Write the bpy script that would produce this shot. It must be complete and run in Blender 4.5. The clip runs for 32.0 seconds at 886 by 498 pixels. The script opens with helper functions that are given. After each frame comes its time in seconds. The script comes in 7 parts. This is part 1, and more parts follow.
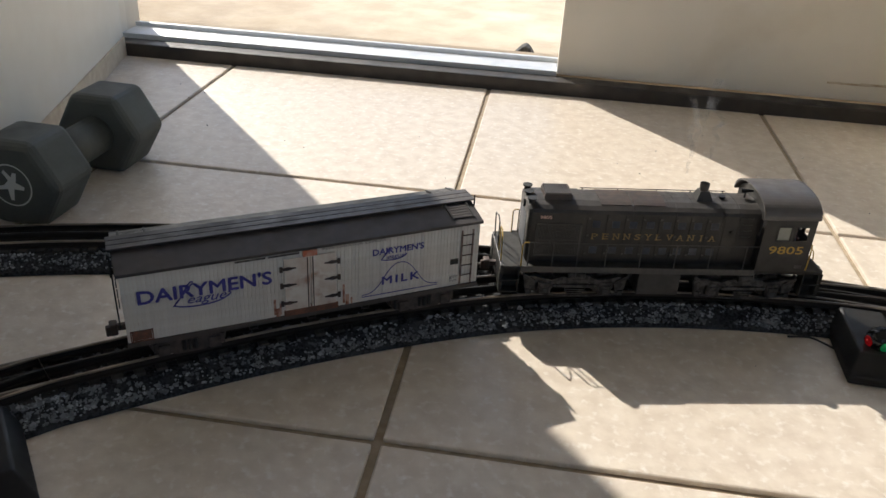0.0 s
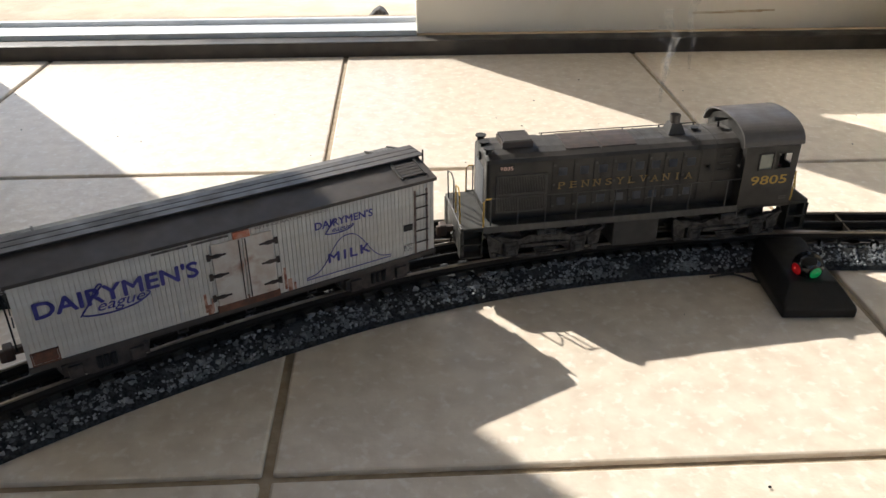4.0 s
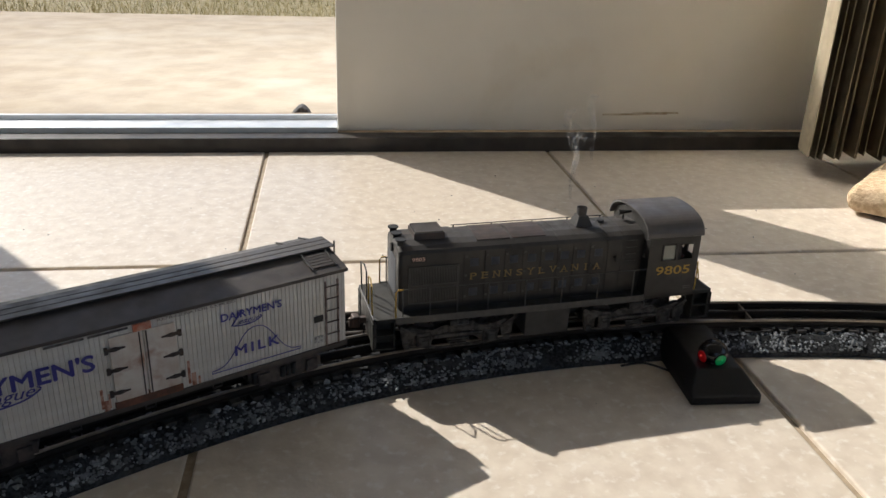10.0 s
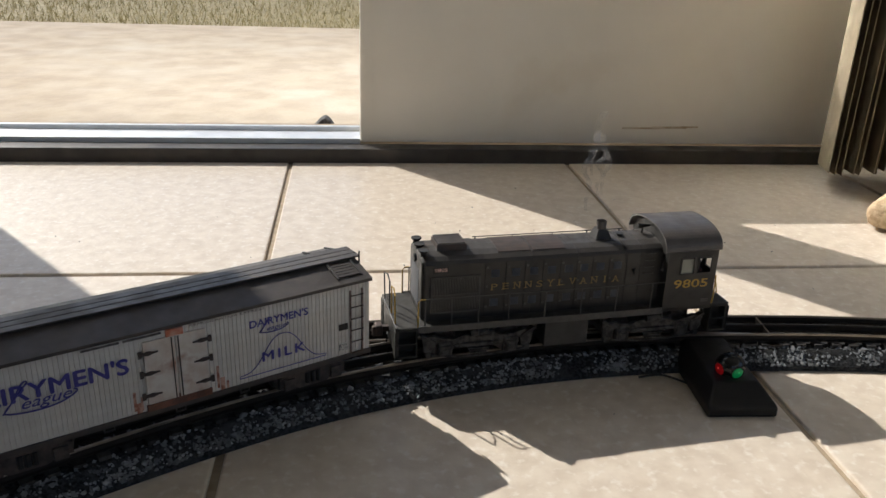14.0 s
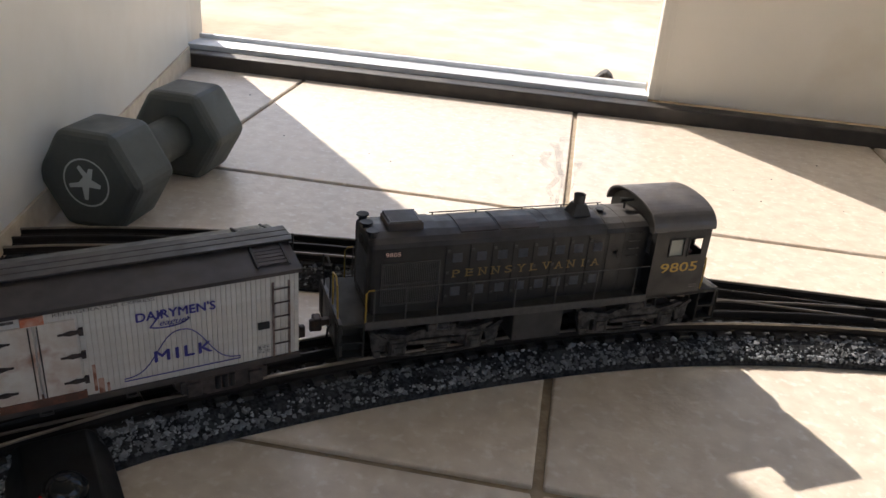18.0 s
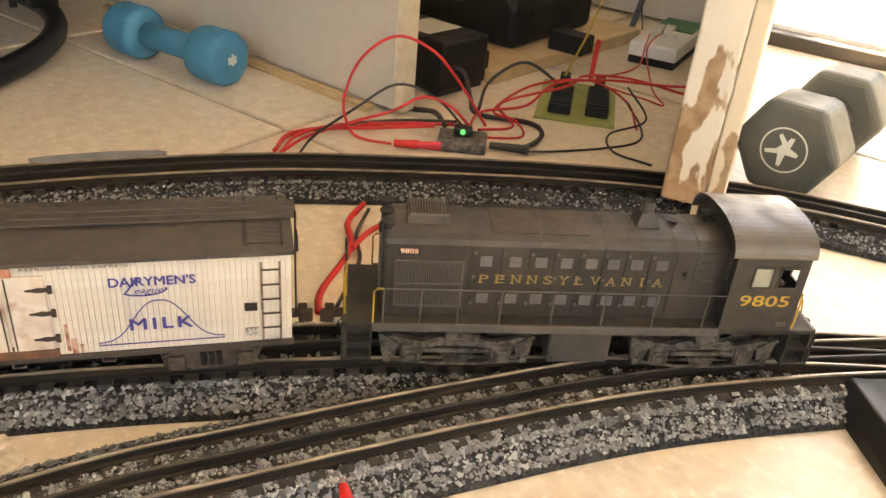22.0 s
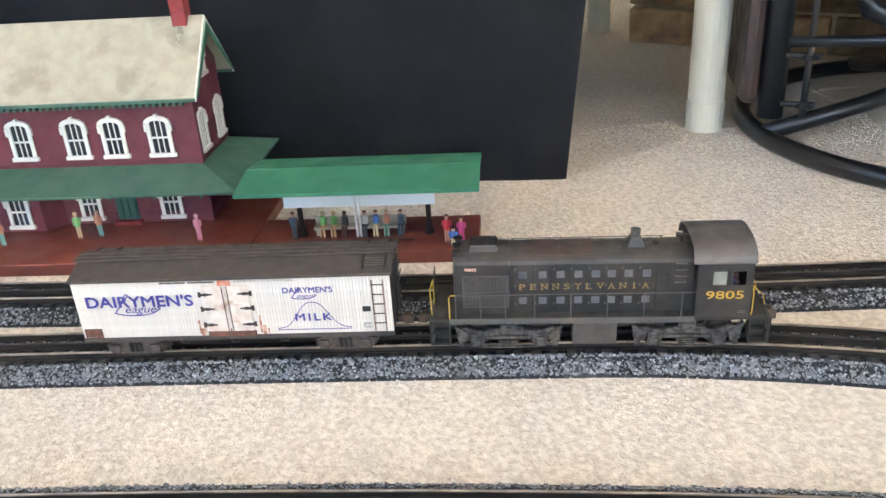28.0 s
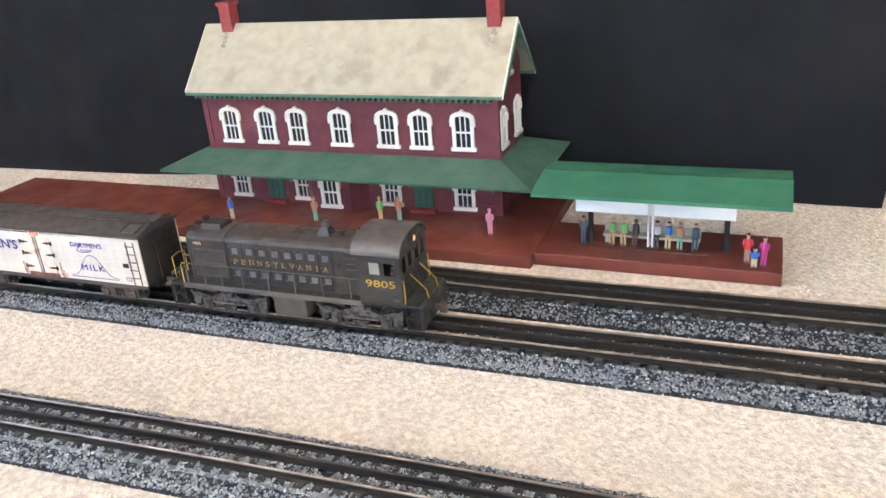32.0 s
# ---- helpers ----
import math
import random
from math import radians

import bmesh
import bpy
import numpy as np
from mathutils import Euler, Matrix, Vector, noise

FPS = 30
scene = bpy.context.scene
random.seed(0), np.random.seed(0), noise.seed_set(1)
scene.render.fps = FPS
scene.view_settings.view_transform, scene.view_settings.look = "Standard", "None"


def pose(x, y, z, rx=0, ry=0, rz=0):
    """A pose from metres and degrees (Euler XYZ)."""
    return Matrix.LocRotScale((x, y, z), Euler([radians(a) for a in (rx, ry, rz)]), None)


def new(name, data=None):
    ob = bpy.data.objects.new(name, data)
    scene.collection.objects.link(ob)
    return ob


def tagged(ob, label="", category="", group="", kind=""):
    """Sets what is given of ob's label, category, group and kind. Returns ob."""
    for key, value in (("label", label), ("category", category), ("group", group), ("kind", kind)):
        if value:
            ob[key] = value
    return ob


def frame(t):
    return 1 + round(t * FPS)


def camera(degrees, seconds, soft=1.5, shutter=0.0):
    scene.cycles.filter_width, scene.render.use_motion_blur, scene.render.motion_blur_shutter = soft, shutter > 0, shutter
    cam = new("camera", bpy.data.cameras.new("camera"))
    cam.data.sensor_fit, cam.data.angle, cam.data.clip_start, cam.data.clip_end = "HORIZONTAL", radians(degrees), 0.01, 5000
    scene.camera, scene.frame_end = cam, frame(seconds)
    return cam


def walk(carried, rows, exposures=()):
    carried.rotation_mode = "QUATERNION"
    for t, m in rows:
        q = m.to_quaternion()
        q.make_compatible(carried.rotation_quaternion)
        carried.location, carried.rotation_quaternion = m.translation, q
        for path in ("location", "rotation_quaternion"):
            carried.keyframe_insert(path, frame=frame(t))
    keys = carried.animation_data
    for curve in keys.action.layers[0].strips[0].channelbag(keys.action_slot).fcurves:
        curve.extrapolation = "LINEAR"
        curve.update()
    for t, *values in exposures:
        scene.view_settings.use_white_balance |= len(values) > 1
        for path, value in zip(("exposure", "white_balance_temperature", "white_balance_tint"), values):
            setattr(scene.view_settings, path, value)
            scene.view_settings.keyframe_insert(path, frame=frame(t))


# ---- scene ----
# ---------------------------------------------------------------- camera
EXPO = [(0.0, 0.25, 6300, 10), (2.5, 0.19, 6300, 10), (4.5, 0.6, 6300, 9), (5.2, 0.6, 6300, 9), (6.0, 0.22, 6200, 10), (8.0, 0.12, 6200, 10), (14.0, 0.05, 6200, 10), (17.0, 0.05, 6200, 10), (18.0, 0.57, 6500, 14), (19.0, 1.9, 7100, 14), (20.0, 2.62, 7200, 10), (20.6, 2.91, 8000, 13), (21.2, 3.05, 9200, 15), (22.0, 3.39, 10600, 17), (22.5, 3.67, 10200, 16), (22.8, 3.77, 7700, 11), (23.2, 3.77, 7500, 11), (24.0, 3.79, 6900, 11), (27.0, 3.8, 6500, 11), (32.0, 3.9, 6700, 15)]
cam = camera(57.48, 32.0, 1.5, 0.0)
PATH = [
    (0.0, 0.0845, -1.2065, 0.3741, 8.249, -28.608, -2.881),
    (0.5, 0.0972, -1.1932, 0.3731, 8.119, -28.668, -2.702),
    (1.0, 0.0824, -1.1458, 0.3610, 6.206, -27.758, -2.354),
    (1.5, 0.0686, -1.1134, 0.3514, 4.142, -27.134, -3.031),
    (2.0, 0.0647, -1.1165, 0.3464, 3.113, -28.243, -3.243),
    (2.5, 0.0685, -1.1242, 0.3454, 2.533, -29.579, -2.729),
    (4.5, 0.0807, -1.1235, 0.3118, -4.393, -29.413, 0.427),
    (5.0, 0.0765, -1.1192, 0.3054, -6.979, -27.682, -2.664),
    (5.5, 0.0896, -1.1246, 0.3215, -9.532, -24.810, -4.272),
    (6.0, 0.0935, -1.1237, 0.3158, -11.751, -23.078, -2.072),
    (6.5, 0.0947, -1.1159, 0.3121, -13.042, -22.068, -1.323),
    (7.0, 0.0936, -1.1159, 0.3124, -12.685, -20.677, -1.813),
    (7.5, 0.0908, -1.1154, 0.3122, -10.881, -20.794, -3.067),
    (8.0, 0.0895, -1.1165, 0.3167, -8.756, -20.730, -3.257),
    (8.5, 0.0915, -1.1236, 0.3188, -8.289, -21.378, -2.269),
    (9.0, 0.0917, -1.1253, 0.3185, -8.020, -21.933, -2.017),
    (9.5, 0.0911, -1.1270, 0.3191, -7.733, -22.252, -1.894),
    (10.0, 0.0917, -1.1266, 0.3186, -7.526, -22.540, -1.827),
    (10.5, 0.0903, -1.1271, 0.3173, -7.314, -22.743, -1.964),
    (11.0, 0.0906, -1.1269, 0.3185, -7.148, -22.848, -2.162),
    (11.5, 0.0907, -1.1295, 0.3201, -6.967, -22.763, -2.453),
    (12.0, 0.0910, -1.1328, 0.3208, -7.030, -22.563, -2.786),
    (12.5, 0.0925, -1.1402, 0.3242, -7.318, -22.429, -2.598),
    (13.0, 0.0926, -1.1391, 0.3235, -7.066, -22.415, -2.147),
    (13.5, 0.0916, -1.1383, 0.3242, -6.651, -21.775, -1.894),
    (15.5, 0.0702, -1.1397, 0.3244, -2.852, -22.391, -2.099),
    (16.0, 0.0713, -1.1402, 0.3206, -1.218, -22.292, -1.822),
    (16.5, 0.0579, -1.1408, 0.3248, -0.613, -22.918, -1.929),
    (17.0, 0.0474, -1.1439, 0.3206, 0.950, -23.381, -3.044),
    (17.5, 0.0183, -1.1481, 0.3075, 5.201, -24.279, -4.255),
    (18.0, -0.0139, -1.1522, 0.3055, 9.993, -25.416, -4.250),
    (18.5, -0.0349, -1.1621, 0.2786, 11.903, -25.421, -0.466),
    (19.0, -0.0730, -1.1496, 0.2787, 16.652, -27.584, -3.019),
    (19.5, -0.0904, -1.1496, 0.2667, 19.801, -28.623, -3.689),
    (20.0, -0.1153, -1.1675, 0.2795, 22.505, -30.153, -5.189),
    (20.5, -0.1388, -1.1809, 0.2789, 25.241, -30.203, -5.239),
    (21.0, -0.1765, -1.2142, 0.2956, 28.685, -30.608, -4.730),
    (21.2, -0.1868, -1.2230, 0.2883, 30.470, -30.168, -4.248),
    (21.5, -0.2078, -1.2535, 0.3031, 32.202, -30.560, -4.060),
    (22.0, -0.2494, -1.3234, 0.3040, 37.248, -29.563, -4.523),
    (22.5, -0.2769, -1.3807, 0.3182, 45.154, -29.529, -4.578),
    (23.0, -0.2777, -1.4431, 0.3414, 48.688, -28.799, -3.709),
    (23.5, -0.2715, -1.5217, 0.3704, 53.120, -28.507, -2.412),
    (24.0, -0.2659, -1.5620, 0.3823, 57.304, -28.418, -1.891),
    (24.5, -0.2574, -1.6117, 0.4017, 61.060, -27.577, -1.130),
    (26.5, -0.2717, -1.7479, 0.4114, 74.815, -25.389, 0.739),
    (27.0, -0.2873, -1.8079, 0.4021, 79.565, -25.231, 1.670),
    (27.2, -0.2763, -1.8224, 0.4015, 81.939, -25.461, 1.857),
    (27.5, -0.2872, -1.8545, 0.3920, 84.440, -25.548, 2.513),
    (28.0, -0.2882, -1.8865, 0.3885, 87.171, -25.612, 3.202),
    (28.5, -0.2767, -1.8971, 0.3930, 90.786, -24.824, 3.666),
    (29.0, -0.2762, -1.9079, 0.3725, 96.089, -24.098, 4.039),
    (29.2, -0.2775, -1.9133, 0.3799, 98.080, -24.808, 4.123),
    (29.5, -0.2783, -1.9203, 0.3757, 99.932, -24.743, 4.136),
    (30.0, -0.2790, -1.9358, 0.3846, 101.811, -24.950, 4.124),
    (30.5, -0.2795, -1.9382, 0.3794, 103.205, -24.107, 4.083),
    (31.0, -0.2782, -1.9401, 0.3819, 103.832, -23.906, 4.256),
    (31.5, -0.2798, -1.9456, 0.3837, 104.139, -23.712, 4.308),
    (32.0, -0.2817, -1.9456, 0.3850, 104.782, -23.727, 4.340),
]

walk(cam, [(t, pose(x, y, z, 90 + pitch, roll, yaw)) for t, x, y, z, yaw, pitch, roll in PATH],
     exposures=EXPO)

# ---------------------------------------------------------------- light
SUN_EL, SUN_AZ = 36.6, -39.3      # elevation; azimuth from +y towards +x
w = bpy.data.worlds.new("World")
scene.world = w
w.use_nodes = True
sky = w.node_tree.nodes.new("ShaderNodeTexSky")
sky.sky_type, sky.sun_disc = "NISHITA", False
sky.sun_elevation, sky.sun_rotation = radians(SUN_EL), radians(SUN_AZ)
w.node_tree.links.new(sky.outputs["Color"], w.node_tree.nodes["Background"].inputs["Color"])
w.node_tree.nodes["Background"].inputs["Strength"].default_value = 0.12
sun = new("sun", bpy.data.lights.new("sun", "SUN"))
sun.data.energy, sun.data.angle, sun.data.color = 5.0, radians(0.53), (1.0, 0.93, 0.82)
sd = Vector((math.cos(radians(SUN_EL)) * math.sin(radians(SUN_AZ)), math.cos(radians(SUN_EL)) * math.cos(radians(SUN_AZ)), math.sin(radians(SUN_EL))))
sun.matrix_basis = sd.to_track_quat("Z", "Y").to_matrix().to_4x4()
# sky light in the door; two unseen wall openings added for fill
def opening_light(name, x, y, z, sx, sz, rz, power, tint):
    ob = new(name, bpy.data.lights.new(name, "AREA"))
    ob.data.shape, ob.data.size, ob.data.size_y, ob.data.energy, ob.data.color = "RECTANGLE", sx, sz, power, tint
    ob.matrix_basis = pose(x, y, z, 90, 0, rz)
opening_light("east_fill_light", 3.18, -2.05, 1.35, 2.6, 1.55, -90, 85, (1.0, 0.96, 0.92))
opening_light("south_fill_light", 0.60, -4.17, 1.40, 2.2, 1.40, 180, 45, (1.0, 0.97, 0.92))
opening_light("door_sky", 0.40, 0.17, 1.15, 1.7, 1.7, 0, 85, (0.84, 0.92, 1.0))

# ---------------------------------------------------------------- lines of the three tracks
MAIN_PTS = [(-1.0100, -3.1500), (-0.9810, -2.8600), (-0.9530, -2.5800), (-0.9315, -2.3500), (-0.9065, -2.0800), (-0.8840, -1.8500), (-0.8620, -1.6700), (-0.8170, -1.4930), (-0.7390, -1.3273), (-0.6346, -1.1767), (-0.5118, -1.0396), (-0.3770, -0.9140), (-0.2357, -0.7978),
            (-0.0875, -0.6927), (0.0737, -0.6110), (0.2490, -0.5690), (0.4300, -0.5630), (0.6000, -0.5840), (0.7600, -0.6370), (0.9000, -0.7170), (1.0200, -0.8240)]
BACK_PTS = [(-1.1250, -3.1500), (-1.0840, -2.7600), (-1.0300, -2.2900), (-1.0060, -2.0950), (-0.9870, -1.9100), (-0.9720, -1.7600), (-0.9530, -1.5600), (-0.9380, -1.3800), (-0.9090, -1.2250), (-0.8625, -1.0900), (-0.7525, -0.9220), (-0.6555, -0.8206),
            (-0.5246, -0.7081), (-0.4100, -0.6400), (-0.3000, -0.6030), (-0.1800, -0.5800), (-0.0600, -0.5710), (0.0600, -0.5630), (0.1800, -0.5560), (0.3100, -0.5540), (0.4300, -0.5635)]
FRONT_PTS = [(-0.7700, -3.1500), (-0.7480, -2.7800), (-0.7270, -2.4700), (-0.7110, -2.2400), (-0.6920, -2.0200), (-0.6720, -1.8400), (-0.6450, -1.6500), (-0.6120, -1.4800), (-0.5700, -1.3350), (-0.5220, -1.2050), (-0.4840, -1.1350), (-0.4296, -1.0415), (-0.3700, -0.9500), (-0.3000, -0.8650), (-0.2357, -0.7978)]
BACK_S, FRONT_S = (0.0, 4.12), (0.0, 2.55)
RUN = [(0.0, 3.0735), (1.0, 3.1213), (1.6, 3.1299), (14.2, 3.1299), (15.5, 3.0631), (16.5, 2.9909), (17.5, 2.8968), (18.0, 2.8417), (19.0, 2.7337), (20.5, 2.5662), (21.2, 2.4817), (22.0, 2.3568), (22.5, 2.2885), (23.0, 2.2045), (24.5, 1.9663), (26.5, 1.6429), (27.2, 1.5312), (28.0, 1.4067), (29.2, 1.2083), (30.0, 1.0853), (31.0, 0.9632), (32.0, 0.873)]
COUPLE = 0.2983
CHAIR = (-1.383, -1.0790, 0.323, 4.0, 75.7)       # place, ring radius, spokes' turn, frame's turn
TABLE = (-1.457, -1.453)
SHIMS = [(-0.955, -1.195, 63, 0.042, 0.008), (-0.868, -0.975, 58, 0.055, 0.010), (-0.852, -1.195, 62, 0.050, 0.026)]
# station: place and turn of its frame; ends, walls and heights in it
STN = (-1.0584, -1.8310, 83.6)
ST_U, ST_V, ST_Z, ST_ZA = (-0.736, -0.321), (0.0984, 0.1984), (0.0165, 0.191, 0.2445), 0.0745
ST_CHIM = (-0.7075, -0.3330)
ST_WIN = (-0.6970, -0.6414, -0.5942, -0.5309, -0.4649, -0.4198, -0.3646)
ST_WZ, ST_LWZ = 0.1215, 0.0420
ST_LWIN = (-0.6963, -0.5976, -0.4680, -0.3679)
ST_BAY = (-0.574, -0.519)
ST_DOOR = (-0.6418, -0.4233)
ST_AW = (0.046, 0.0555, 0.060, 0.032)
ST_PLAT = [(-1.12, -0.7605, -0.012, 0.126), (-0.760, -0.2545, -0.012, 0.235), (-0.254, 0.0, 0.0, 0.0936)]
ST_CAN = (-0.2520, 0.0030, -0.0105, 0.0450, 0.090, 0.098)
ST_FIG = [(-0.6668, 0.025), (-0.5498, 0.0387), (-0.4653, 0.0543), (-0.4417, 0.0586), (-0.3166, 0.0389), (-0.2063, 0.0372), (-0.0344, 0.0198), (-0.0185, 0.0134)]
BOARD = [(-1.400, -3.30), (-1.398, -3.085), (-1.375, -2.75), (-1.388, -2.45), (-1.350, -2.07), (-1.300, -1.80), (-1.285, -1.6955)]

# ---------------------------------------------------------------- builders
def part(name, bm, material, parent, label="", smooth=False):
    me = bpy.data.meshes.new(name)
    bm.normal_update()
    bm.to_mesh(me)
    bm.free()
    if smooth:
        for p in me.polygons:
            p.use_smooth = True
    me.materials.append(material)
    ob = new(name, me)
    ob.parent = parent
    if label:
        tagged(ob, label)
    return ob


def thing(name, label, category, group="", m=None, kind=""):
    ob = new(name)
    ob.empty_display_size = 0.01
    tagged(ob, label, category, group, kind)
    if m is not None:
        ob.matrix_basis = m
    return ob


def solid(name, bm, material, label, category="", group="", kind="", smooth=False):
    """A thing of one mesh."""
    ob = part(name, bm, material, None, "", smooth)
    tagged(ob, label, category, group, kind)
    return ob


def B():
    return bmesh.new()


def box(bm, x0, x1, y0, y1, z0, z1, bevel=0.0, m=None):
    r = bmesh.ops.create_cube(bm, size=1.0)
    vs = r["verts"]
    for v in vs:
        v.co = Vector((x0 + (v.co.x + 0.5) * (x1 - x0), y0 + (v.co.y + 0.5) * (y1 - y0), z0 + (v.co.z + 0.5) * (z1 - z0)))
    if bevel > 0:
        es = list({e for v in vs for e in v.link_edges})
        r = bmesh.ops.bevel(bm, geom=es, offset=bevel, segments=2, affect="EDGES", profile=0.5)
        vs = list({v for f in r["faces"] for v in f.verts} | {v for v in vs if v.is_valid})
    if m is not None:
        bmesh.ops.transform(bm, matrix=m, verts=vs)
    return vs


def rod(bm, a, b, r, seg=8, r2=None, cap=True):
    a, b = Vector(a), Vector(b)
    d = b - a
    q = d.to_track_quat("Z", "Y").to_matrix().to_4x4()
    m = Matrix.Translation((a + b) / 2) @ q
    bmesh.ops.create_cone(bm, cap_ends=cap, segments=seg, radius1=r, radius2=r if r2 is None else r2, depth=d.length, matrix=m)


def ball(bm, c, r, u=12, v=8, sc=(1, 1, 1)):
    bmesh.ops.create_uvsphere(bm, u_segments=u, v_segments=v, radius=r, matrix=Matrix.Translation(c) @ Matrix.Diagonal((*sc, 1)))


def pipe(bm, pts, r, seg=6):
    """A round wire through points."""
    pts = [Vector(p) for p in pts]
    rings = []
    for i, p in enumerate(pts):
        d = (pts[min(i + 1, len(pts) - 1)] - pts[max(i - 1, 0)]).normalized()
        up = Vector((0, 0, 1)) if abs(d.z) < 0.9 else Vector((1, 0, 0))
        s = d.cross(up).normalized()
        t = s.cross(d)
        rings.append([bm.verts.new(p + (s * math.cos(2 * math.pi * k / seg) + t * math.sin(2 * math.pi * k / seg)) * r) for k in range(seg)])
    for a, b in zip(rings, rings[1:]):
        for k in range(seg):
            bm.faces.new((a[k], a[(k + 1) % seg], b[(k + 1) % seg], b[k]))
    bm.faces.new(rings[0][::-1])
    bm.faces.new(rings[-1])


def smooth_line(pts, n):
    """Catmull-Rom through points, n steps a span."""
    P = [Vector(p) for p in pts]
    P = [2 * P[0] - P[1]] + P + [2 * P[-1] - P[-2]]
    out = []
    for i in range(1, len(P) - 2):
        a, b, c, d = P[i - 1:i + 3]
        for k in range(n):
            t = k / n
            out.append(0.5 * (2 * b + (c - a) * t + (2 * a - 5 * b + 4 * c - d) * t * t + (3 * b - a - 3 * c + d) * t ** 3))
    return out + [P[-2]]


def prism(bm, prof, x0, x1, axis="x", m=None):
    """Extrudes a closed profile of (y, z) along x (or of (x, z) along y)."""
    def at(p, s):
        return Vector((s, p[0], p[1])) if axis == "x" else Vector((p[0], s, p[1])) if axis == "y" else Vector((p[0], p[1], s))
    a = [bm.verts.new(at(p, x0)) for p in prof]
    b = [bm.verts.new(at(p, x1)) for p in prof]
    n = len(prof)
    fs = [bm.faces.new((a[i], a[(i + 1) % n], b[(i + 1) % n], b[i])) for i in range(n)]
    fs += [bm.faces.new(a[::-1]), bm.faces.new(b)]
    bmesh.ops.recalc_face_normals(bm, faces=fs)
    if m is not None:
        bmesh.ops.transform(bm, matrix=m, verts=a + b)
    return a + b


def words(name, text, material, parent, m, height, width=None, depth=0.0002, bold=0.0, label="", shear=0.0, heavy=0.0, spacing=1.0):
    """Lettering as a mesh: text on the xy plane of m, its capital height and width in metres."""
    cu = bpy.data.curves.new(name, "FONT")
    cu.body, cu.size, cu.extrude, cu.offset, cu.shear = text, 1.0, 0.0, bold, shear
    cu.resolution_u, cu.space_character = 3, spacing
    tmp = new("lettering_source", cu)
    bpy.context.view_layer.update()
    me = bpy.data.meshes.new_from_object(tmp.evaluated_get(bpy.context.evaluated_depsgraph_get()))
    bpy.data.objects.remove(tmp)
    me.name = name
    n = len(me.vertices)
    co = np.empty(n * 3)
    me.vertices.foreach_get("co", co)
    co = co.reshape(-1, 3)
    lo, hi = co.min(0), co.max(0)
    k = height / 0.69
    kx = width / (hi[0] - lo[0]) if width else k
    co[:, 0] = (co[:, 0] - lo[0]) * kx
    co[:, 1] *= k
    co[:, 2] = depth
    me.vertices.foreach_set("co", co.ravel())
    me.update()
    me.materials.clear()
    me.materials.append(material)
    if heavy:
        # heavier strokes: copies set a hair to each side
        bt = B()
        for i, (dx, dy) in enumerate(((-heavy, 0), (heavy, 0), (0, -heavy), (0, heavy))):
            old = len(bt.verts)
            bt.from_mesh(me)
            bt.verts.ensure_lookup_table()
            for v in bt.verts[old:]:
                v.co += Vector((dx, dy, (i - 2) * 0.00004))
        bt.to_mesh(me)
        bt.free()
    ob = new(name, me)
    ob.parent = parent
    ob.matrix_basis = m
    if label:
        tagged(ob, label)
    return ob


def side(x, y, z):
    """A pose on a wall that faces -y: text runs along x, up is z."""
    return pose(x, y, z, 90, 0, 0)

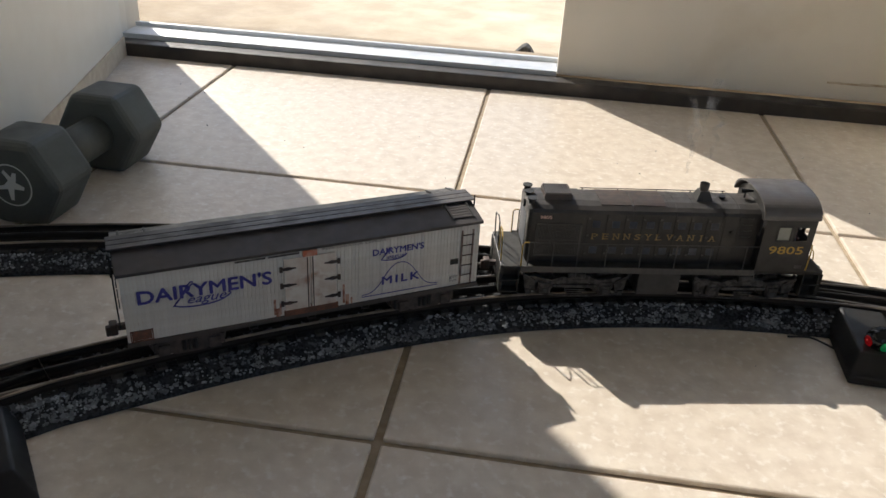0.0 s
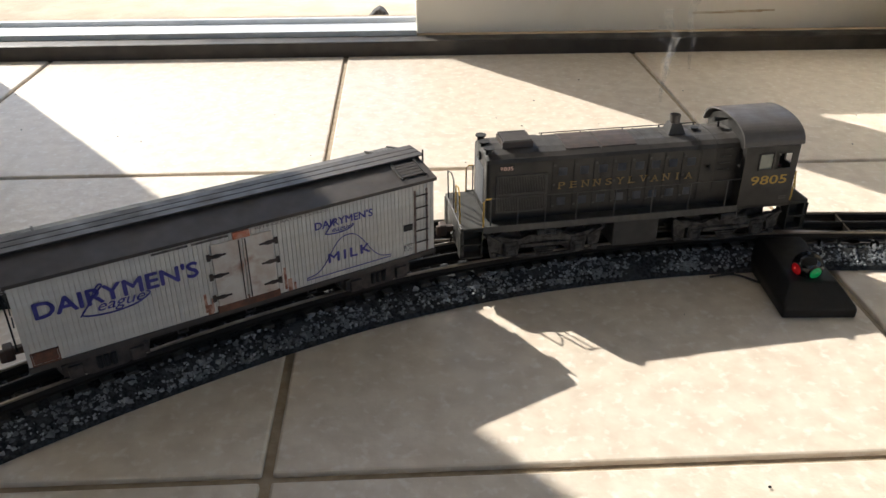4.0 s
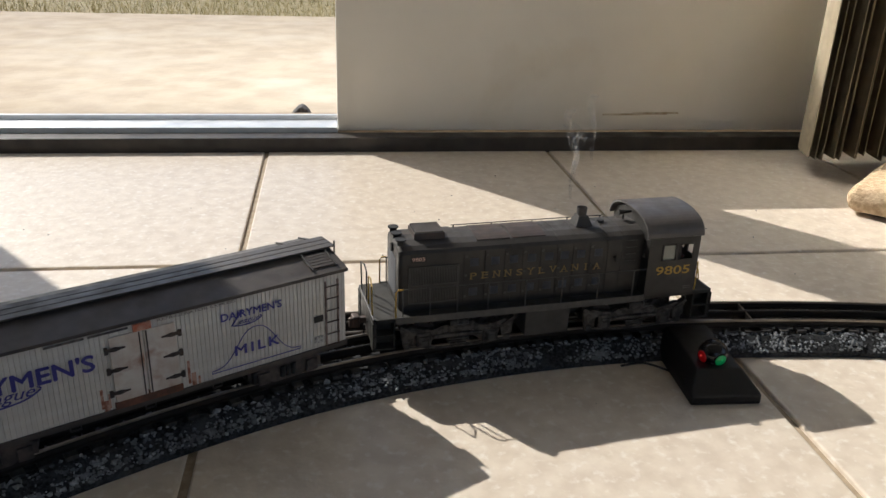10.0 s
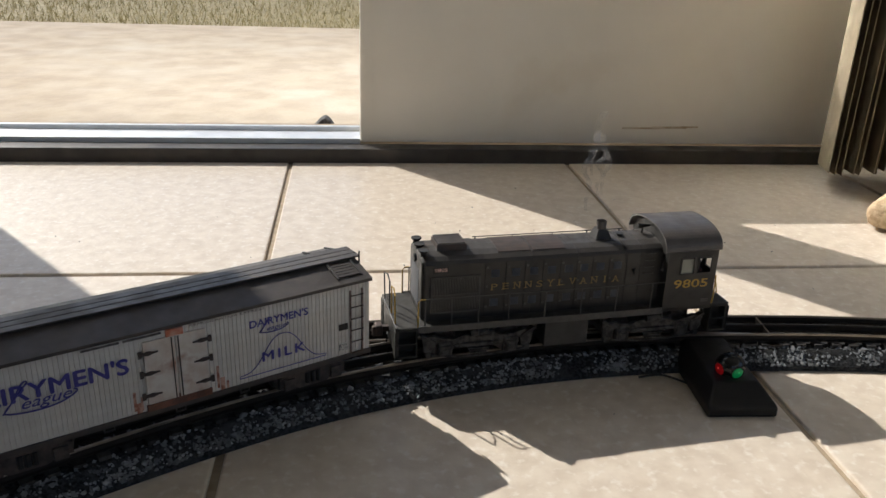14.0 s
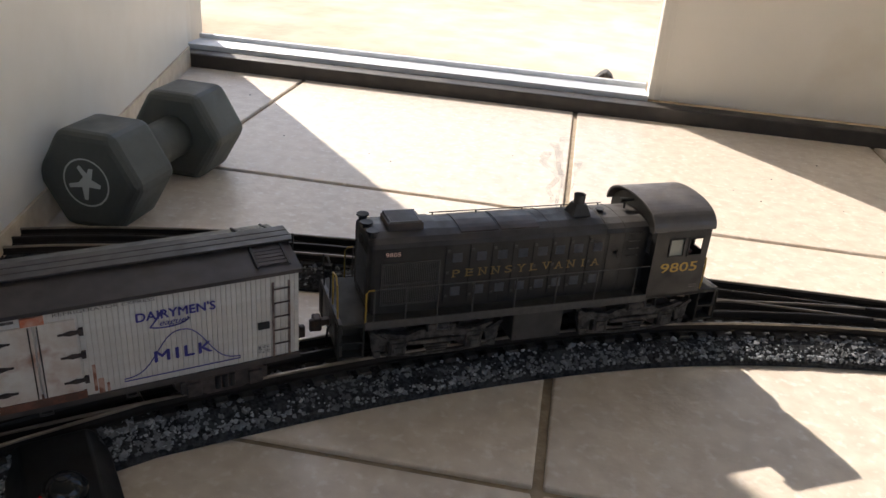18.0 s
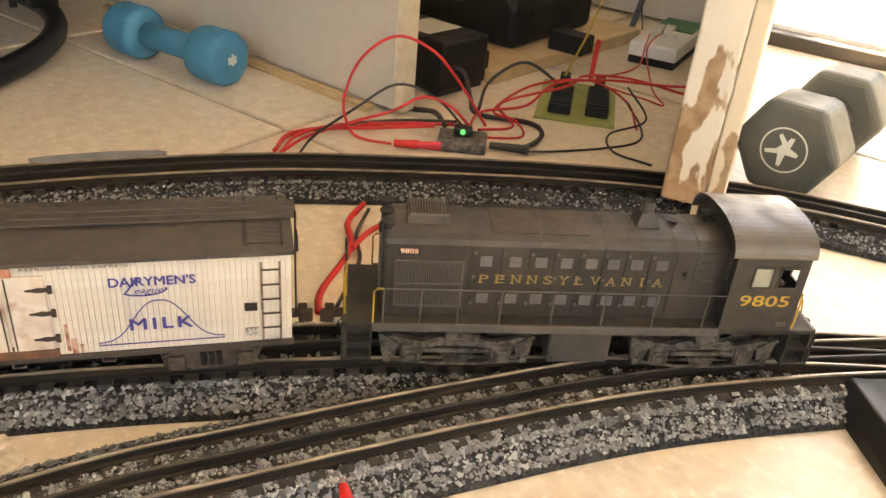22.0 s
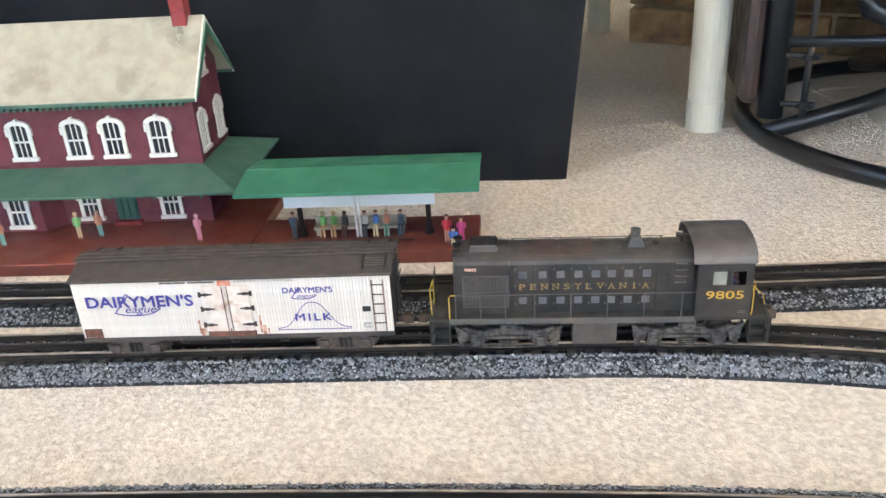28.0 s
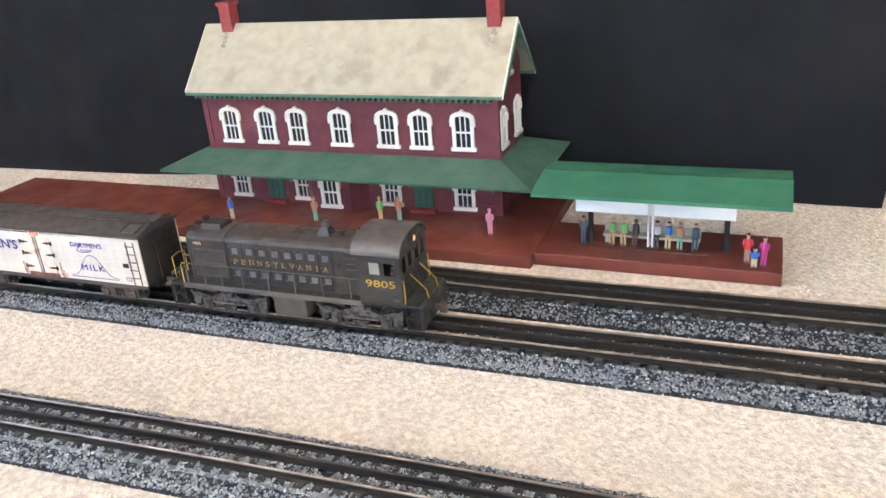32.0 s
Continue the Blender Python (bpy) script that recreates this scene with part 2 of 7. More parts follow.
# ---------------------------------------------------------------- materials
def mat(name, color, rough=0.6, metal=0.0, grain=0.0, gscale=200.0, bump=0.0, bscale=300.0, color2=None, stain=0.0, sscale=12.0, dark=None, coat=0.0, emit=None, estr=0.0, spec=0.5, rvar=0.15, detail=4.0, random_value=0.0, coords="Object"):
    """A surface: colour varied by fine grain towards color2 and by broad stains towards dark, with fine relief."""
    m = bpy.data.materials.new(name)
    m.use_nodes = True
    nt = m.node_tree
    bs = nt.nodes["Principled BSDF"]
    bs.inputs["Roughness"].default_value = rough
    bs.inputs["Metallic"].default_value = metal
    bs.inputs["Specular IOR Level"].default_value = spec
    bs.inputs["Coat Weight"].default_value = coat
    tc = nt.nodes.new("ShaderNodeTexCoord")
    def noise_at(scale, det=detail):
        n = nt.nodes.new("ShaderNodeTexNoise")
        n.inputs["Scale"].default_value, n.inputs["Detail"].default_value = scale, det
        nt.links.new(tc.outputs[coords], n.inputs["Vector"])
        return n
    def ramp(src, lo, hi):
        r = nt.nodes.new("ShaderNodeMapRange")
        r.inputs["From Min"].default_value, r.inputs["From Max"].default_value = lo, hi
        nt.links.new(src, r.inputs["Value"])
        return r.outputs["Result"]
    def mixed(fac, a, b):
        x = nt.nodes.new("ShaderNodeMix")
        x.data_type = "RGBA"
        nt.links.new(fac, x.inputs["Factor"])
        for sock, v in (("A", a), ("B", b)):
            s = [i for i in x.inputs if i.name == sock and i.type == "RGBA"][0]
            if isinstance(v, tuple):
                s.default_value = (*v, 1)
            else:
                nt.links.new(v, s)
        return [o for o in x.outputs if o.type == "RGBA"][0]
    col = tuple(color)
    if grain > 0:
        n = noise_at(gscale)
        f = ramp(n.outputs["Fac"], 0.5 - 0.22 / max(grain, 0.05) * 0.5, 0.5 + 0.22 / max(grain, 0.05) * 0.5) if grain < 1 else ramp(n.outputs["Fac"], 0.42, 0.58)
        col = mixed(f, col, tuple(color2) if color2 else tuple(c * 0.7 for c in color))
    if stain > 0:
        n = noise_at(sscale, 6.0)
        f = ramp(n.outputs["Fac"], 0.68 - 0.3 * stain, 0.78)
        col = mixed(f, col, tuple(dark) if dark else tuple(c * 0.45 for c in color))
    if random_value > 0:
        oi = nt.nodes.new("ShaderNodeObjectInfo")
        hs = nt.nodes.new("ShaderNodeHueSaturation")
        r = nt.nodes.new("ShaderNodeMapRange")
        r.inputs["To Min"].default_value, r.inputs["To Max"].default_value = 1 - random_value, 1 + random_value
        nt.links.new(oi.outputs["Random"], r.inputs["Value"])
        nt.links.new(r.outputs["Result"], hs.inputs["Value"])
        if isinstance(col, tuple):
            hs.inputs["Color"].default_value = (*col, 1)
        else:
            nt.links.new(col, hs.inputs["Color"])
        col = hs.outputs["Color"]
    if isinstance(col, tuple):
        bs.inputs["Base Color"].default_value = (*col, 1)
    else:
        nt.links.new(col, bs.inputs["Base Color"])
    if rvar > 0 and rough > 0.30:
        n = noise_at(sscale * 3, 3.0)
        r = nt.nodes.new("ShaderNodeMapRange")
        r.inputs["From Min"].default_value, r.inputs["From Max"].default_value = 0.3, 0.7
        r.inputs["To Min"].default_value, r.inputs["To Max"].default_value = max(rough - rvar, 0.29), min(rough + rvar, 1.0)
        nt.links.new(n.outputs["Fac"], r.inputs["Value"])
        nt.links.new(r.outputs["Result"], bs.inputs["Roughness"])
    if bump > 0:
        n = noise_at(bscale, 5.0)
        bp = nt.nodes.new("ShaderNodeBump")
        bp.inputs["Strength"].default_value, bp.inputs["Distance"].default_value = 1.0, bump
        nt.links.new(n.outputs["Fac"], bp.inputs["Height"])
        nt.links.new(bp.outputs["Normal"], bs.inputs["Normal"])
    if emit:
        bs.inputs["Emission Color"].default_value = (*emit, 1)
        bs.inputs["Emission Strength"].default_value = estr
    return m


def glass(name, tint=(1, 1, 1), rough=0.0):
    m = bpy.data.materials.new(name)
    m.use_nodes = True
    bs = m.node_tree.nodes["Principled BSDF"]
    bs.inputs["Base Color"].default_value = (*tint, 1)
    bs.inputs["Transmission Weight"].default_value = 1.0
    bs.inputs["Roughness"].default_value = rough
    bs.inputs["IOR"].default_value = 1.45
    return m


# train
LOCO = mat("loco_paint", (0.0220, 0.0210, 0.0203), 0.5, grain=0.7, gscale=90, color2=(0.0280, 0.0260, 0.0243), stain=0.6, sscale=35, dark=(0.0500, 0.0440, 0.0390), bump=0.00008, bscale=900, spec=0.45)
RAILPAINT = mat("handrail_paint", (0.0900, 0.0860, 0.0810), 0.5, grain=0.5, gscale=300, color2=(0.0650, 0.0620, 0.0590), spec=0.35)
WALKWAY = mat("walkway_paint", (0.0310, 0.0305, 0.0275), 0.7, grain=0.7, gscale=90, color2=(0.0240, 0.0235, 0.0215), stain=0.5, sscale=40, dark=(0.0450, 0.0410, 0.0360), spec=0.3)
SEAM = mat("seam_line", (0.0075, 0.0070, 0.0068), 0.7)
# cab glass: its pale reflection is put into an opaque colour
GLAREPANE = mat("glare_pane", (0.30, 0.31, 0.27), 0.25, grain=0.5, gscale=90, color2=(0.24, 0.25, 0.21))
# paler than the hood: light caught by tilted slats is in the colour
LOUVRE = mat("louvre_lit_tone", (0.1054, 0.1128, 0.1271), 0.5, grain=0.5, gscale=300, color2=(0.0744, 0.0781, 0.0868))
SHUTTER = mat("shutter_paint", (0.0850, 0.0800, 0.0740), 0.5, grain=0.6, gscale=200, color2=(0.0600, 0.0570, 0.0530))
CABROOF = mat("cab_roof_paint", (0.0700, 0.0600, 0.0560), 0.46, grain=0.7, gscale=120, color2=(0.0560, 0.0490, 0.0465), stain=0.4, sscale=25, dark=(0.0860, 0.0700, 0.0630), bump=0.00006, bscale=900, spec=0.85)
RUSTROOF = mat("rusty_roof", (0.0640, 0.0430, 0.0350), 0.5, grain=0.8, gscale=150, color2=(0.0420, 0.0320, 0.0280), spec=0.5)
SOOT = mat("soot_black", (0.0099, 0.0099, 0.0103), 0.6, grain=0.5, gscale=200, color2=(0.0158, 0.0149, 0.0144))
BLACK = mat("black_plastic", (0.0096, 0.0093, 0.0090), 0.5, grain=0.4, gscale=250, color2=(0.0132, 0.0126, 0.0126), bump=0.00005, bscale=800, spec=0.35)
TRUCK = mat("dusty_truck", (0.0900, 0.0820, 0.0750), 0.8, grain=1.0, gscale=220, color2=(0.0420, 0.0380, 0.0350), stain=0.5, sscale=70, dark=(0.0300, 0.0265, 0.0240), spec=0.25)
TANK = mat("dusty_tank", (0.0578, 0.0539, 0.0495), 0.7, grain=0.7, gscale=70, color2=(0.0413, 0.0385, 0.0358), stain=0.5, sscale=30, dark=(0.0825, 0.0743, 0.0660))
CARTRUCK = mat("car_truck", (0.0780, 0.0600, 0.0530), 0.75, grain=0.9, gscale=180, color2=(0.0400, 0.0320, 0.0290))
WHEEL = mat("wheel_steel", (0.12, 0.11, 0.105), 0.4, metal=0.7, grain=0.5, gscale=200, color2=(0.06, 0.05, 0.045))
COUPLER = mat("coupler_rust", (0.0700, 0.0520, 0.0440), 0.6, metal=0.2, grain=0.8, gscale=250, color2=(0.0950, 0.0580, 0.0420))
YELLOW = mat("yellow_paint", (0.4420, 0.2805, 0.0382), 0.55, grain=0.5, gscale=300, color2=(0.3400, 0.2125, 0.0340))
GOLD = mat("gold_paint", (0.3100, 0.2100, 0.0680), 0.5, grain=0.7, gscale=350, color2=(0.1800, 0.1250, 0.0480))
GLOWNUM = mat("lit_numerals", (0.8, 0.55, 0.45), 0.5, emit=(1.0, 0.5, 0.35), estr=0.04, rvar=0)
HEADLAMP = mat("headlamp", (0.6, 0.35, 0.22), 0.3, emit=(1.0, 0.50, 0.25), estr=0.05, rvar=0)
SKIN = mat("figure_paint", (0.20, 0.09, 0.06), 0.6, grain=1.0, gscale=120, color2=(0.07, 0.09, 0.16))
GLASS = glass("window_glass", (0.95, 0.97, 0.95))
CREAM = mat("cream_boards", (0.63, 0.61, 0.57), 0.6, grain=0.6, gscale=160, color2=(0.53, 0.49, 0.44), stain=0.4, sscale=30, dark=(0.48, 0.38, 0.30), bump=0.00006, bscale=700, random_value=0.035)
CREAMDOOR = mat("cream_door", (0.64, 0.60, 0.55), 0.6, grain=0.7, gscale=140, color2=(0.54, 0.45, 0.39), stain=0.4, sscale=80, dark=(0.34, 0.16, 0.10))
CARROOF = mat("car_roof", (0.0620, 0.0510, 0.0460), 0.5, grain=0.6, gscale=150, color2=(0.0480, 0.0410, 0.0380), stain=0.3, sscale=30, dark=(0.0700, 0.0590, 0.0520), spec=0.5)
CAREND = mat("car_end", (0.0248, 0.0204, 0.0187), 0.6, grain=0.6, gscale=150, color2=(0.0165, 0.0149, 0.0143))
RUST = mat("rust", (0.19, 0.075, 0.045), 0.75, grain=0.9, gscale=200, color2=(0.10, 0.05, 0.035))
RUSTSTAIN = mat("rust_stain", (0.26, 0.10, 0.06), 0.75, grain=1.0, gscale=260, color2=(0.48, 0.30, 0.23))
LADDER = mat("ladder_paint", (0.24, 0.17, 0.14), 0.65, grain=0.9, gscale=200, color2=(0.12, 0.075, 0.06))
RUSTDARK = mat("rusted_iron", (0.0595, 0.0385, 0.0315), 0.65, grain=0.8, gscale=300, color2=(0.0315, 0.0231, 0.0210))
ORANGE = mat("orange_board", (0.50, 0.13, 0.06), 0.6, grain=0.8, gscale=250, color2=(0.55, 0.30, 0.22))
PLATE = mat("printed_plate", (0.12, 0.12, 0.12), 0.6, grain=1.0, gscale=900, color2=(0.5, 0.48, 0.45))
BLUE = mat("blue_paint", (0.035, 0.032, 0.22), 0.6, grain=0.4, gscale=300, color2=(0.06, 0.055, 0.26))
GREYINK = mat("grey_ink", (0.15, 0.13, 0.12), 0.6, grain=1.0, gscale=220, color2=(0.06, 0.055, 0.05))
GREYINKB = mat("grey_felt", (0.27, 0.29, 0.32), 0.9, grain=0.7, gscale=80, color2=(0.21, 0.23, 0.26), bump=0.0008, bscale=200)


def lit_dusty_top(m, dust_sheen, most):
    """Paler upward faces: a road dusting, with the sun's sheen put into the colour."""
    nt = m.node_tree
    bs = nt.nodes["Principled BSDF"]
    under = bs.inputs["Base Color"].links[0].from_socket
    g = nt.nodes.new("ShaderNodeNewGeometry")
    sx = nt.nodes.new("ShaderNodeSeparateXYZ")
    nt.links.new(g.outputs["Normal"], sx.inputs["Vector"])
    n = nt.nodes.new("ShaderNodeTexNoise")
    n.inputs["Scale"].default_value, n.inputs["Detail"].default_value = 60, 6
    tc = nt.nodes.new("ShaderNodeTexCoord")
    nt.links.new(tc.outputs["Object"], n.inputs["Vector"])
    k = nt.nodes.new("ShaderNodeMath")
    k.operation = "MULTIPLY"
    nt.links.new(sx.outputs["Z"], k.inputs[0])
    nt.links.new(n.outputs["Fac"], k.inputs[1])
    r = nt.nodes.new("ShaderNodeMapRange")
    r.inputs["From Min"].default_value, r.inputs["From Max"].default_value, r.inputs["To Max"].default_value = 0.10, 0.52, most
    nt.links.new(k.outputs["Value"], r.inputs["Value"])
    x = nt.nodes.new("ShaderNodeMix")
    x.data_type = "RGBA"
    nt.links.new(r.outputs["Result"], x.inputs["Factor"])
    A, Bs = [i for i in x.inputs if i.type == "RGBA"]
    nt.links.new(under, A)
    Bs.default_value = (*dust_sheen, 1)
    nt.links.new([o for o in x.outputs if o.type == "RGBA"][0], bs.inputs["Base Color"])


lit_dusty_top(LOCO, (0.100, 0.087, 0.080), 0.36)
lit_dusty_top(WALKWAY, (0.080, 0.074, 0.066), 0.3)
# room
TILE = mat("floor_tile", (0.73, 0.645, 0.54), 0.34, grain=0.8, gscale=60, color2=(0.63, 0.54, 0.44), stain=0.45, sscale=130, dark=(0.84, 0.79, 0.72), bump=0.0005, bscale=150, rvar=0.08, random_value=0.04, spec=0.5, detail=9.0)
GROUT = mat("grout", (0.42, 0.34, 0.245), 0.9, grain=0.8, gscale=120, color2=(0.33, 0.26, 0.18), bump=0.0006, bscale=400)
CARPET = mat("carpet_pile", (0.74, 0.67, 0.58), 0.95, grain=0.9, gscale=170, color2=(0.58, 0.51, 0.43), stain=0.2, sscale=9, dark=(0.62, 0.55, 0.47), bump=0.0036, bscale=190, spec=0.1)
WALLPAINT = mat("wall_paint", (0.78, 0.74, 0.66), 0.85, grain=0.3, gscale=60, color2=(0.74, 0.70, 0.62), bump=0.0003, bscale=90)
CEIL = mat("ceiling_paint", (0.82, 0.81, 0.78), 0.9, grain=0.3, gscale=40, color2=(0.78, 0.77, 0.74))
PANELW = mat("white_panel", (0.80, 0.77, 0.70), 0.5, grain=0.3, gscale=30, color2=(0.75, 0.71, 0.63), stain=0.2, sscale=3, dark=(0.70, 0.66, 0.58))
DOORW = mat("door_panel", (0.84, 0.79, 0.70), 0.32, grain=0.3, gscale=18, color2=(0.79, 0.74, 0.65), stain=0.15, sscale=5, dark=(0.72, 0.65, 0.54), bump=0.0001, bscale=30)
STAINM = mat("brown_smear", (0.45, 0.33, 0.20), 0.6, grain=1.0, gscale=60, color2=(0.66, 0.58, 0.46))
GREYBOARD = mat("grey_board", (0.57, 0.525, 0.465), 0.55, grain=0.4, gscale=60, color2=(0.52, 0.475, 0.42), stain=0.15, sscale=4, dark=(0.46, 0.42, 0.37))
EDGEWOOD = mat("pale_edge", (0.70, 0.60, 0.46), 0.6, grain=0.6, gscale=80, color2=(0.58, 0.47, 0.34))
WORNWOOD = mat("worn_wood", (0.30, 0.18, 0.10), 0.75, grain=1.0, gscale=40, color2=(0.44, 0.31, 0.20), stain=0.4, sscale=40, dark=(0.15, 0.08, 0.05), bump=0.0006, bscale=90)
def peeling_paint(base, name, paint, z0, z1):
    """Paint that has flaked off in patches, most of it near the bottom edge."""
    m = base.copy()
    m.name = name
    nt = m.node_tree
    bs = nt.nodes["Principled BSDF"]
    under = bs.inputs["Base Color"].links[0].from_socket
    tc = nt.nodes.new("ShaderNodeTexCoord")
    sx = nt.nodes.new("ShaderNodeSeparateXYZ")
    nt.links.new(tc.outputs["Object"], sx.inputs["Vector"])
    r = nt.nodes.new("ShaderNodeMapRange")
    r.inputs["From Min"].default_value, r.inputs["From Max"].default_value, r.inputs["To Min"].default_value, r.inputs["To Max"].default_value = z0, z1, -0.14, 0.16
    nt.links.new(sx.outputs["Z"], r.inputs["Value"])
    mp = nt.nodes.new("ShaderNodeMapping")
    mp.inputs["Scale"].default_value = (1, 1, 0.35)
    nt.links.new(tc.outputs["Object"], mp.inputs["Vector"])
    n = nt.nodes.new("ShaderNodeTexNoise")
    n.inputs["Scale"].default_value, n.inputs["Detail"].default_value = 45, 6
    nt.links.new(mp.outputs["Vector"], n.inputs["Vector"])
    a = nt.nodes.new("ShaderNodeMath")
    nt.links.new(n.outputs["Fac"], a.inputs[0])
    nt.links.new(r.outputs["Result"], a.inputs[1])
    f = nt.nodes.new("ShaderNodeMapRange")
    f.inputs["From Min"].default_value, f.inputs["From Max"].default_value = 0.49, 0.52
    nt.links.new(a.outputs["Value"], f.inputs["Value"])
    x = nt.nodes.new("ShaderNodeMix")
    x.data_type = "RGBA"
    nt.links.new(f.outputs["Result"], x.inputs["Factor"])
    A, Bs = [i for i in x.inputs if i.type == "RGBA"]
    nt.links.new(under, A)
    Bs.default_value = (*paint, 1)
    nt.links.new([o for o in x.outputs if o.type == "RGBA"][0], bs.inputs["Base Color"])
    return m


POSTWOOD = peeling_paint(WORNWOOD, "peeling_post", (0.70, 0.66, 0.59), 0.03, 0.16)
EDGEPEEL = peeling_paint(WORNWOOD, "peeling_edge", (0.68, 0.60, 0.48), -0.05, 0.10)
ALU = mat("aluminium_sill", (0.72, 0.74, 0.76), 0.45, metal=0.25, grain=0.5, gscale=60, color2=(0.62, 0.64, 0.66))
BRONZE = mat("dark_frame", (0.030, 0.025, 0.021), 0.5, grain=0.6, gscale=60, color2=(0.045, 0.038, 0.031), stain=0.4, sscale=12, dark=(0.085, 0.070, 0.056))
CONCRETE = mat("patio_concrete", (0.335, 0.262, 0.178), 0.9, grain=0.9, gscale=14, color2=(0.275, 0.208, 0.138), stain=0.6, sscale=3.0, dark=(0.37, 0.31, 0.23), bump=0.003, bscale=60)
GRASS = mat("dry_grass", (0.155, 0.120, 0.045), 0.9, grain=1.0, gscale=60, color2=(0.26, 0.20, 0.09))
BLIND = mat("blind_slats", (0.22, 0.185, 0.130), 0.85, grain=0.6, gscale=60, color2=(0.17, 0.140, 0.098), random_value=0.25, spec=0.2)
SISAL = mat("sisal_carpet", (0.60, 0.47, 0.32), 0.95, grain=1.0, gscale=130, color2=(0.46, 0.34, 0.22), bump=0.003, bscale=220, spec=0.1)
ROPE = mat("sisal_rope", (0.62, 0.53, 0.40), 0.9, grain=1.0, gscale=150, color2=(0.48, 0.40, 0.28), bump=0.0006, bscale=500)
RUBBER = mat("grey_green_coating", (0.088, 0.094, 0.082), 0.6, grain=0.3, gscale=300, color2=(0.075, 0.08, 0.07), bump=0.0001, bscale=900)
WHITEINK = mat("white_print", (0.55, 0.56, 0.53), 0.6)
BLUERUB = mat("blue_coating", (0.025, 0.20, 0.33), 0.55, grain=0.3, gscale=200, color2=(0.02, 0.17, 0.29), bump=0.0001, bscale=700)
# track
RAIL = mat("rail_steel", (0.36, 0.32, 0.27), 0.36, metal=0.9, grain=0.8, gscale=60, color2=(0.22, 0.19, 0.16), stain=0.4, sscale=14, dark=(0.10, 0.08, 0.06), rvar=0.05)
RAILBLACK = mat("blackened_rail", (0.035, 0.032, 0.030), 0.4, metal=0.6, grain=0.5, gscale=90, color2=(0.055, 0.05, 0.045))
RAILSIDE = mat("rail_side", (0.0240, 0.0198, 0.0168), 0.6, metal=0.4)
TIE = mat("black_tie", (0.0380, 0.0350, 0.0325), 0.8, grain=0.8, gscale=160, color2=(0.0600, 0.0570, 0.0540), random_value=0.3, spec=0.2)
BED = mat("rubber_bed", (0.0160, 0.0160, 0.0165), 0.85, grain=0.9, gscale=420, color2=(0.0520, 0.0540, 0.0570), stain=0.4, sscale=40, dark=(0.0700, 0.0730, 0.0780), bump=0.0014, bscale=320, spec=0.15)
STONE = mat("ballast_stone", (0.1300, 0.1380, 0.1480), 0.75, grain=0.8, gscale=160, color2=(0.2300, 0.2420, 0.2600), stain=0.6, sscale=60, dark=(0.0500, 0.0500, 0.0545), spec=0.3)
STONELIGHT = mat("pale_ballast", (0.4000, 0.4200, 0.4450), 0.75, grain=0.9, gscale=160, color2=(0.2000, 0.2120, 0.2300), spec=0.3)
REDLED = mat("red_lens", (0.45, 0.01, 0.015), 0.08, emit=(1.0, 0.01, 0.015), estr=0.035, rvar=0)
REDDOT = mat("red_led", (0.9, 0.1, 0.08), 0.2, emit=(1.0, 0.06, 0.04), estr=0.20, rvar=0)
GREENLED = mat("green_lens", (0.01, 0.30, 0.09), 0.08, emit=(0.0, 1.0, 0.25), estr=0.022, rvar=0)
GREENDOT = mat("green_led", (0.02, 0.5, 0.14), 0.2, emit=(0.02, 1.0, 0.28), estr=0.10, rvar=0)
# furniture and electrics
STEEL = mat("black_tube", (0.012, 0.013, 0.015), 0.33, metal=0.2, grain=0.3, gscale=40, color2=(0.018, 0.019, 0.021), rvar=0.03)
LEATHER = mat("dark_leather", (0.030, 0.016, 0.014), 0.5, grain=0.5, gscale=50, color2=(0.045, 0.024, 0.020))
LEGW = mat("cream_leg", (0.6480, 0.6300, 0.5400), 0.45, grain=0.3, gscale=20, color2=(0.5940, 0.5760, 0.4860))
REDWIRE = mat("red_wire", (0.55, 0.02, 0.025), 0.45)
BLACKWIRE = mat("black_wire", (0.02, 0.018, 0.018), 0.5)
YELLOWWIRE = mat("yellow_wire", (0.5, 0.38, 0.05), 0.5)
PCB = mat("green_board", (0.33, 0.36, 0.12), 0.5, grain=0.6, gscale=150, color2=(0.26, 0.30, 0.10))
FACEPLATE = mat("pale_blue_plate", (0.50, 0.60, 0.70), 0.35, grain=0.3, gscale=90, color2=(0.45, 0.55, 0.65))
REDBTN = mat("red_button", (0.55, 0.03, 0.06), 0.35)
YELBTN = mat("yellow_button", (0.60, 0.45, 0.03), 0.35)
WHITEBTN = mat("white_button", (0.7, 0.72, 0.74), 0.35)
PINE = mat("pale_pine", (0.62, 0.46, 0.28), 0.5, grain=0.7, gscale=30, color2=(0.52, 0.37, 0.22))
BRICKM = mat("hearth_brick", (0.36, 0.24, 0.13), 0.85, grain=0.9, gscale=22, color2=(0.22, 0.13, 0.075), stain=0.5, sscale=30, dark=(0.12, 0.075, 0.05), bump=0.002, bscale=120, random_value=0.45)
BOARDBLACK = mat("black_backdrop", (0.0074, 0.0079, 0.0098), 0.75, grain=0.5, gscale=30, color2=(0.0102, 0.0108, 0.0132), stain=0.2, sscale=3, dark=(0.0132, 0.0132, 0.0156), spec=0.15)
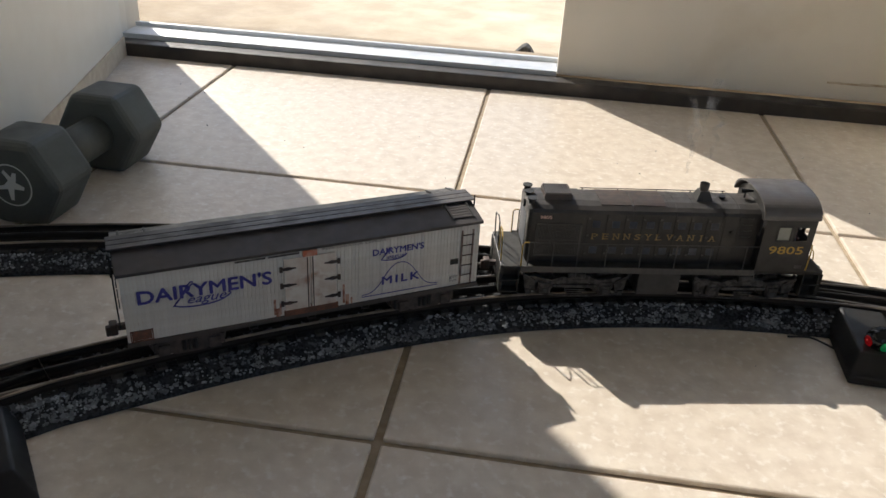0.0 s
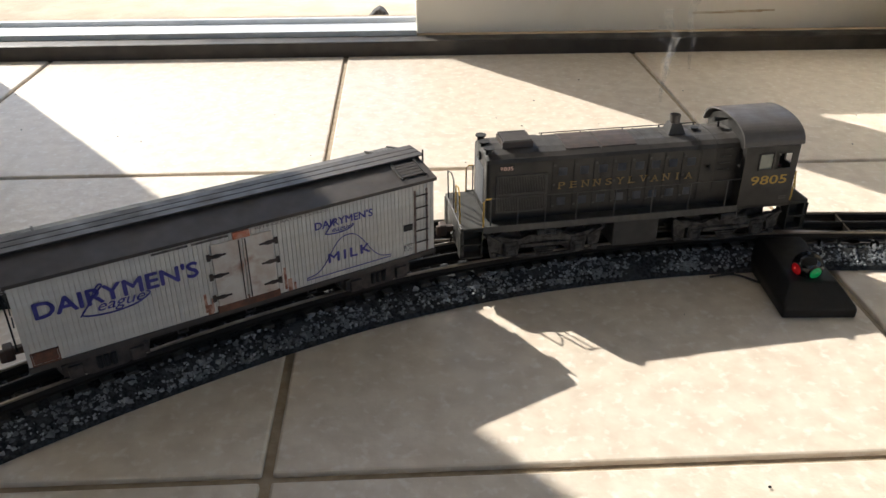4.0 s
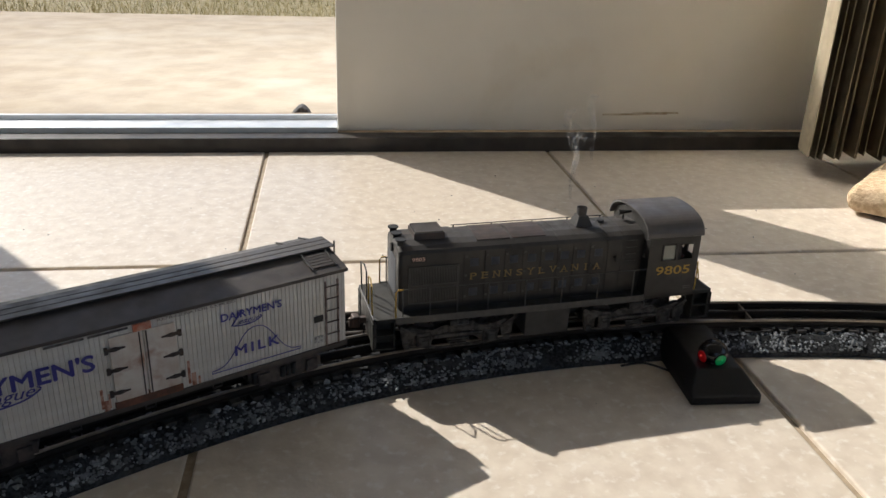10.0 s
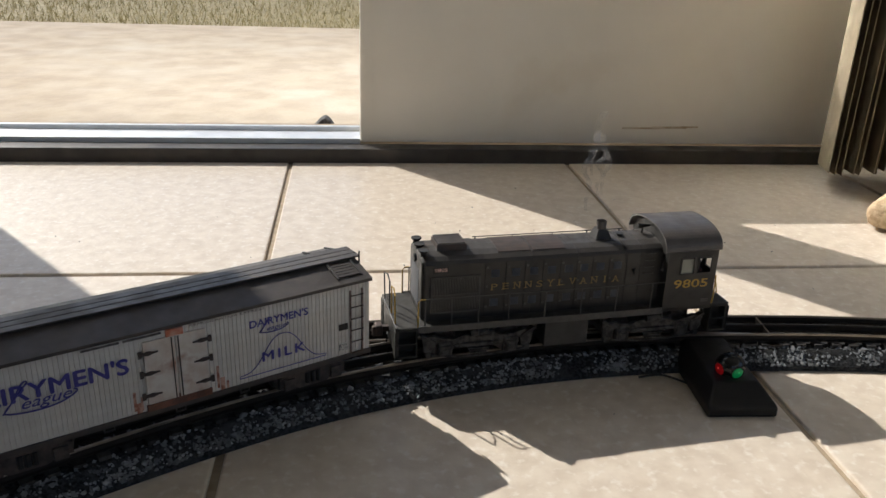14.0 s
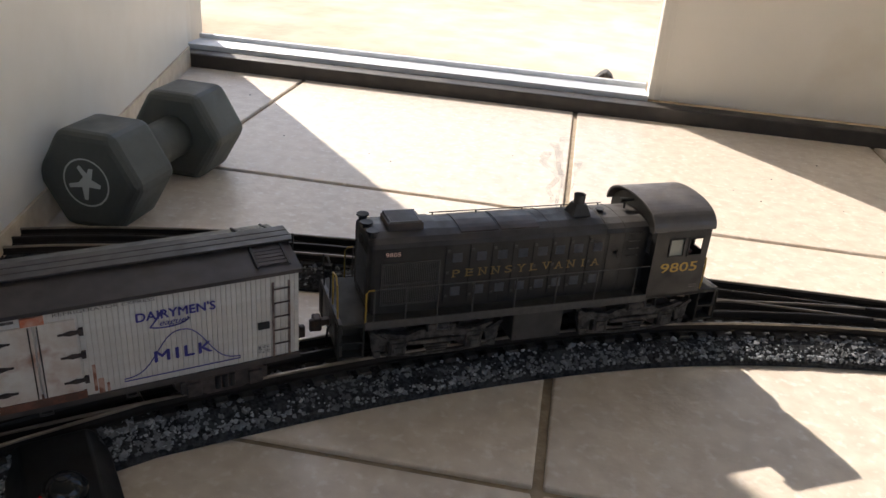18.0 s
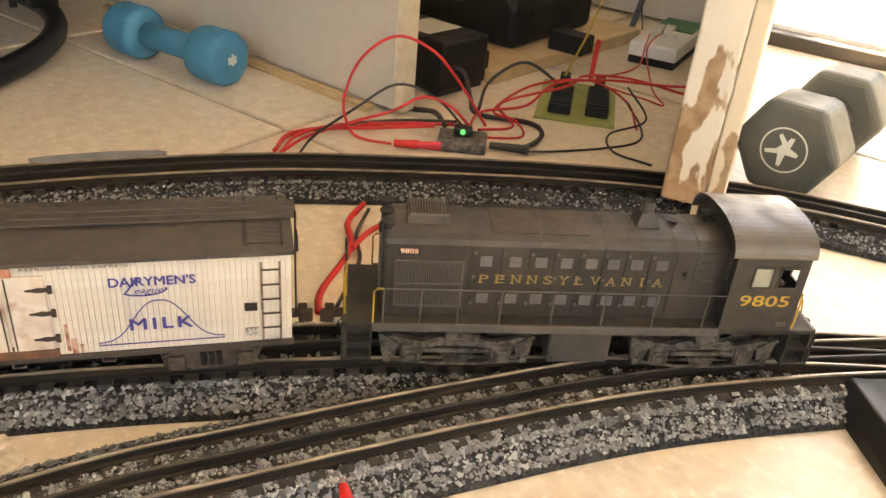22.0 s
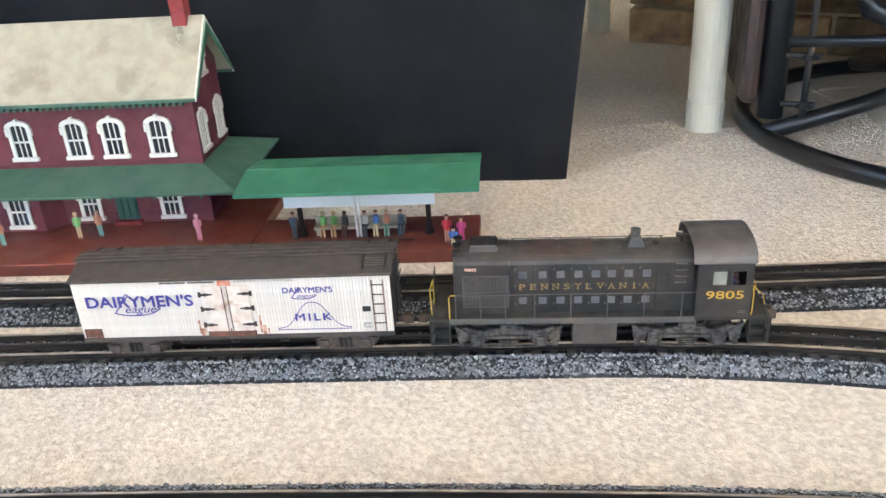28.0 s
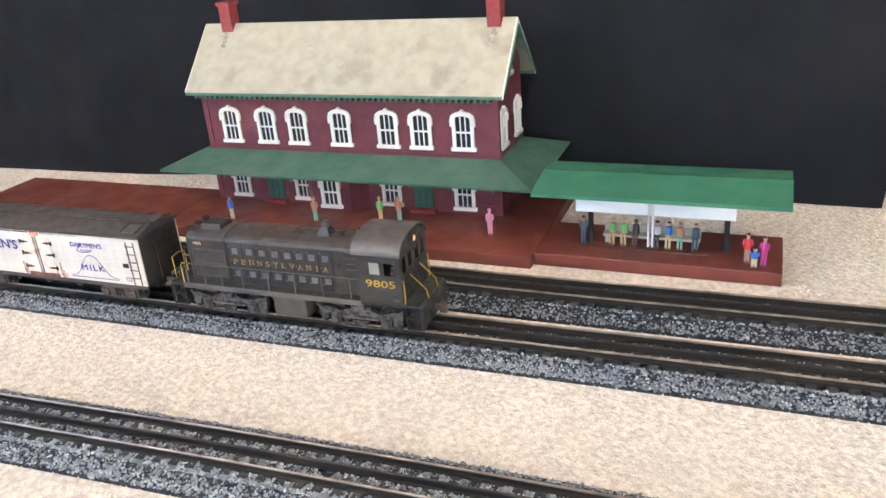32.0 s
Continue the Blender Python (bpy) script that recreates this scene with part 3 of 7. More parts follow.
# station
MAROON = mat("maroon_wall", (0.135, 0.026, 0.038), 0.6, grain=0.5, gscale=120, color2=(0.105, 0.022, 0.032), stain=0.3, sscale=14, dark=(0.17, 0.05, 0.06))
TRIMW = mat("white_trim", (0.72, 0.72, 0.66), 0.5, grain=0.4, gscale=150, color2=(0.64, 0.64, 0.58))
ROOFC = mat("cream_roof", (0.375, 0.348, 0.268), 0.75, grain=0.7, gscale=70, color2=(0.318, 0.292, 0.224), stain=0.34, sscale=16, dark=(0.150, 0.132, 0.104), bump=0.0003, bscale=300)
SOOTROOF = mat("sooty_roof", (0.205, 0.188, 0.152), 0.8, grain=1.0, gscale=160, color2=(0.325, 0.300, 0.232))
GREENP = mat("green_paint", (0.030, 0.15, 0.085), 0.55, grain=0.4, gscale=80, color2=(0.036, 0.165, 0.095), stain=0.2, sscale=8, dark=(0.05, 0.16, 0.11))
GREENDARK = mat("dull_green_roof", (0.045, 0.115, 0.078), 0.6, grain=0.6, gscale=80, color2=(0.055, 0.13, 0.09), stain=0.5, sscale=12, dark=(0.075, 0.12, 0.10))
GREENDOOR = mat("green_door", (0.018, 0.085, 0.062), 0.5)
CHIM = mat("red_chimney", (0.26, 0.035, 0.035), 0.7, grain=0.7, gscale=160, color2=(0.20, 0.03, 0.03))
DECK = mat("red_brown_deck", (0.17, 0.042, 0.028), 0.45, grain=0.5, gscale=60, color2=(0.14, 0.036, 0.025), stain=0.25, sscale=8, dark=(0.21, 0.06, 0.04))
WHITECARD = mat("white_card", (0.75, 0.80, 0.82), 0.6)
BENCH = mat("stone_bench", (0.42, 0.40, 0.33), 0.7, grain=0.6, gscale=150, color2=(0.34, 0.32, 0.27))
DARKGLASS = mat("dark_panes", (0.03, 0.035, 0.04), 0.12)

# ---------------------------------------------------------------- room shell
TP = 0.4062          # tile pitch
TY = 0.3940          # depth of the first row, from the sill
def structure(name, bm, material, label):
    return solid(name, bm, material, label, kind="structure")


b = B()
box(b, -3.2, 3.2, -4.2, 0.02, -0.030, -0.0035)
floor = structure("floor", b, GROUT, "beige ceramic tile floor with brown grout")
b = B()
box(b, -3.2, 3.2, -4.2, -1.2060, -0.0034, 0.0015)
structure("carpet", b, CARPET, "cream cut-pile carpet beside the tiles")
b = B()
for k in range(420):
    x = -2.6 + k * 0.0085 + random.uniform(-0.003, 0.003)
    box(b, x - 0.0045, x + 0.0045, -1.209 - random.random() * 0.003, -1.202 + random.random() * 0.006, -0.0030, 0.0012 + random.random() * 0.002)
ob = structure("carpet_edge", b, CARPET, "ragged cut edge of the cream carpet")
rnd = random.Random(11)
verts, faces = [], []
for k in range(150000):
    x, y = rnd.uniform(-1.50, 0.02), -1.204 - rnd.random() * 1.95
    h, a, w = rnd.uniform(0.0009, 0.0021), rnd.uniform(0, 6.28), rnd.uniform(0.0009, 0.0018)
    i = len(verts)
    for j in range(3):
        t = a + j * 2.094
        verts.append((x + w * math.cos(t), y + w * math.sin(t), 0.0012))
    verts.append((x + rnd.uniform(-0.0012, 0.0012), y + rnd.uniform(-0.0012, 0.0012), 0.0013 + h))
    faces += [(i, i + 1, i + 3), (i + 1, i + 2, i + 3), (i + 2, i, i + 3)]
me = bpy.data.meshes.new("carpet_pile")
me.from_pydata(verts, [], faces)
me.materials.append(CARPET)
tagged(new("carpet_pile", me), "short cream tufts of the carpet pile", "carpet pile", kind="stuff")
# patio, grass, horizon
b = B()
box(b, -6, 6, 0.16, 1.76, -0.060, -0.020)
structure("patio", b, CONCRETE, "sunlit tan concrete patio slab")
b = B()
box(b, -400, 400, 1.76, 400, -0.12, -0.045)
structure("ground", b, GRASS, "dry brown-green lawn beyond the patio")
b = B()
for k in range(9000):
    x, y = random.uniform(-2.2, 2.2), 1.755 + random.random() ** 1.5 * 1.3
    h, a = random.uniform(0.012, 0.045), random.uniform(0, 6.28)
    dx, dy = math.cos(a) * 0.0022, math.sin(a) * 0.0022
    lx, ly = random.uniform(-0.018, 0.018), random.uniform(-0.018, 0.018)
    v = [b.verts.new((x - dx, y - dy, -0.046)), b.verts.new((x + dx, y + dy, -0.046)), b.verts.new((x + lx, y + ly, -0.046 + h))]
    b.faces.new(v)
solid("grass", b, GRASS, "short dry grass blades at the patio edge", "grass", kind="stuff")
# walls with thickness; the door wall stands along y = 0.03
def wall(name, x0, x1, y0, y1, z0, z1, label="plain cream painted wall", material=None):
    b = B()
    box(b, x0, x1, y0, y1, z0, z1)
    return structure(name, b, material or WALLPAINT, label)


DX0, DX1, DH = -0.6165, 1.30, 2.05
wall("wall_north_west", -3.2, -0.641, 0.020, 0.160, -0.03, 2.5)
wall("wall_north_east", DX1, 3.2, 0.020, 0.160, -0.03, 2.5)
wall("wall_north_top", DX0, DX1, 0.020, 0.160, DH, 2.5)
wall("wall_west", -3.34, -3.2, -4.2, 0.16, -0.03, 2.5)
# south wall, its opening behind the camera added for the fill light
wall("wall_south_west", -3.2, -0.55, -4.34, -4.2, -0.03, 2.5)
wall("wall_south_east", 1.75, 3.2, -4.34, -4.2, -0.03, 2.5)
wall("wall_south_low", -0.55, 1.75, -4.34, -4.2, -0.03, 0.65)
wall("wall_south_top", -0.55, 1.75, -4.34, -4.2, 2.15, 2.5)
# east wall, with a wide unseen opening added for the fill light
wall("wall_east_low", 3.2, 3.34, -4.2, 0.16, -0.03, 0.55)
wall("wall_east_top", 3.2, 3.34, -4.2, 0.16, 2.15, 2.5)
wall("wall_east_south", 3.2, 3.34, -4.2, -3.38, 0.55, 2.15)
wall("wall_east_north", 3.2, 3.34, -0.72, 0.16, 0.55, 2.15)
b = B()
box(b, -3.34, 3.34, -4.34, 0.16, 2.5, 2.6)
structure("ceiling", b, CEIL, "plain white ceiling")
# door track: dark base and bright sill
b = B()
box(b, DX0, DX1, 0.002, 0.034, -0.003, 0.020, 0.002)
structure("door_base", b, BRONZE, "dark bronze base strip of the sliding door")
b = B()
box(b, DX0, 0.100, 0.036, 0.110, -0.003, 0.0235, 0.0015)
box(b, DX0, 0.100, 0.0345, 0.0375, 0.0060, 0.0270, 0.0008)
box(b, DX0, 0.100, 0.098, 0.106, 0.0235, 0.0300)
structure("door_sill", b, ALU, "bright aluminium sliding-door sill")
b = B()
box(b, DX0, DX1, 0.112, 0.200, -0.060, 0.010)
structure("threshold", b, CONCRETE, "rough threshold under the door")
# fixed leaf: tall white bottom rail, stiles, glass above
door = thing("door_leaf", "closed white door leaf with a tall solid bottom rail", "door", kind="structure")
b = B()
box(b, 0.1000, DX1, 0.038, 0.072, 0.0215, 0.290, 0.0015)
rail = part("bottom_rail", b, DOORW, door)
for x in (0.1075, 0.1180):
    b = B()
    box(b, x, x + 0.0022, 0.0362, 0.0385, 0.0225, 0.288)
    part("groove_strip", b, DOORW, rail)
b = B()
box(b, 0.1000, 0.2800, 0.038, 0.072, 0.290, DH - 0.08, 0.0015)
part("stile", b, DOORW, door)
b = B()
box(b, 1.2200, DX1, 0.038, 0.072, 0.290, DH - 0.08, 0.0015)
part("stile", b, DOORW, door)
b = B()
box(b, 0.1000, DX1, 0.038, 0.072, DH - 0.08, DH)
part("top_rail", b, DOORW, door)
b = B()
box(b, 0.2800, 1.2200, 0.052, 0.058, 0.290, DH - 0.08)
pane = part("pane", b, GLASS, door)
pane.visible_shadow = False
for x0, x1, z0, z1 in ((0.498, 0.560, 0.0445, 0.0475), (0.545, 0.600, 0.0455, 0.0490), (0.590, 0.618, 0.0470, 0.0495)):
    b = B()
    box(b, x0, x1, 0.0372, 0.0382, z0, z1, 0.0004)
    part("smear", b, STAINM, door, "brown smear low on the panel")
b = B()
box(b, -0.641, DX0 + 0.0005, -0.004, 0.070, -0.003, DH, 0.002)
structure("door_jamb", b, DOORW, "cream painted door jamb")
# tile pieces laid last (see the end of the file)

# ---------------------------------------------------------------- tracks
RZ = 0.0213          # top of rail


def spline(pts):
    L = smooth_line([(p[0], p[1], 0) for p in pts], 24)
    d = [0.0]
    for a, c in zip(L, L[1:]):
        d.append(d[-1] + (c - a).length)
    return np.array(d), np.array([(v.x, v.y) for v in L])


class Line:
    def __init__(self, pts):
        self.d, self.p = spline(pts)
        self.length = self.d[-1]

    def at(self, s):
        return Vector((np.interp(s, self.d, self.p[:, 0]), np.interp(s, self.d, self.p[:, 1])))

    def heading(self, s):
        e = 0.012
        v = self.at(min(s + e, self.length)) - self.at(max(s - e, 0))
        return v.normalized()

    def nearest(self, x, y):
        return self.d[np.argmin((self.p[:, 0] - x) ** 2 + (self.p[:, 1] - y) ** 2)]


MAIN = Line(MAIN_PTS)
BACK = Line(BACK_PTS)
FRONT = Line(FRONT_PTS)


def sweep(bm, line, s0, s1, prof, step=0.012):
    """A profile of (across, up) swept along a line."""
    n = max(2, int((s1 - s0) / step))
    rings = []
    for k in range(n + 1):
        s = s0 + (s1 - s0) * k / n
        c, h = line.at(s), line.heading(s)
        q = Vector((-h.y, h.x))
        rings.append([bm.verts.new((c.x + q.x * a, c.y + q.y * a, z)) for a, z in prof])
    m = len(prof)
    for a, c in zip(rings, rings[1:]):
        for k in range(m):
            bm.faces.new((a[k], a[(k + 1) % m], c[(k + 1) % m], c[k]))
    bm.faces.new(rings[0][::-1])
    bm.faces.new(rings[-1])
    bmesh.ops.recalc_face_normals(bm, faces=bm.faces)


def stones(line, s0, s1, count, material, parent, seed, bands, size=(0.0009, 0.0026), away=(), sparse=0.26):
    """Loose ballast lying on the bed's shoulders and between the rails."""
    rnd = random.Random(seed)
    verts, faces = [], []
    base = [(1, 0, 0), (-1, 0, 0), (0, 1, 0), (0, -1, 0), (0, 0, 1), (0, 0, -1)]
    tri = [(0, 2, 4), (2, 1, 4), (1, 3, 4), (3, 0, 4), (2, 0, 5), (1, 2, 5), (3, 1, 5), (0, 3, 5)]
    for k in range(count):
        s = rnd.uniform(s0, s1)
        a0, z0, a1, z1, dens = rnd.choice(bands)
        if rnd.random() > dens:
            continue
        f = rnd.random()
        aa = a0 + (a1 - a0) * f
        near = min(max((s - 2.2) / 0.3, 0.0), 1.0)
        thin = sparse * near - 0.55 * (1 - near)
        if noise.noise(Vector((s * 26, aa * 60 + seed, 0))) + noise.noise(Vector((s * 80, aa * 140, seed))) * 0.8 < rnd.uniform(-0.7, 0.2) + thin:
            continue
        a, z = a0 + (a1 - a0) * f, z0 + (z1 - z0) * f
        c, h = line.at(s), line.heading(s)
        x, y = c.x - h.y * a, c.y + h.x * a
        if any((l.at(l.nearest(x, y)) - Vector((x, y))).length < 0.019 for l in away):
            continue
        r = rnd.uniform(*size)
        if rnd.random() < 0.06:
            r *= 1.5
        q = Euler((rnd.uniform(0, 6), rnd.uniform(0, 6), rnd.uniform(0, 6))).to_matrix()
        i = len(verts)
        for v in base:
            w = q @ (Vector(v) * r * rnd.uniform(0.55, 1.1))
            verts.append((x + w.x, y + w.y, z + w.z * 0.8))
        faces += [(i + p, i + o, i + u) for p, o, u in tri]
    me = bpy.data.meshes.new("ballast")
    me.from_pydata(verts, [], faces)
    me.materials.append(material)
    ob = new("ballast", me)
    ob.parent = parent
    tagged(ob, "", kind="stuff")
    return ob


BANDS = [(-0.0405, 0.0045, -0.0235, 0.0134, 1.0), (-0.0405, 0.0045, -0.0235, 0.0134, 1.0), (0.0235, 0.0134, 0.0405, 0.0045, 1.0), (-0.0145, 0.0134, -0.003, 0.0134, 0.8), (0.003, 0.0134, 0.0145, 0.0134, 0.8), (0.0185, 0.0134, 0.0240, 0.0134, 0.7)]


HEAPED = BANDS + [(-0.0140, 0.0140, -0.003, 0.0146, 1.0), (0.003, 0.0146, 0.0140, 0.0140, 1.0), (-0.028, 0.0130, -0.019, 0.0140, 1.0)]


def build_track(name, line, s0, s1, label, seed, singles, away=(), n_stones=1500, pale=0.35, bands=None):
    tr = thing(name, label, "model track")
    b = B()
    sweep(b, line, s0, s1, [(-0.0420, 0.0005), (-0.0410, 0.0040), (-0.0275, 0.0122), (0.0275, 0.0122), (0.0410, 0.0040), (0.0420, 0.0005)])
    part("roadbed", b, BED, tr, "black rubber roadbed with glued ballast")
    for a, m in ((-0.0166, RAIL), (0.0, RAILBLACK), (0.0166, RAIL)):
        b = B()
        w = 0.0009
        sweep(b, line, s0, s1, [(a - 0.0022, 0.0148), (a - 0.0022, 0.0154), (a - 0.0006, 0.0160), (a - 0.0006, 0.0192), (a - w * 0.8, 0.0197), (a + w * 0.8, 0.0197), (a + 0.0006, 0.0192), (a + 0.0006, 0.0160), (a + 0.0022, 0.0154), (a + 0.0022, 0.0148)])
        r = part("rail", b, RAILSIDE, tr)
        b = B()
        sweep(b, line, s0, s1, [(a - w, 0.0197), (a - w, RZ - 0.0005), (a - w * 0.5, RZ), (a + w * 0.5, RZ), (a + w, RZ - 0.0005), (a + w, 0.0197)])
        part("rail_head", b, m, r)
    # ties
    pitch = 0.0150
    n = int((s1 - s0) / pitch)
    b = B()
    box(b, -0.0038, 0.0038, -0.0245, 0.0245, 0.0110, 0.0150, 0.0005)
    rest = B()
    me = None
    lo, hi = singles
    for k in range(n):
        s = s0 + (k + 0.5) * pitch
        c, h = line.at(s), line.heading(s)
        m = Matrix.Translation((c.x, c.y, 0)) @ Matrix.Rotation(math.atan2(h.y, h.x) + random.uniform(-0.015, 0.015), 4, "Z")
        if lo <= s <= hi:
            if me is None:
                ob = part("tie", b.copy(), TIE, tr)
                me = ob.data
            else:
                ob = new("tie", me)
                ob.parent = tr
            ob.matrix_basis = m
        else:
            box(rest, -0.0038, 0.0038, -0.0245, 0.0245, 0.0110, 0.0150, 0, m)
    b.free()
    if len(rest.verts):
        tagged(part("distant_tie", rest, TIE, tr), kind="stuff")
    stones(line, s0, s1, int(n_stones * (1 - pale)), STONE, tr, seed, bands or BANDS, away=away)
    stones(line, s0, s1, int(n_stones * pale), STONELIGHT, tr, seed + 50, bands or BANDS, size=(0.0007, 0.0023), away=away)
    return tr


build_track("main_track", MAIN, 0.0, MAIN.length, "black three-rail model railway track curving over the floor", 1, (0.3, 3.2), (BACK, FRONT), 90000)
build_track("back_track", BACK, BACK_S[0], BACK_S[1], "outer three-rail model railway track along the cabinet and platform", 2, (1.0, 2.6), (MAIN,), 52000)
build_track("front_track", FRONT, FRONT_S[0], FRONT_S[1], "inner three-rail model railway track branching from the main line", 3, (0.0, 1.4), (MAIN,), 90000, 0.55, HEAPED)

# ---------------------------------------------------------------- things on the tiles
GLOSSBLACK = mat("glossy_black_dome", (0.010, 0.011, 0.012), 0.12, rvar=0.05)


def signal(m):
    """A sloping black base with a round two-lens lamp. Local: the long side runs along y, its front edge at y = -0.045."""
    sg = thing("track_signal", "black plastic track signal with red and green lenses on tiles", "signal lamp", "signals beside the track", m)
    b = B()
    lo = [(-0.0260, -0.0450), (0.0260, -0.0450), (0.0260, 0.0450), (-0.0260, 0.0450)]
    tp = [(-0.0165, -0.0270), (0.0165, -0.0270), (0.0165, 0.0400), (-0.0165, 0.0400)]
    rings = [[b.verts.new((x, y, z)) for x, y in r] for r, z in ((lo, 0.0), (lo, 0.0080), (tp, 0.0195))]
    for a, c in zip(rings, rings[1:]):
        for k in range(4):
            b.faces.new((a[k], a[(k + 1) % 4], c[(k + 1) % 4], c[k]))
    b.faces.new(rings[0][::-1])
    b.faces.new(rings[-1])
    bmesh.ops.bevel(b, geom=list(b.edges), offset=0.0014, segments=2, affect="EDGES", profile=0.5)
    part("base", b, BLACK, sg)
    C = Vector((0.0, -0.0125, 0.0245))
    b = B()
    ball(b, C, 0.0108, 24, 16, (1, 1, 0.92))
    rod(b, (C.x, C.y, 0.0185), (C.x, C.y, 0.0215), 0.0100, 20)
    rod(b, (C.x, C.y, 0.0338), (C.x, C.y, 0.0346), 0.0040, 16, 0.0034)
    head = part("lamp_head", b, GLOSSBLACK, sg, smooth=True)
    for name, mtl, dot, ang in (("red_lens", REDLED, REDDOT, -160), ("green_lens", GREENLED, GREENDOT, -80)):
        d = Vector((math.cos(radians(ang)), math.sin(radians(ang)), -0.10)).normalized()
        b = B()
        rod(b, C + d * 0.0080, C + d * 0.0103, 0.0058, 18, 0.0052)
        part("lens_ring", b, GLOSSBLACK, head)
        b = B()
        bmesh.ops.create_uvsphere(b, u_segments=14, v_segments=8, radius=0.0047, matrix=Matrix.Translation(C + d * 0.0100) @ d.to_track_quat("Z", "Y").to_matrix().to_4x4() @ Matrix.Diagonal((1, 1, 0.35, 1)))
        lens = part(name, b, mtl, head, name.replace("_", " ") + " of the signal", smooth=True)
        b = B()
        ball(b, C + d * 0.0116 + Vector((0, 0, 0.0012)), 0.0009, 8, 6)
        part("led_dot", b, dot, head)
    return sg


signal(pose(0.3690, -0.6220, 0, 0, 0, -2.5))
signal(pose(-0.2298, -0.8780, 0, 0, 0, 39.8))


def hex_dumbbell(m):
    db = thing("hex_dumbbell", "grey-green coated hexagonal dumbbell lying on the tiles", "dumbbell", "", m)
    R = 0.0500
    for e in (-1, 1):
        b = B()
        x0, x1 = sorted((e * 0.0400, e * 0.1000))
        prof = [(R * math.cos(a), R * math.sin(a)) for a in [radians(30 + 60 * k) for k in range(6)]]
        prism(b, prof, x0, x1)
        bmesh.ops.bevel(b, geom=list(b.edges), offset=0.0075, segments=3, affect="EDGES", profile=0.5)
        head = part("head", b, RUBBER, db)
        if e < 0:
            b = B()
            for a in range(40):
                t0, t1 = a * math.pi / 20, (a + 1) * math.pi / 20
                v = [b.verts.new((-0.1004, r * math.cos(t), r * math.sin(t))) for r, t in ((0.0200, t0), (0.0215, t0), (0.0215, t1), (0.0200, t1))]
                b.faces.new(v)
            part("emblem_ring", b, WHITEINK, head, "worn white ring")
            # a plain spread shape inside the ring
            b = B()
            spread = [(0.0000, 0.0150), (0.0035, 0.0130), (0.0030, 0.0080), (0.0120, 0.0105), (0.0125, 0.0070), (0.0045, 0.0030), (0.0060, -0.0040), (0.0130, -0.0110), (0.0105, -0.0135), (0.0015, -0.0060), (-0.0050, -0.0150), (-0.0080, -0.0135), (-0.0040, -0.0020), (-0.0130, 0.0030), (-0.0120, 0.0065), (-0.0030, 0.0055)]
            b.faces.new([b.verts.new((-0.1004, y, z)) for y, z in spread])
            part("emblem", b, WHITEINK, head, "worn white round emblem")
    b = B()
    rod(b, (-0.046, 0, 0), (0.046, 0, 0), 0.0205, 20, 0.0205)
    part("handle", b, RUBBER, db, smooth=True)
    return db


hex_dumbbell(pose(-0.3950, -0.4750, 0.0435, 30, 0, 87))


def blue_dumbbell(m):
    db = thing("blue_dumbbell", "small blue coated dumbbell leaning on the cabinet", "dumbbell", "", m)
    for e in (-1, 1):
        b = B()
        prof = [(0.0330 * math.cos(a), 0.0330 * math.sin(a)) for a in [radians(22.5 + 45 * k) for k in range(8)]]
        x0, x1 = sorted((e * 0.0430, e * 0.0930))
        prism(b, prof, x0, x1)
        bmesh.ops.bevel(b, geom=list(b.edges), offset=0.0110, segments=3, affect="EDGES", profile=0.5)
        head = part("head", b, BLUERUB, db, smooth=True)
        if e > 0:
            b = B()
            for y0, z0, y1, z1 in ((-0.006, -0.004, 0.006, 0.004), (-0.001, -0.006, 0.002, 0.007)):
                box(b, 0.0931, 0.0934, y0, y1, z0, z1)
            part("emblem", b, WHITEINK, head)
    b = B()
    rod(b, (-0.048, 0, 0), (0.048, 0, 0), 0.0150, 16)
    part("handle", b, BLUERUB, db, smooth=True)
    return db


blue_dumbbell(pose(-1.0330, -0.7660, 0.0310, 0, 0, 4))

# ---------------------------------------------------------------- cabinet beside the door
cab = thing("desk_cabinet", "white desk cabinet with open bay and worn wooden front post", "cabinet")
P0, P1 = Vector((-0.4280, -0.7235)), Vector((-0.6110, -0.0040))
ang = math.degrees(math.atan2(P1.y - P0.y, P1.x - P0.x)) - 90
L = (P1 - P0).length
m = Matrix.Translation((P0.x, P0.y, 0)) @ pose(0, 0, 0, 0, 0, ang)
b = B()
box(b, 0.004, 0.0230, 0.012, L, 0.0300, 0.750, 0.001, m)
part("side_panel", b, PANELW, cab, "white painted side panel")
b = B()
box(b, -0.0235, 0.0100, 0.000, 0.022, 0.0300, 0.750, 0.002, m)
post = part("front_post", b, POSTWOOD, cab, "worn wooden post with chipped white paint")
b = B()
box(b, 0.0105, 0.0235, 0.001, 0.012, 0.0300, 0.750, 0.0015, m)
part("edge_strip", b, EDGEPEEL, post)
# tan strip drawn for the brown shade below the raised panel
b = B()
box(b, 0.0020, 0.0250, 0.012, L, 0.0005, 0.0298, 0, m)
part("plinth", b, EDGEWOOD, cab)
b = B()
box(b, -1.320, -0.7680, -0.6900, -0.6720, 0.0060, 0.750, 0.001, Matrix.Translation((-0.768, -0.681, 0)) @ pose(0, 0, 0, 0, 0, -3.0) @ Matrix.Translation((0.768, 0.681, 0)))
part("front_panel", b, GREYBOARD, cab, "pale grey front panel")
b = B()
box(b, -0.7680, -0.7560, -0.6900, -0.6700, 0.0060, 0.750, 0.001)
part("panel_edge", b, EDGEWOOD, cab)
b = B()
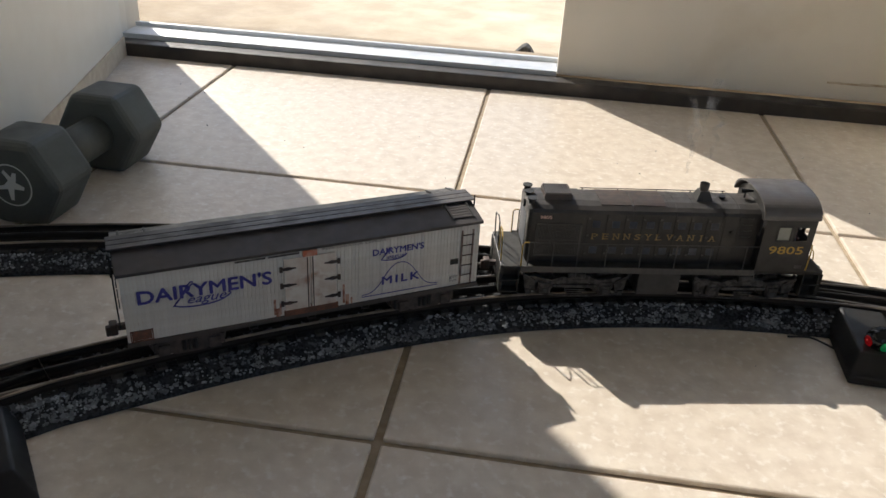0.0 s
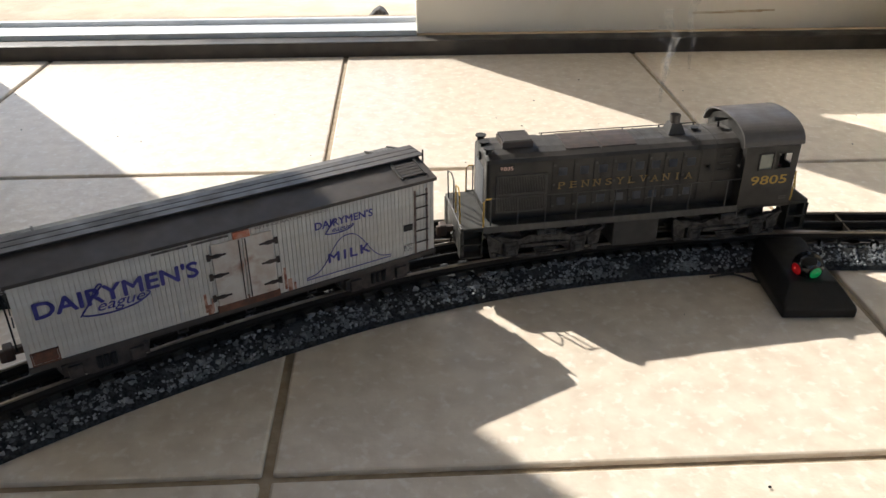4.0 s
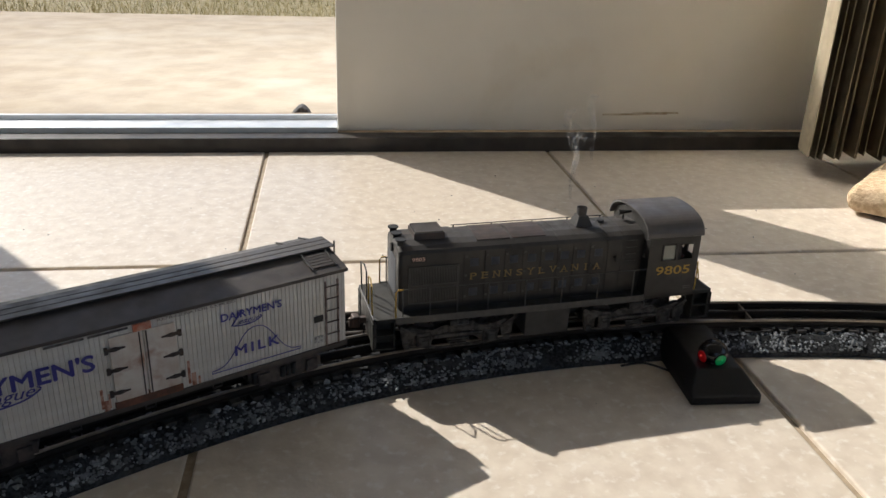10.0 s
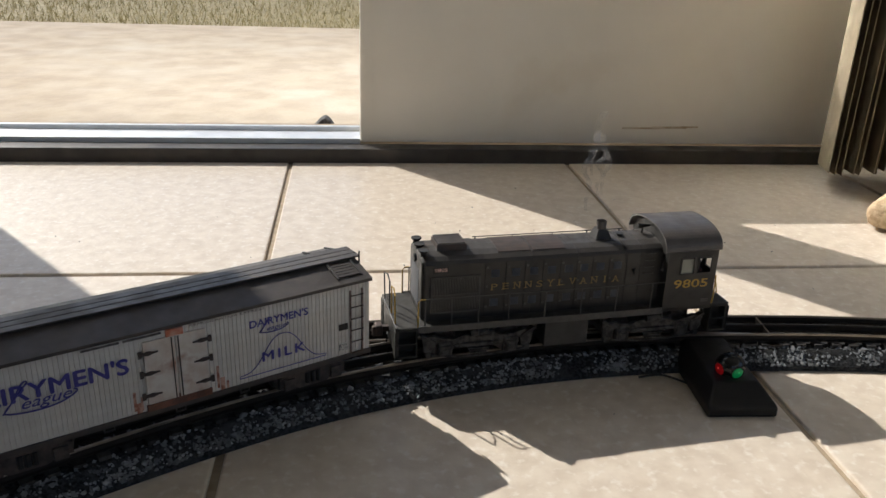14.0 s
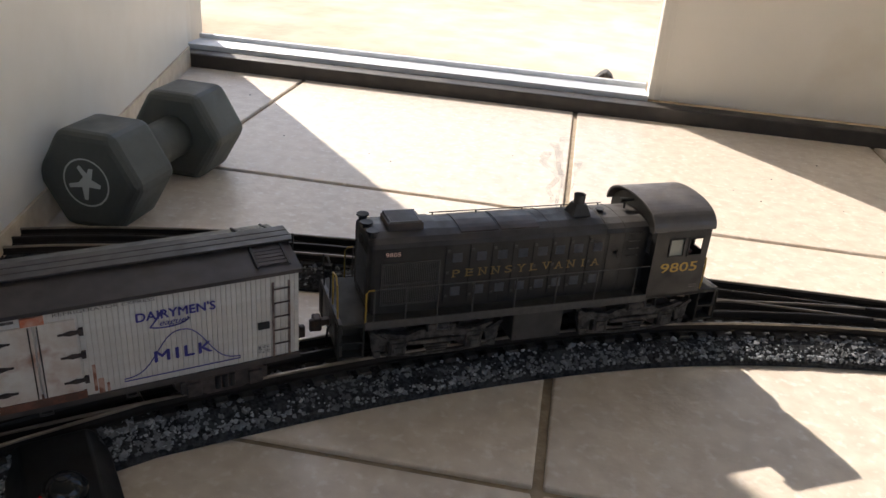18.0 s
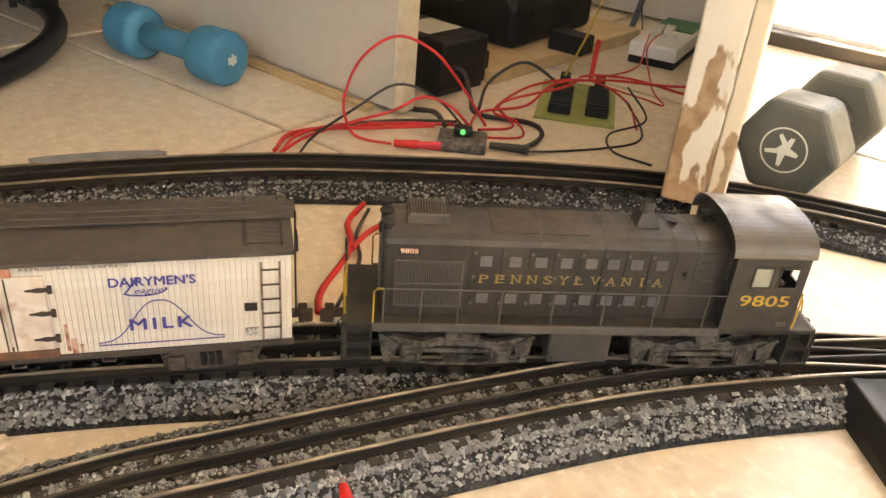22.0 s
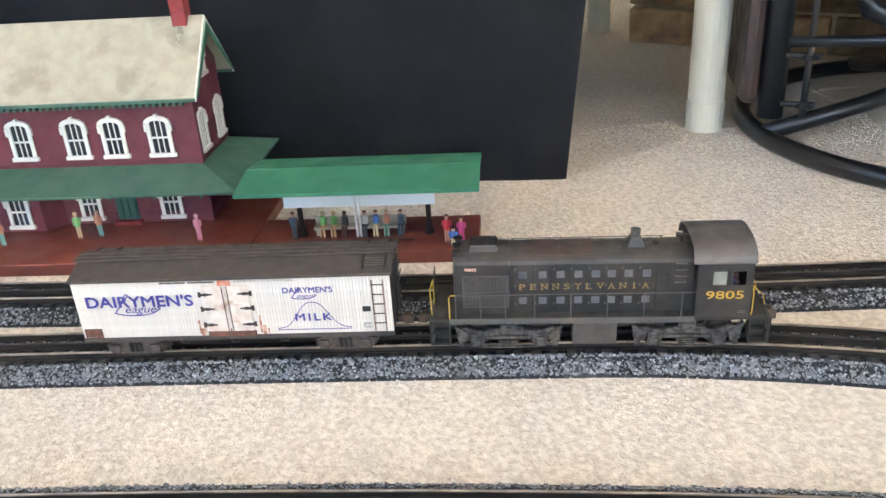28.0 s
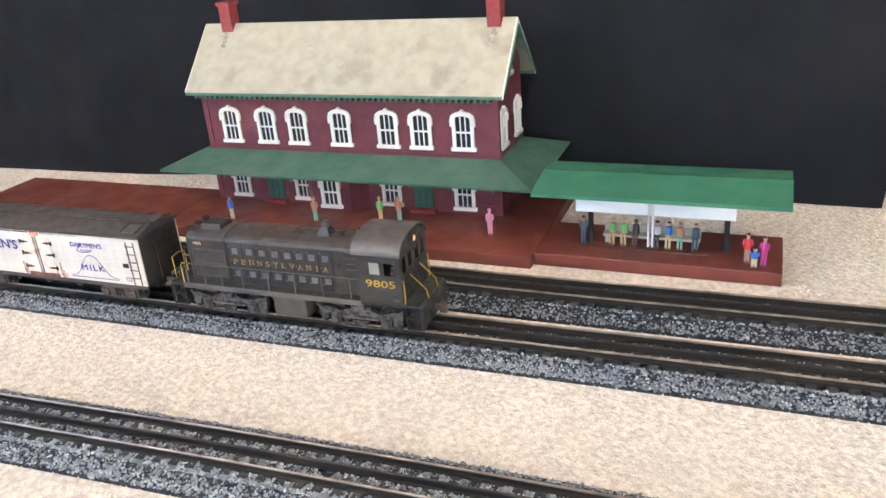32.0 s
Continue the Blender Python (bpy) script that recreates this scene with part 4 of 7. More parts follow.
for k in range(3):
    box(b, -1.315, -0.790, -0.700 - k * 0.004, -0.6965 - k * 0.004, 0.001, 0.0075 - k * 0.002, 0, Matrix.Translation((-0.768, -0.681, 0)) @ pose(0, 0, 0, 0, 0, -3.0) @ Matrix.Translation((0.768, 0.681, 0)))
part("kick_strip", b, PINE, cab, "thin brown strips along the base")
b = B()
box(b, -1.320, -1.302, -0.650, 0.000, 0.006, 0.750)
part("side_panel", b, GREYBOARD, cab)
b = B()
box(b, -1.320, -0.600, -0.020, -0.002, 0.0060, 0.750)
part("back_panel", b, GREYBOARD, cab)
# ---------------------------------------------------------------- electrics in the bay
b = B()
box(b, -0.200, 0.0, -0.155, 0.205, 0, 0.018, 0.002, Matrix.Translation((-0.744, -0.365, 0)) @ pose(0, 0, 0, 0, 0, -4.0))
board = solid("base_board", b, PINE, "pale pine board under the transformer", "wooden board")
psu = thing("power_supply", "black boxy power supply on the floor of the bay", "power supply", "", pose(-0.8180, -0.5640, 0, 0, 0, -5.0))
b = B()
box(b, -0.0550, 0.0550, -0.0395, 0.0395, 0.0060, 0.0630, 0.004)
part("case", b, BLACK, psu)
b = B()
box(b, -0.0480, 0.0500, -0.0380, 0.0380, 0.0005, 0.0060)
part("foot", b, SOOT, psu)
b = B()
box(b, 0.0200, 0.0480, 0.0395, 0.0520, 0.0180, 0.0400, 0.002)
part("socket", b, BLACK, psu)
b = B()
box(b, -0.0300, 0.0200, -0.0280, 0.0280, 0.0640, 0.0646)
part("sticker", b, GREYBOARD, psu)
tr = thing("transformer", "black model railway transformer with a pale blue button panel", "transformer", "", pose(-0.8850, -0.3250, 0.0180, 0, 0, 90))
b = B()
prism(b, [(-0.100, 0.0), (-0.100, 0.055), (-0.085, 0.075), (0.000, 0.190), (0.080, 0.210), (0.100, 0.195), (0.100, 0.0)], -0.105, 0.105)
bmesh.ops.bevel(b, geom=list(b.edges), offset=0.012, segments=3, affect="EDGES", profile=0.5)
part("case", b, BLACK, tr)
sl = math.degrees(math.atan2(0.115, 0.085))
mm = Matrix.Translation((0, -0.0425, 0.1325)) @ pose(0, 0, 0, sl, 0, 0)
b = B()
box(b, -0.0900, 0.0900, -0.0620, 0.0640, -0.0030, 0.0022, 0.001, mm)
plate = part("button_panel", b, FACEPLATE, tr, "pale blue control panel")
for i, (x, mt) in enumerate(((-0.045, WHITEBTN), (-0.020, YELBTN), (0.025, YELBTN), (0.050, WHITEBTN))):
    b = B()
    box(b, x - 0.009, x + 0.009, -0.0240, -0.0110, 0.0020, 0.0080, 0.001, mm)
    part("button", b, mt, plate)
for i, (x, mt) in enumerate(((-0.045, REDBTN), (-0.020, BLACK), (0.025, BLACK), (0.050, REDBTN))):
    b = B()
    box(b, x - 0.008, x + 0.008, -0.0500, -0.0370, 0.0020, 0.0080, 0.001, mm)
    part("button", b, mt, plate)
for e in (-1, 1):
    b = B()
    rod(b, (e * 0.105, 0.0, 0.110), (e * 0.140, 0.0, 0.110), 0.062, 24)
    part("throttle_drum", b, BLACK, tr)
for k in range(10):
    b = B()
    box(b, 0.030, 0.070, -0.101, -0.0995, 0.012 + k * 0.004, 0.014 + k * 0.004)
    part("vent_slot", b, SOOT, tr)
rb = thing("relay_board", "green circuit board with two finned black blocks", "circuit board", "", pose(-0.6520, -0.4960, 0, 0, 0, 26))
b = B()
box(b, -0.0440, 0.0440, -0.0700, 0.0700, 0.0005, 0.0030)
part("board", b, PCB, rb)
for x, y in ((-0.0180, -0.0160), (0.0230, -0.0120)):
    b = B()
    box(b, x - 0.0125, x + 0.0125, y - 0.0370, y + 0.0370, 0.0030, 0.0140, 0.001)
    blk = part("finned_block", b, BLACK, rb)
    for k in range(11):
        b = B()
        box(b, x - 0.0110, x + 0.0110, y - 0.0350 + k * 0.0064, y - 0.0318 + k * 0.0064, 0.0140, 0.0172, 0.0004)
        part("fin", b, BLACK, blk)
    b = B()
    box(b, x - 0.0060, x + 0.0060, y + 0.0330, y + 0.0520, 0.0080, 0.0260, 0.002)
    part("plug_top", b, BLACK, blk)
lb = thing("wire_junction", "grey terminal block with a green indicator light", "terminal block", "", pose(-0.6655, -0.7060, 0, 0, 0, 32))
b = B()
box(b, -0.0240, 0.0240, -0.0170, 0.0170, 0, 0.0130, 0.0025)
part("block", b, GREYINK, lb)
b = B()
box(b, -0.0090, 0.0090, -0.0070, 0.0070, 0.0130, 0.0230, 0.003)
part("lamp_mount", b, SOOT, lb)
b = B()
ball(b, (0.000, -0.0055, 0.0185), 0.0032, 10, 8)
part("indicator", b, GREENDOT, lb)


def wire(pts, material, label, r=0.0016):
    b = B()
    pipe(b, smooth_line(pts, 10), r, 6)
    return solid("wire", b, material, label, "wire", "loose wires", smooth=True)


rx = thing("receiver_box", "silver receiver box with a green circuit board on top", "control box", "", pose(-0.6720, -0.1900, 0, 0, 0, 8))
b = B()
box(b, -0.0320, 0.0320, -0.0880, 0.0880, 0.0005, 0.0110, 0.001)
part("base", b, BLACK, rx)
b = B()
box(b, -0.0330, 0.0330, -0.0900, 0.0900, 0.0110, 0.0300, 0.002)
part("case", b, ALU, rx)
b = B()
box(b, -0.0270, 0.0270, 0.0100, 0.0820, 0.0300, 0.0325)
pc = part("circuit_board", b, GREENP, rx)
for x, y, h in ((-0.012, -0.030, 0.010), (0.010, -0.034, 0.008), (0.000, -0.012, 0.012), (-0.018, 0.000, 0.008)):
    b = B()
    box(b, x - 0.006, x + 0.006, y - 0.006, y + 0.006, 0.0300, 0.0300 + h, 0.001)
    part("component", b, GREYBOARD, rx)
b = B()
box(b, -0.7660, -0.7150, -0.3780, -0.3450, 0.0180, 0.0420, 0.002)
solid("plug_pack", b, BLACK, "small black plug pack on the pine board", "plug pack")
b = B()
box(b, -0.004, 0.004, -0.006, 0.006, 0.0005, 0.070, 0.001, Matrix.Translation((-0.770, -0.105, 0)) @ pose(0, 0, 0, -12, 8, 10))
solid("metal_bracket", b, STEEL, "thin dark metal bracket standing in the bay", "bracket")


RW, BW = "loose red wire on the floor", "loose black wire on the floor"
wire([(-0.705, -0.700, 0.010), (-0.7495, -0.7434, 0.006), (-0.7819, -0.7809, 0.005), (-0.7938, -0.8157, 0.004), (-0.7760, -0.8500, 0.003)], REDWIRE, RW, 0.0024)
wire([(-0.690, -0.686, 0.012), (-0.7450, -0.7360, 0.010), (-0.7780, -0.7740, 0.007), (-0.7870, -0.8120, 0.004), (-0.7680, -0.8500, 0.003)], REDWIRE, RW, 0.0018)
wire([(-0.690, -0.683, 0.014), (-0.7300, -0.7190, 0.013), (-0.7640, -0.7560, 0.009), (-0.7850, -0.7900, 0.004)], BLACKWIRE, BW, 0.0018)
wire([(-0.655, -0.683, 0.020), (-0.672, -0.700, 0.055), (-0.695, -0.720, 0.090), (-0.725, -0.742, 0.103), (-0.744, -0.770, 0.082), (-0.749, -0.787, 0.045), (-0.743, -0.785, 0.018), (-0.733, -0.777, 0.008), (-0.709, -0.762, 0.006)], REDWIRE, RW, 0.0015)
wire([(-0.660, -0.700, 0.020), (-0.676, -0.716, 0.042), (-0.694, -0.736, 0.051), (-0.715, -0.756, 0.036), (-0.745, -0.778, 0.022), (-0.772, -0.812, 0.008), (-0.770, -0.845, 0.003)], REDWIRE, RW, 0.0015)
wire([(-0.668, -0.700, 0.018), (-0.690, -0.722, 0.048), (-0.717, -0.749, 0.060), (-0.742, -0.780, 0.036), (-0.762, -0.812, 0.012), (-0.752, -0.845, 0.003)], BLACKWIRE, BW, 0.0013)
wire([(-0.7816, -0.6791, 0.004), (-0.7546, -0.6696, 0.006), (-0.7250, -0.6740, 0.012), (-0.6950, -0.6960, 0.012)], BLACKWIRE, BW, 0.0030)
wire([(-0.785, -0.590, 0.030), (-0.745, -0.600, 0.036), (-0.715, -0.625, 0.020), (-0.7023, -0.6264, 0.005), (-0.6519, -0.6034, 0.004), (-0.6242, -0.6216, 0.004), (-0.617, -0.6615, 0.004), (-0.6298, -0.6851, 0.005)], BLACKWIRE, BW, 0.0026)
wire([(-0.6086, -0.6725, 0.004), (-0.5926, -0.6463, 0.002), (-0.5618, -0.6003, 0.002), (-0.5450, -0.5600, 0.003), (-0.5599, -0.5206, 0.004), (-0.590, -0.500, 0.020)], BLACKWIRE, BW, 0.0012)
wire([(-0.5080, -0.6050, 0.002), (-0.5500, -0.6050, 0.003), (-0.5750, -0.5650, 0.004), (-0.5600, -0.5100, 0.010), (-0.600, -0.480, 0.030)], BLACKWIRE, BW, 0.0012)
wire([(-0.672, -0.690, 0.010), (-0.690, -0.640, 0.014), (-0.660, -0.600, 0.020), (-0.650, -0.560, 0.038), (-0.610, -0.520, 0.044), (-0.560, -0.470, 0.040), (-0.530, -0.400, 0.030)], REDWIRE, RW, 0.0015)
wire([(-0.665, -0.680, 0.012), (-0.655, -0.630, 0.006), (-0.685, -0.610, 0.018), (-0.640, -0.550, 0.036), (-0.645, -0.500, 0.036), (-0.600, -0.480, 0.040), (-0.545, -0.450, 0.030)], REDWIRE, RW, 0.0015)
wire([(-0.660, -0.690, 0.008), (-0.635, -0.645, 0.004), (-0.655, -0.625, 0.010), (-0.690, -0.615, 0.010), (-0.670, -0.575, 0.034), (-0.625, -0.530, 0.042), (-0.590, -0.500, 0.020), (-0.560, -0.530, 0.004)], REDWIRE, RW, 0.0013)
wire([(-0.6400, -0.4950, 0.030), (-0.6420, -0.4900, 0.052), (-0.6500, -0.4700, 0.070)], REDWIRE, RW, 0.0030)
wire([(-0.650, -0.540, 0.030), (-0.690, -0.560, 0.052), (-0.715, -0.590, 0.030), (-0.700, -0.630, 0.010)], BLACKWIRE, BW, 0.0018)
wire([(-0.665, -0.510, 0.034), (-0.690, -0.420, 0.060), (-0.735, -0.300, 0.075), (-0.760, -0.215, 0.100), (-0.785, -0.200, 0.090)], YELLOWWIRE, "thin yellow wire in the bay", 0.0014)
wire([(-0.615, -0.500, 0.030), (-0.590, -0.450, 0.012), (-0.575, -0.425, 0.003), (-0.610, -0.380, 0.004), (-0.655, -0.310, 0.030), (-0.670, -0.240, 0.036)], REDWIRE, RW, 0.0011)
wire([(-0.640, -0.480, 0.030), (-0.620, -0.420, 0.036), (-0.650, -0.330, 0.040), (-0.680, -0.250, 0.036)], REDWIRE, RW, 0.0011)
wire([(-0.700, -0.230, 0.034), (-0.730, -0.180, 0.060), (-0.765, -0.120, 0.072), (-0.800, -0.170, 0.090)], BLACKWIRE, BW, 0.0011)
for a, c, mt, lab in (((-0.7089, -0.7590, 0.006), (-0.6900, -0.7440, 0.006), REDWIRE, "red banana plug on the floor"), ((-0.6900, -0.7440, 0.006), (-0.6728, -0.7310, 0.006), REDBTN, "dark red plug socket on the floor"), ((-0.6420, -0.6930, 0.006), (-0.6086, -0.6725, 0.006), BLACKWIRE, "black plug on the floor")):
    b = B()
    rod(b, a, c, 0.0036, 10, 0.0046)
    solid("plug", b, mt, lab, "plug")
# wires crossing the loop
wire([(-0.647, -0.870, 0.002), (-0.632, -0.905, 0.003), (-0.602, -0.935, 0.003), (-0.577, -0.990, 0.003), (-0.560, -1.010, 0.003)], REDWIRE, RW, 0.0026)
wire([(-0.612, -0.860, 0.002), (-0.610, -0.905, 0.003), (-0.600, -0.935, 0.004)], REDWIRE, RW, 0.0024)
wire([(-0.637, -0.875, 0.002), (-0.614, -0.915, 0.003), (-0.584, -0.945, 0.003), (-0.552, -1.005, 0.003)], BLACKWIRE, BW, 0.0016)
wire([(-0.470, -1.075, 0.003), (-0.445, -1.110, 0.010), (-0.415, -1.130, 0.004), (-0.395, -1.170, 0.003)], REDWIRE, RW, 0.0032)
# a curled scrap of wire and grit on the tiles
wire([(0.308, -0.611, 0.002), (0.326, -0.612, 0.004), (0.343, -0.621, 0.002)], BLACKWIRE, "short curled scrap of dark wire", 0.0009)
for k in range(46):
    x, y = random.uniform(-0.5, 0.6), random.uniform(-0.95, -0.1)
    if abs((MAIN.at(MAIN.nearest(x, y)) - Vector((x, y))).length) < 0.055:
        continue
    b = B()
    ball(b, (x, y, 0.0012), random.uniform(0.0005, 0.0012), 6, 4, (1, random.uniform(0.5, 1), 0.6))
    solid("grit", b, SOOT if k % 3 else STONE, "dark speck of grit on the tiles", "grit", "grit on the floor")
# knob of the sliding door, outside
kn = thing("door_foot", "small pointed grey foot on the patio sill", "door foot", "", pose(0.0420, 0.2250, -0.0200))
b = B()
prism(b, [(-0.032, 0.0), (-0.026, 0.012), (-0.006, 0.034), (0.002, 0.038), (0.010, 0.032), (0.030, 0.0)], -0.014, 0.014, "y")
bmesh.ops.bevel(b, geom=list(b.edges), offset=0.003, segments=2, affect="EDGES", profile=0.5)
part("cap", b, TRUCK, kn, "worn dark grey ridged cap")
b = B()
ball(b, (-0.030, -0.012, 0.010), 0.010, 12, 8)
part("bolt", b, ALU, kn, "bright round bolt head")
# ---------------------------------------------------------------- blinds and cat tree
bl = thing("vertical_blind", "stacked brown vertical blind slats beside the door", "blind", "", pose(0.7350, -0.0850, 0))
for k in range(20):
    b = B()
    x = 0.012 + k * 0.0108
    pts = [(-0.042 + 0.084 * i / 6, 0.0060 * math.sin(i / 6 * math.pi)) for i in range(7)]
    rot = Matrix.Translation((x, (k % 3) * 0.005 - 0.02, 0)) @ pose(0, 0, 0, 0, 0, 70 + random.uniform(-5, 5))
    prism(b, pts + [(p[0], p[1] + 0.0012) for p in pts[::-1]], 0.026 + random.uniform(-0.004, 0.004), 1.98, "z", rot)
    part("slat", b, BLIND, bl)
b = B()
box(b, -0.05, 0.40, -0.055, 0.015, 1.98, 2.02)
part("head_rail", b, BLIND, bl)
b = B()
pipe(b, smooth_line([(0.190, -0.050, 1.9), (0.186, -0.052, 0.5), (0.196, -0.060, 0.13), (0.150, -0.066, 0.115)], 8), 0.0012, 5)
part("cord", b, SISAL, bl)
ct = thing("cat_tree", "carpeted cat tree base with a rope-wrapped post", "cat tree", "", pose(0.9320, -0.3130, 0, 0, 0, -48))
def plush(bm, amount, cell, seed):
    """Roughens the outline of a plush cover."""
    bmesh.ops.subdivide_edges(bm, edges=[e for e in bm.edges if e.calc_length() > cell], cuts=5, use_grid_fill=True)
    for v in bm.verts:
        v.co += noise.noise_vector(v.co * 90 + Vector((seed, 0, 0))) * amount


b = B()
box(b, -0.180, 0.180, -0.150, 0.150, 0.0030, 0.034, 0.012)
plush(b, 0.0022, 0.05, 3)
part("base", b, SISAL, ct, smooth=True)
b = B()
rod(b, (-0.079, -0.083, 0.030), (-0.079, -0.083, 0.150), 0.052, 40, 0.049)
plush(b, 0.0018, 0.05, 8)
part("post_sleeve", b, SISAL, ct, "plush sleeve of the post", smooth=True)
for k in range(70):
    b = B()
    rod(b, (-0.079, -0.083, 0.150 + k * 0.007), (-0.079, -0.083, 0.1535 + k * 0.007), 0.0430, 22, 0.0455)
    rod(b, (-0.079, -0.083, 0.1535 + k * 0.007), (-0.079, -0.083, 0.1570 + k * 0.007), 0.0455, 22, 0.0430)
    part("rope_turn", b, ROPE, ct)
for k, (a, z) in enumerate(((200, 0.160), (215, 0.205), (190, 0.262), (230, 0.240))):
    b = B()
    d = Vector((math.cos(radians(a)), math.sin(radians(a)), 0))
    o = Vector((-0.079, -0.083, z))
    pipe(b, smooth_line([o + d * 0.044, o + d * 0.054 + Vector((0, 0, 0.004)), o + d * 0.060 + Vector((0.003, 0, -0.006 * (k % 2) - 0.002)), o + d * 0.066 + Vector((0.006, 0.002, 0.004))], 5), 0.0008, 5)
    part("frayed_strand", b, ROPE, ct)
# ---------------------------------------------------------------- swivel chair
ch = thing("swivel_chair", "black steel swivel chair base with ring and spokes on the carpet", "chair", "", pose(CHAIR[0], CHAIR[1], 0))
RR = CHAIR[2]
b = B()
pts = [(RR * math.cos(a), RR * math.sin(a), 0.0150) for a in np.linspace(0, 2 * math.pi, 73)[:-1]]
rings = []
for p in pts:
    d = Vector((p[0], p[1], 0)).normalized()
    rings.append([b.verts.new(Vector(p) + d * 0.0130 * math.cos(t) + Vector((0, 0, 0.0130 * math.sin(t)))) for t in np.linspace(0, 2 * math.pi, 13)[:-1]])
for i in range(len(rings)):
    a, c = rings[i], rings[(i + 1) % len(rings)]
    for k in range(12):
        b.faces.new((a[k], a[(k + 1) % 12], c[(k + 1) % 12], c[k]))
bmesh.ops.recalc_face_normals(b, faces=b.faces)
ring = part("ring", b, STEEL, ch, smooth=True)
for k in range(4):
    a = radians(CHAIR[3] + 90 * k)
    b = B()
    pipe(b, [(0.030 * math.cos(a), 0.030 * math.sin(a), 0.090), (RR * 0.55 * math.cos(a), RR * 0.55 * math.sin(a), 0.050), (RR * math.cos(a), RR * math.sin(a), 0.020)], 0.0120, 12)
    part("spoke", b, STEEL, ch, smooth=True)
b = B()
rod(b, (0, 0, 0.045), (0, 0, 0.20), 0.030, 20)
rod(b, (0, 0, 0.035), (0, 0, 0.06), 0.026, 20)
part("hub", b, STEEL, ch)
fr = radians(CHAIR[4])
mm = Matrix.Rotation(fr, 4, "Z")
for sx in (-1, 1):
    for sy in (-1, 1):
        b = B()
        rod(b, mm @ Vector((sx * 0.300, sy * 0.085, 0.040)), mm @ Vector((sx * 0.300, sy * 0.085, 0.420)), 0.0175, 20)
        part("side_post", b, STEEL, ch, smooth=True)
    b = B()
    box(b, sx * 0.332 - 0.012, sx * 0.332 + 0.012, -0.10, 0.20, 0.060, 0.480, 0.010, mm)
    part("side_skirt", b, LEATHER, ch, "dark brown leather side skirt")
    for z in (0.062, 0.128):
        b = B()
        rod(b, mm @ Vector((sx * 0.290, -0.100, z)), mm @ Vector((sx * 0.248, -0.110, z)), 0.0042, 8)
        rod(b, mm @ Vector((sx * 0.262, -0.108, z - 0.003)), mm @ Vector((sx * 0.262, -0.108, z + 0.003)), 0.0120, 10, 0.0080)
        part("bolt", b, STEEL, ch)
    b = B()
    rod(b, mm @ Vector((sx * 0.262, -0.108, 0.046)), mm @ Vector((sx * 0.262, -0.108, 0.330)), 0.0046, 10)
    part("link_rod", b, STEEL, ch)
b = B()
rod(b, mm @ Vector((-0.290, -0.110, 0.148)), mm @ Vector((0.290, -0.110, 0.148)), 0.0075, 12)
part("cross_rod", b, STEEL, ch, smooth=True)
b = B()
pipe(b, [mm @ Vector(p) for p in [(-0.225, -0.135, 0.235), (-0.205, -0.140, 0.192), (-0.170, -0.140, 0.178), (0.170, -0.140, 0.178), (0.205, -0.140, 0.192), (0.225, -0.135, 0.235)]], 0.0135, 12)
part("front_tube", b, STEEL, ch, smooth=True)
b = B()
box(b, -0.230, 0.230, -0.120, 0.200, 0.200, 0.300, 0.01, mm)
part("seat_plate", b, STEEL, ch)
b = B()
box(b, -0.400, 0.400, -0.400, 0.400, 0.332, 0.460, 0.04, mm)
part("seat", b, LEATHER, ch, "dark brown leather seat")
b = B()
box(b, -0.270, 0.270, 0.260, 0.360, 0.452, 1.000, 0.04, mm)
part("backrest", b, LEATHER, ch)
# table with pale legs
tb = thing("side_table", "low cream painted table on thick round legs", "table")
for x, y in ((TABLE[0], TABLE[1]), (TABLE[0] - 0.785, TABLE[1] + 0.015), (TABLE[0], TABLE[1] - 0.55), (TABLE[0] - 0.785, TABLE[1] - 0.55)):
    b = B()
    rod(b, (x, y, 0.0015), (x, y, 0.046), 0.0270, 24, 0.0280, cap=True)
    rod(b, (x, y, 0.046), (x, y, 0.300), 0.0262, 24, 0.0270)
    part("leg", b, LEGW, tb, smooth=False)
b = B()
box(b, TABLE[0] - 0.800, TABLE[0] + 0.020, TABLE[1] - 0.575, TABLE[1] + 0.020, 0.224, 0.300, 0.004)
part("apron", b, LEGW, tb)
b = B()
box(b, TABLE[0] - 0.83, TABLE[0] + 0.035, TABLE[1] - 0.60, TABLE[1] + 0.030, 0.3005, 0.324, 0.004)
part("tabletop", b, LEGW, tb)
b = B()
box(b, TABLE[0] - 0.60, TABLE[0] - 0.56, TABLE[1] - 0.50, TABLE[1] - 0.02, 0.205, 0.2235, 0.003)
part("cross_bar", b, SOOT, tb, "dark bar under the table")
b = B()
rod(b, (TABLE[0] - 0.30, TABLE[1] - 0.17, 0.0016), (TABLE[0] - 0.30, TABLE[1] - 0.17, 0.2238), 0.009, 12)
rod(b, (TABLE[0] - 0.30, TABLE[1] - 0.17, 0.0016), (TABLE[0] - 0.30, TABLE[1] - 0.17, 0.030), 0.030, 14, 0.016)
solid("dark_stand", b, SOOT, "dark pole with a round foot under the table", "stand")
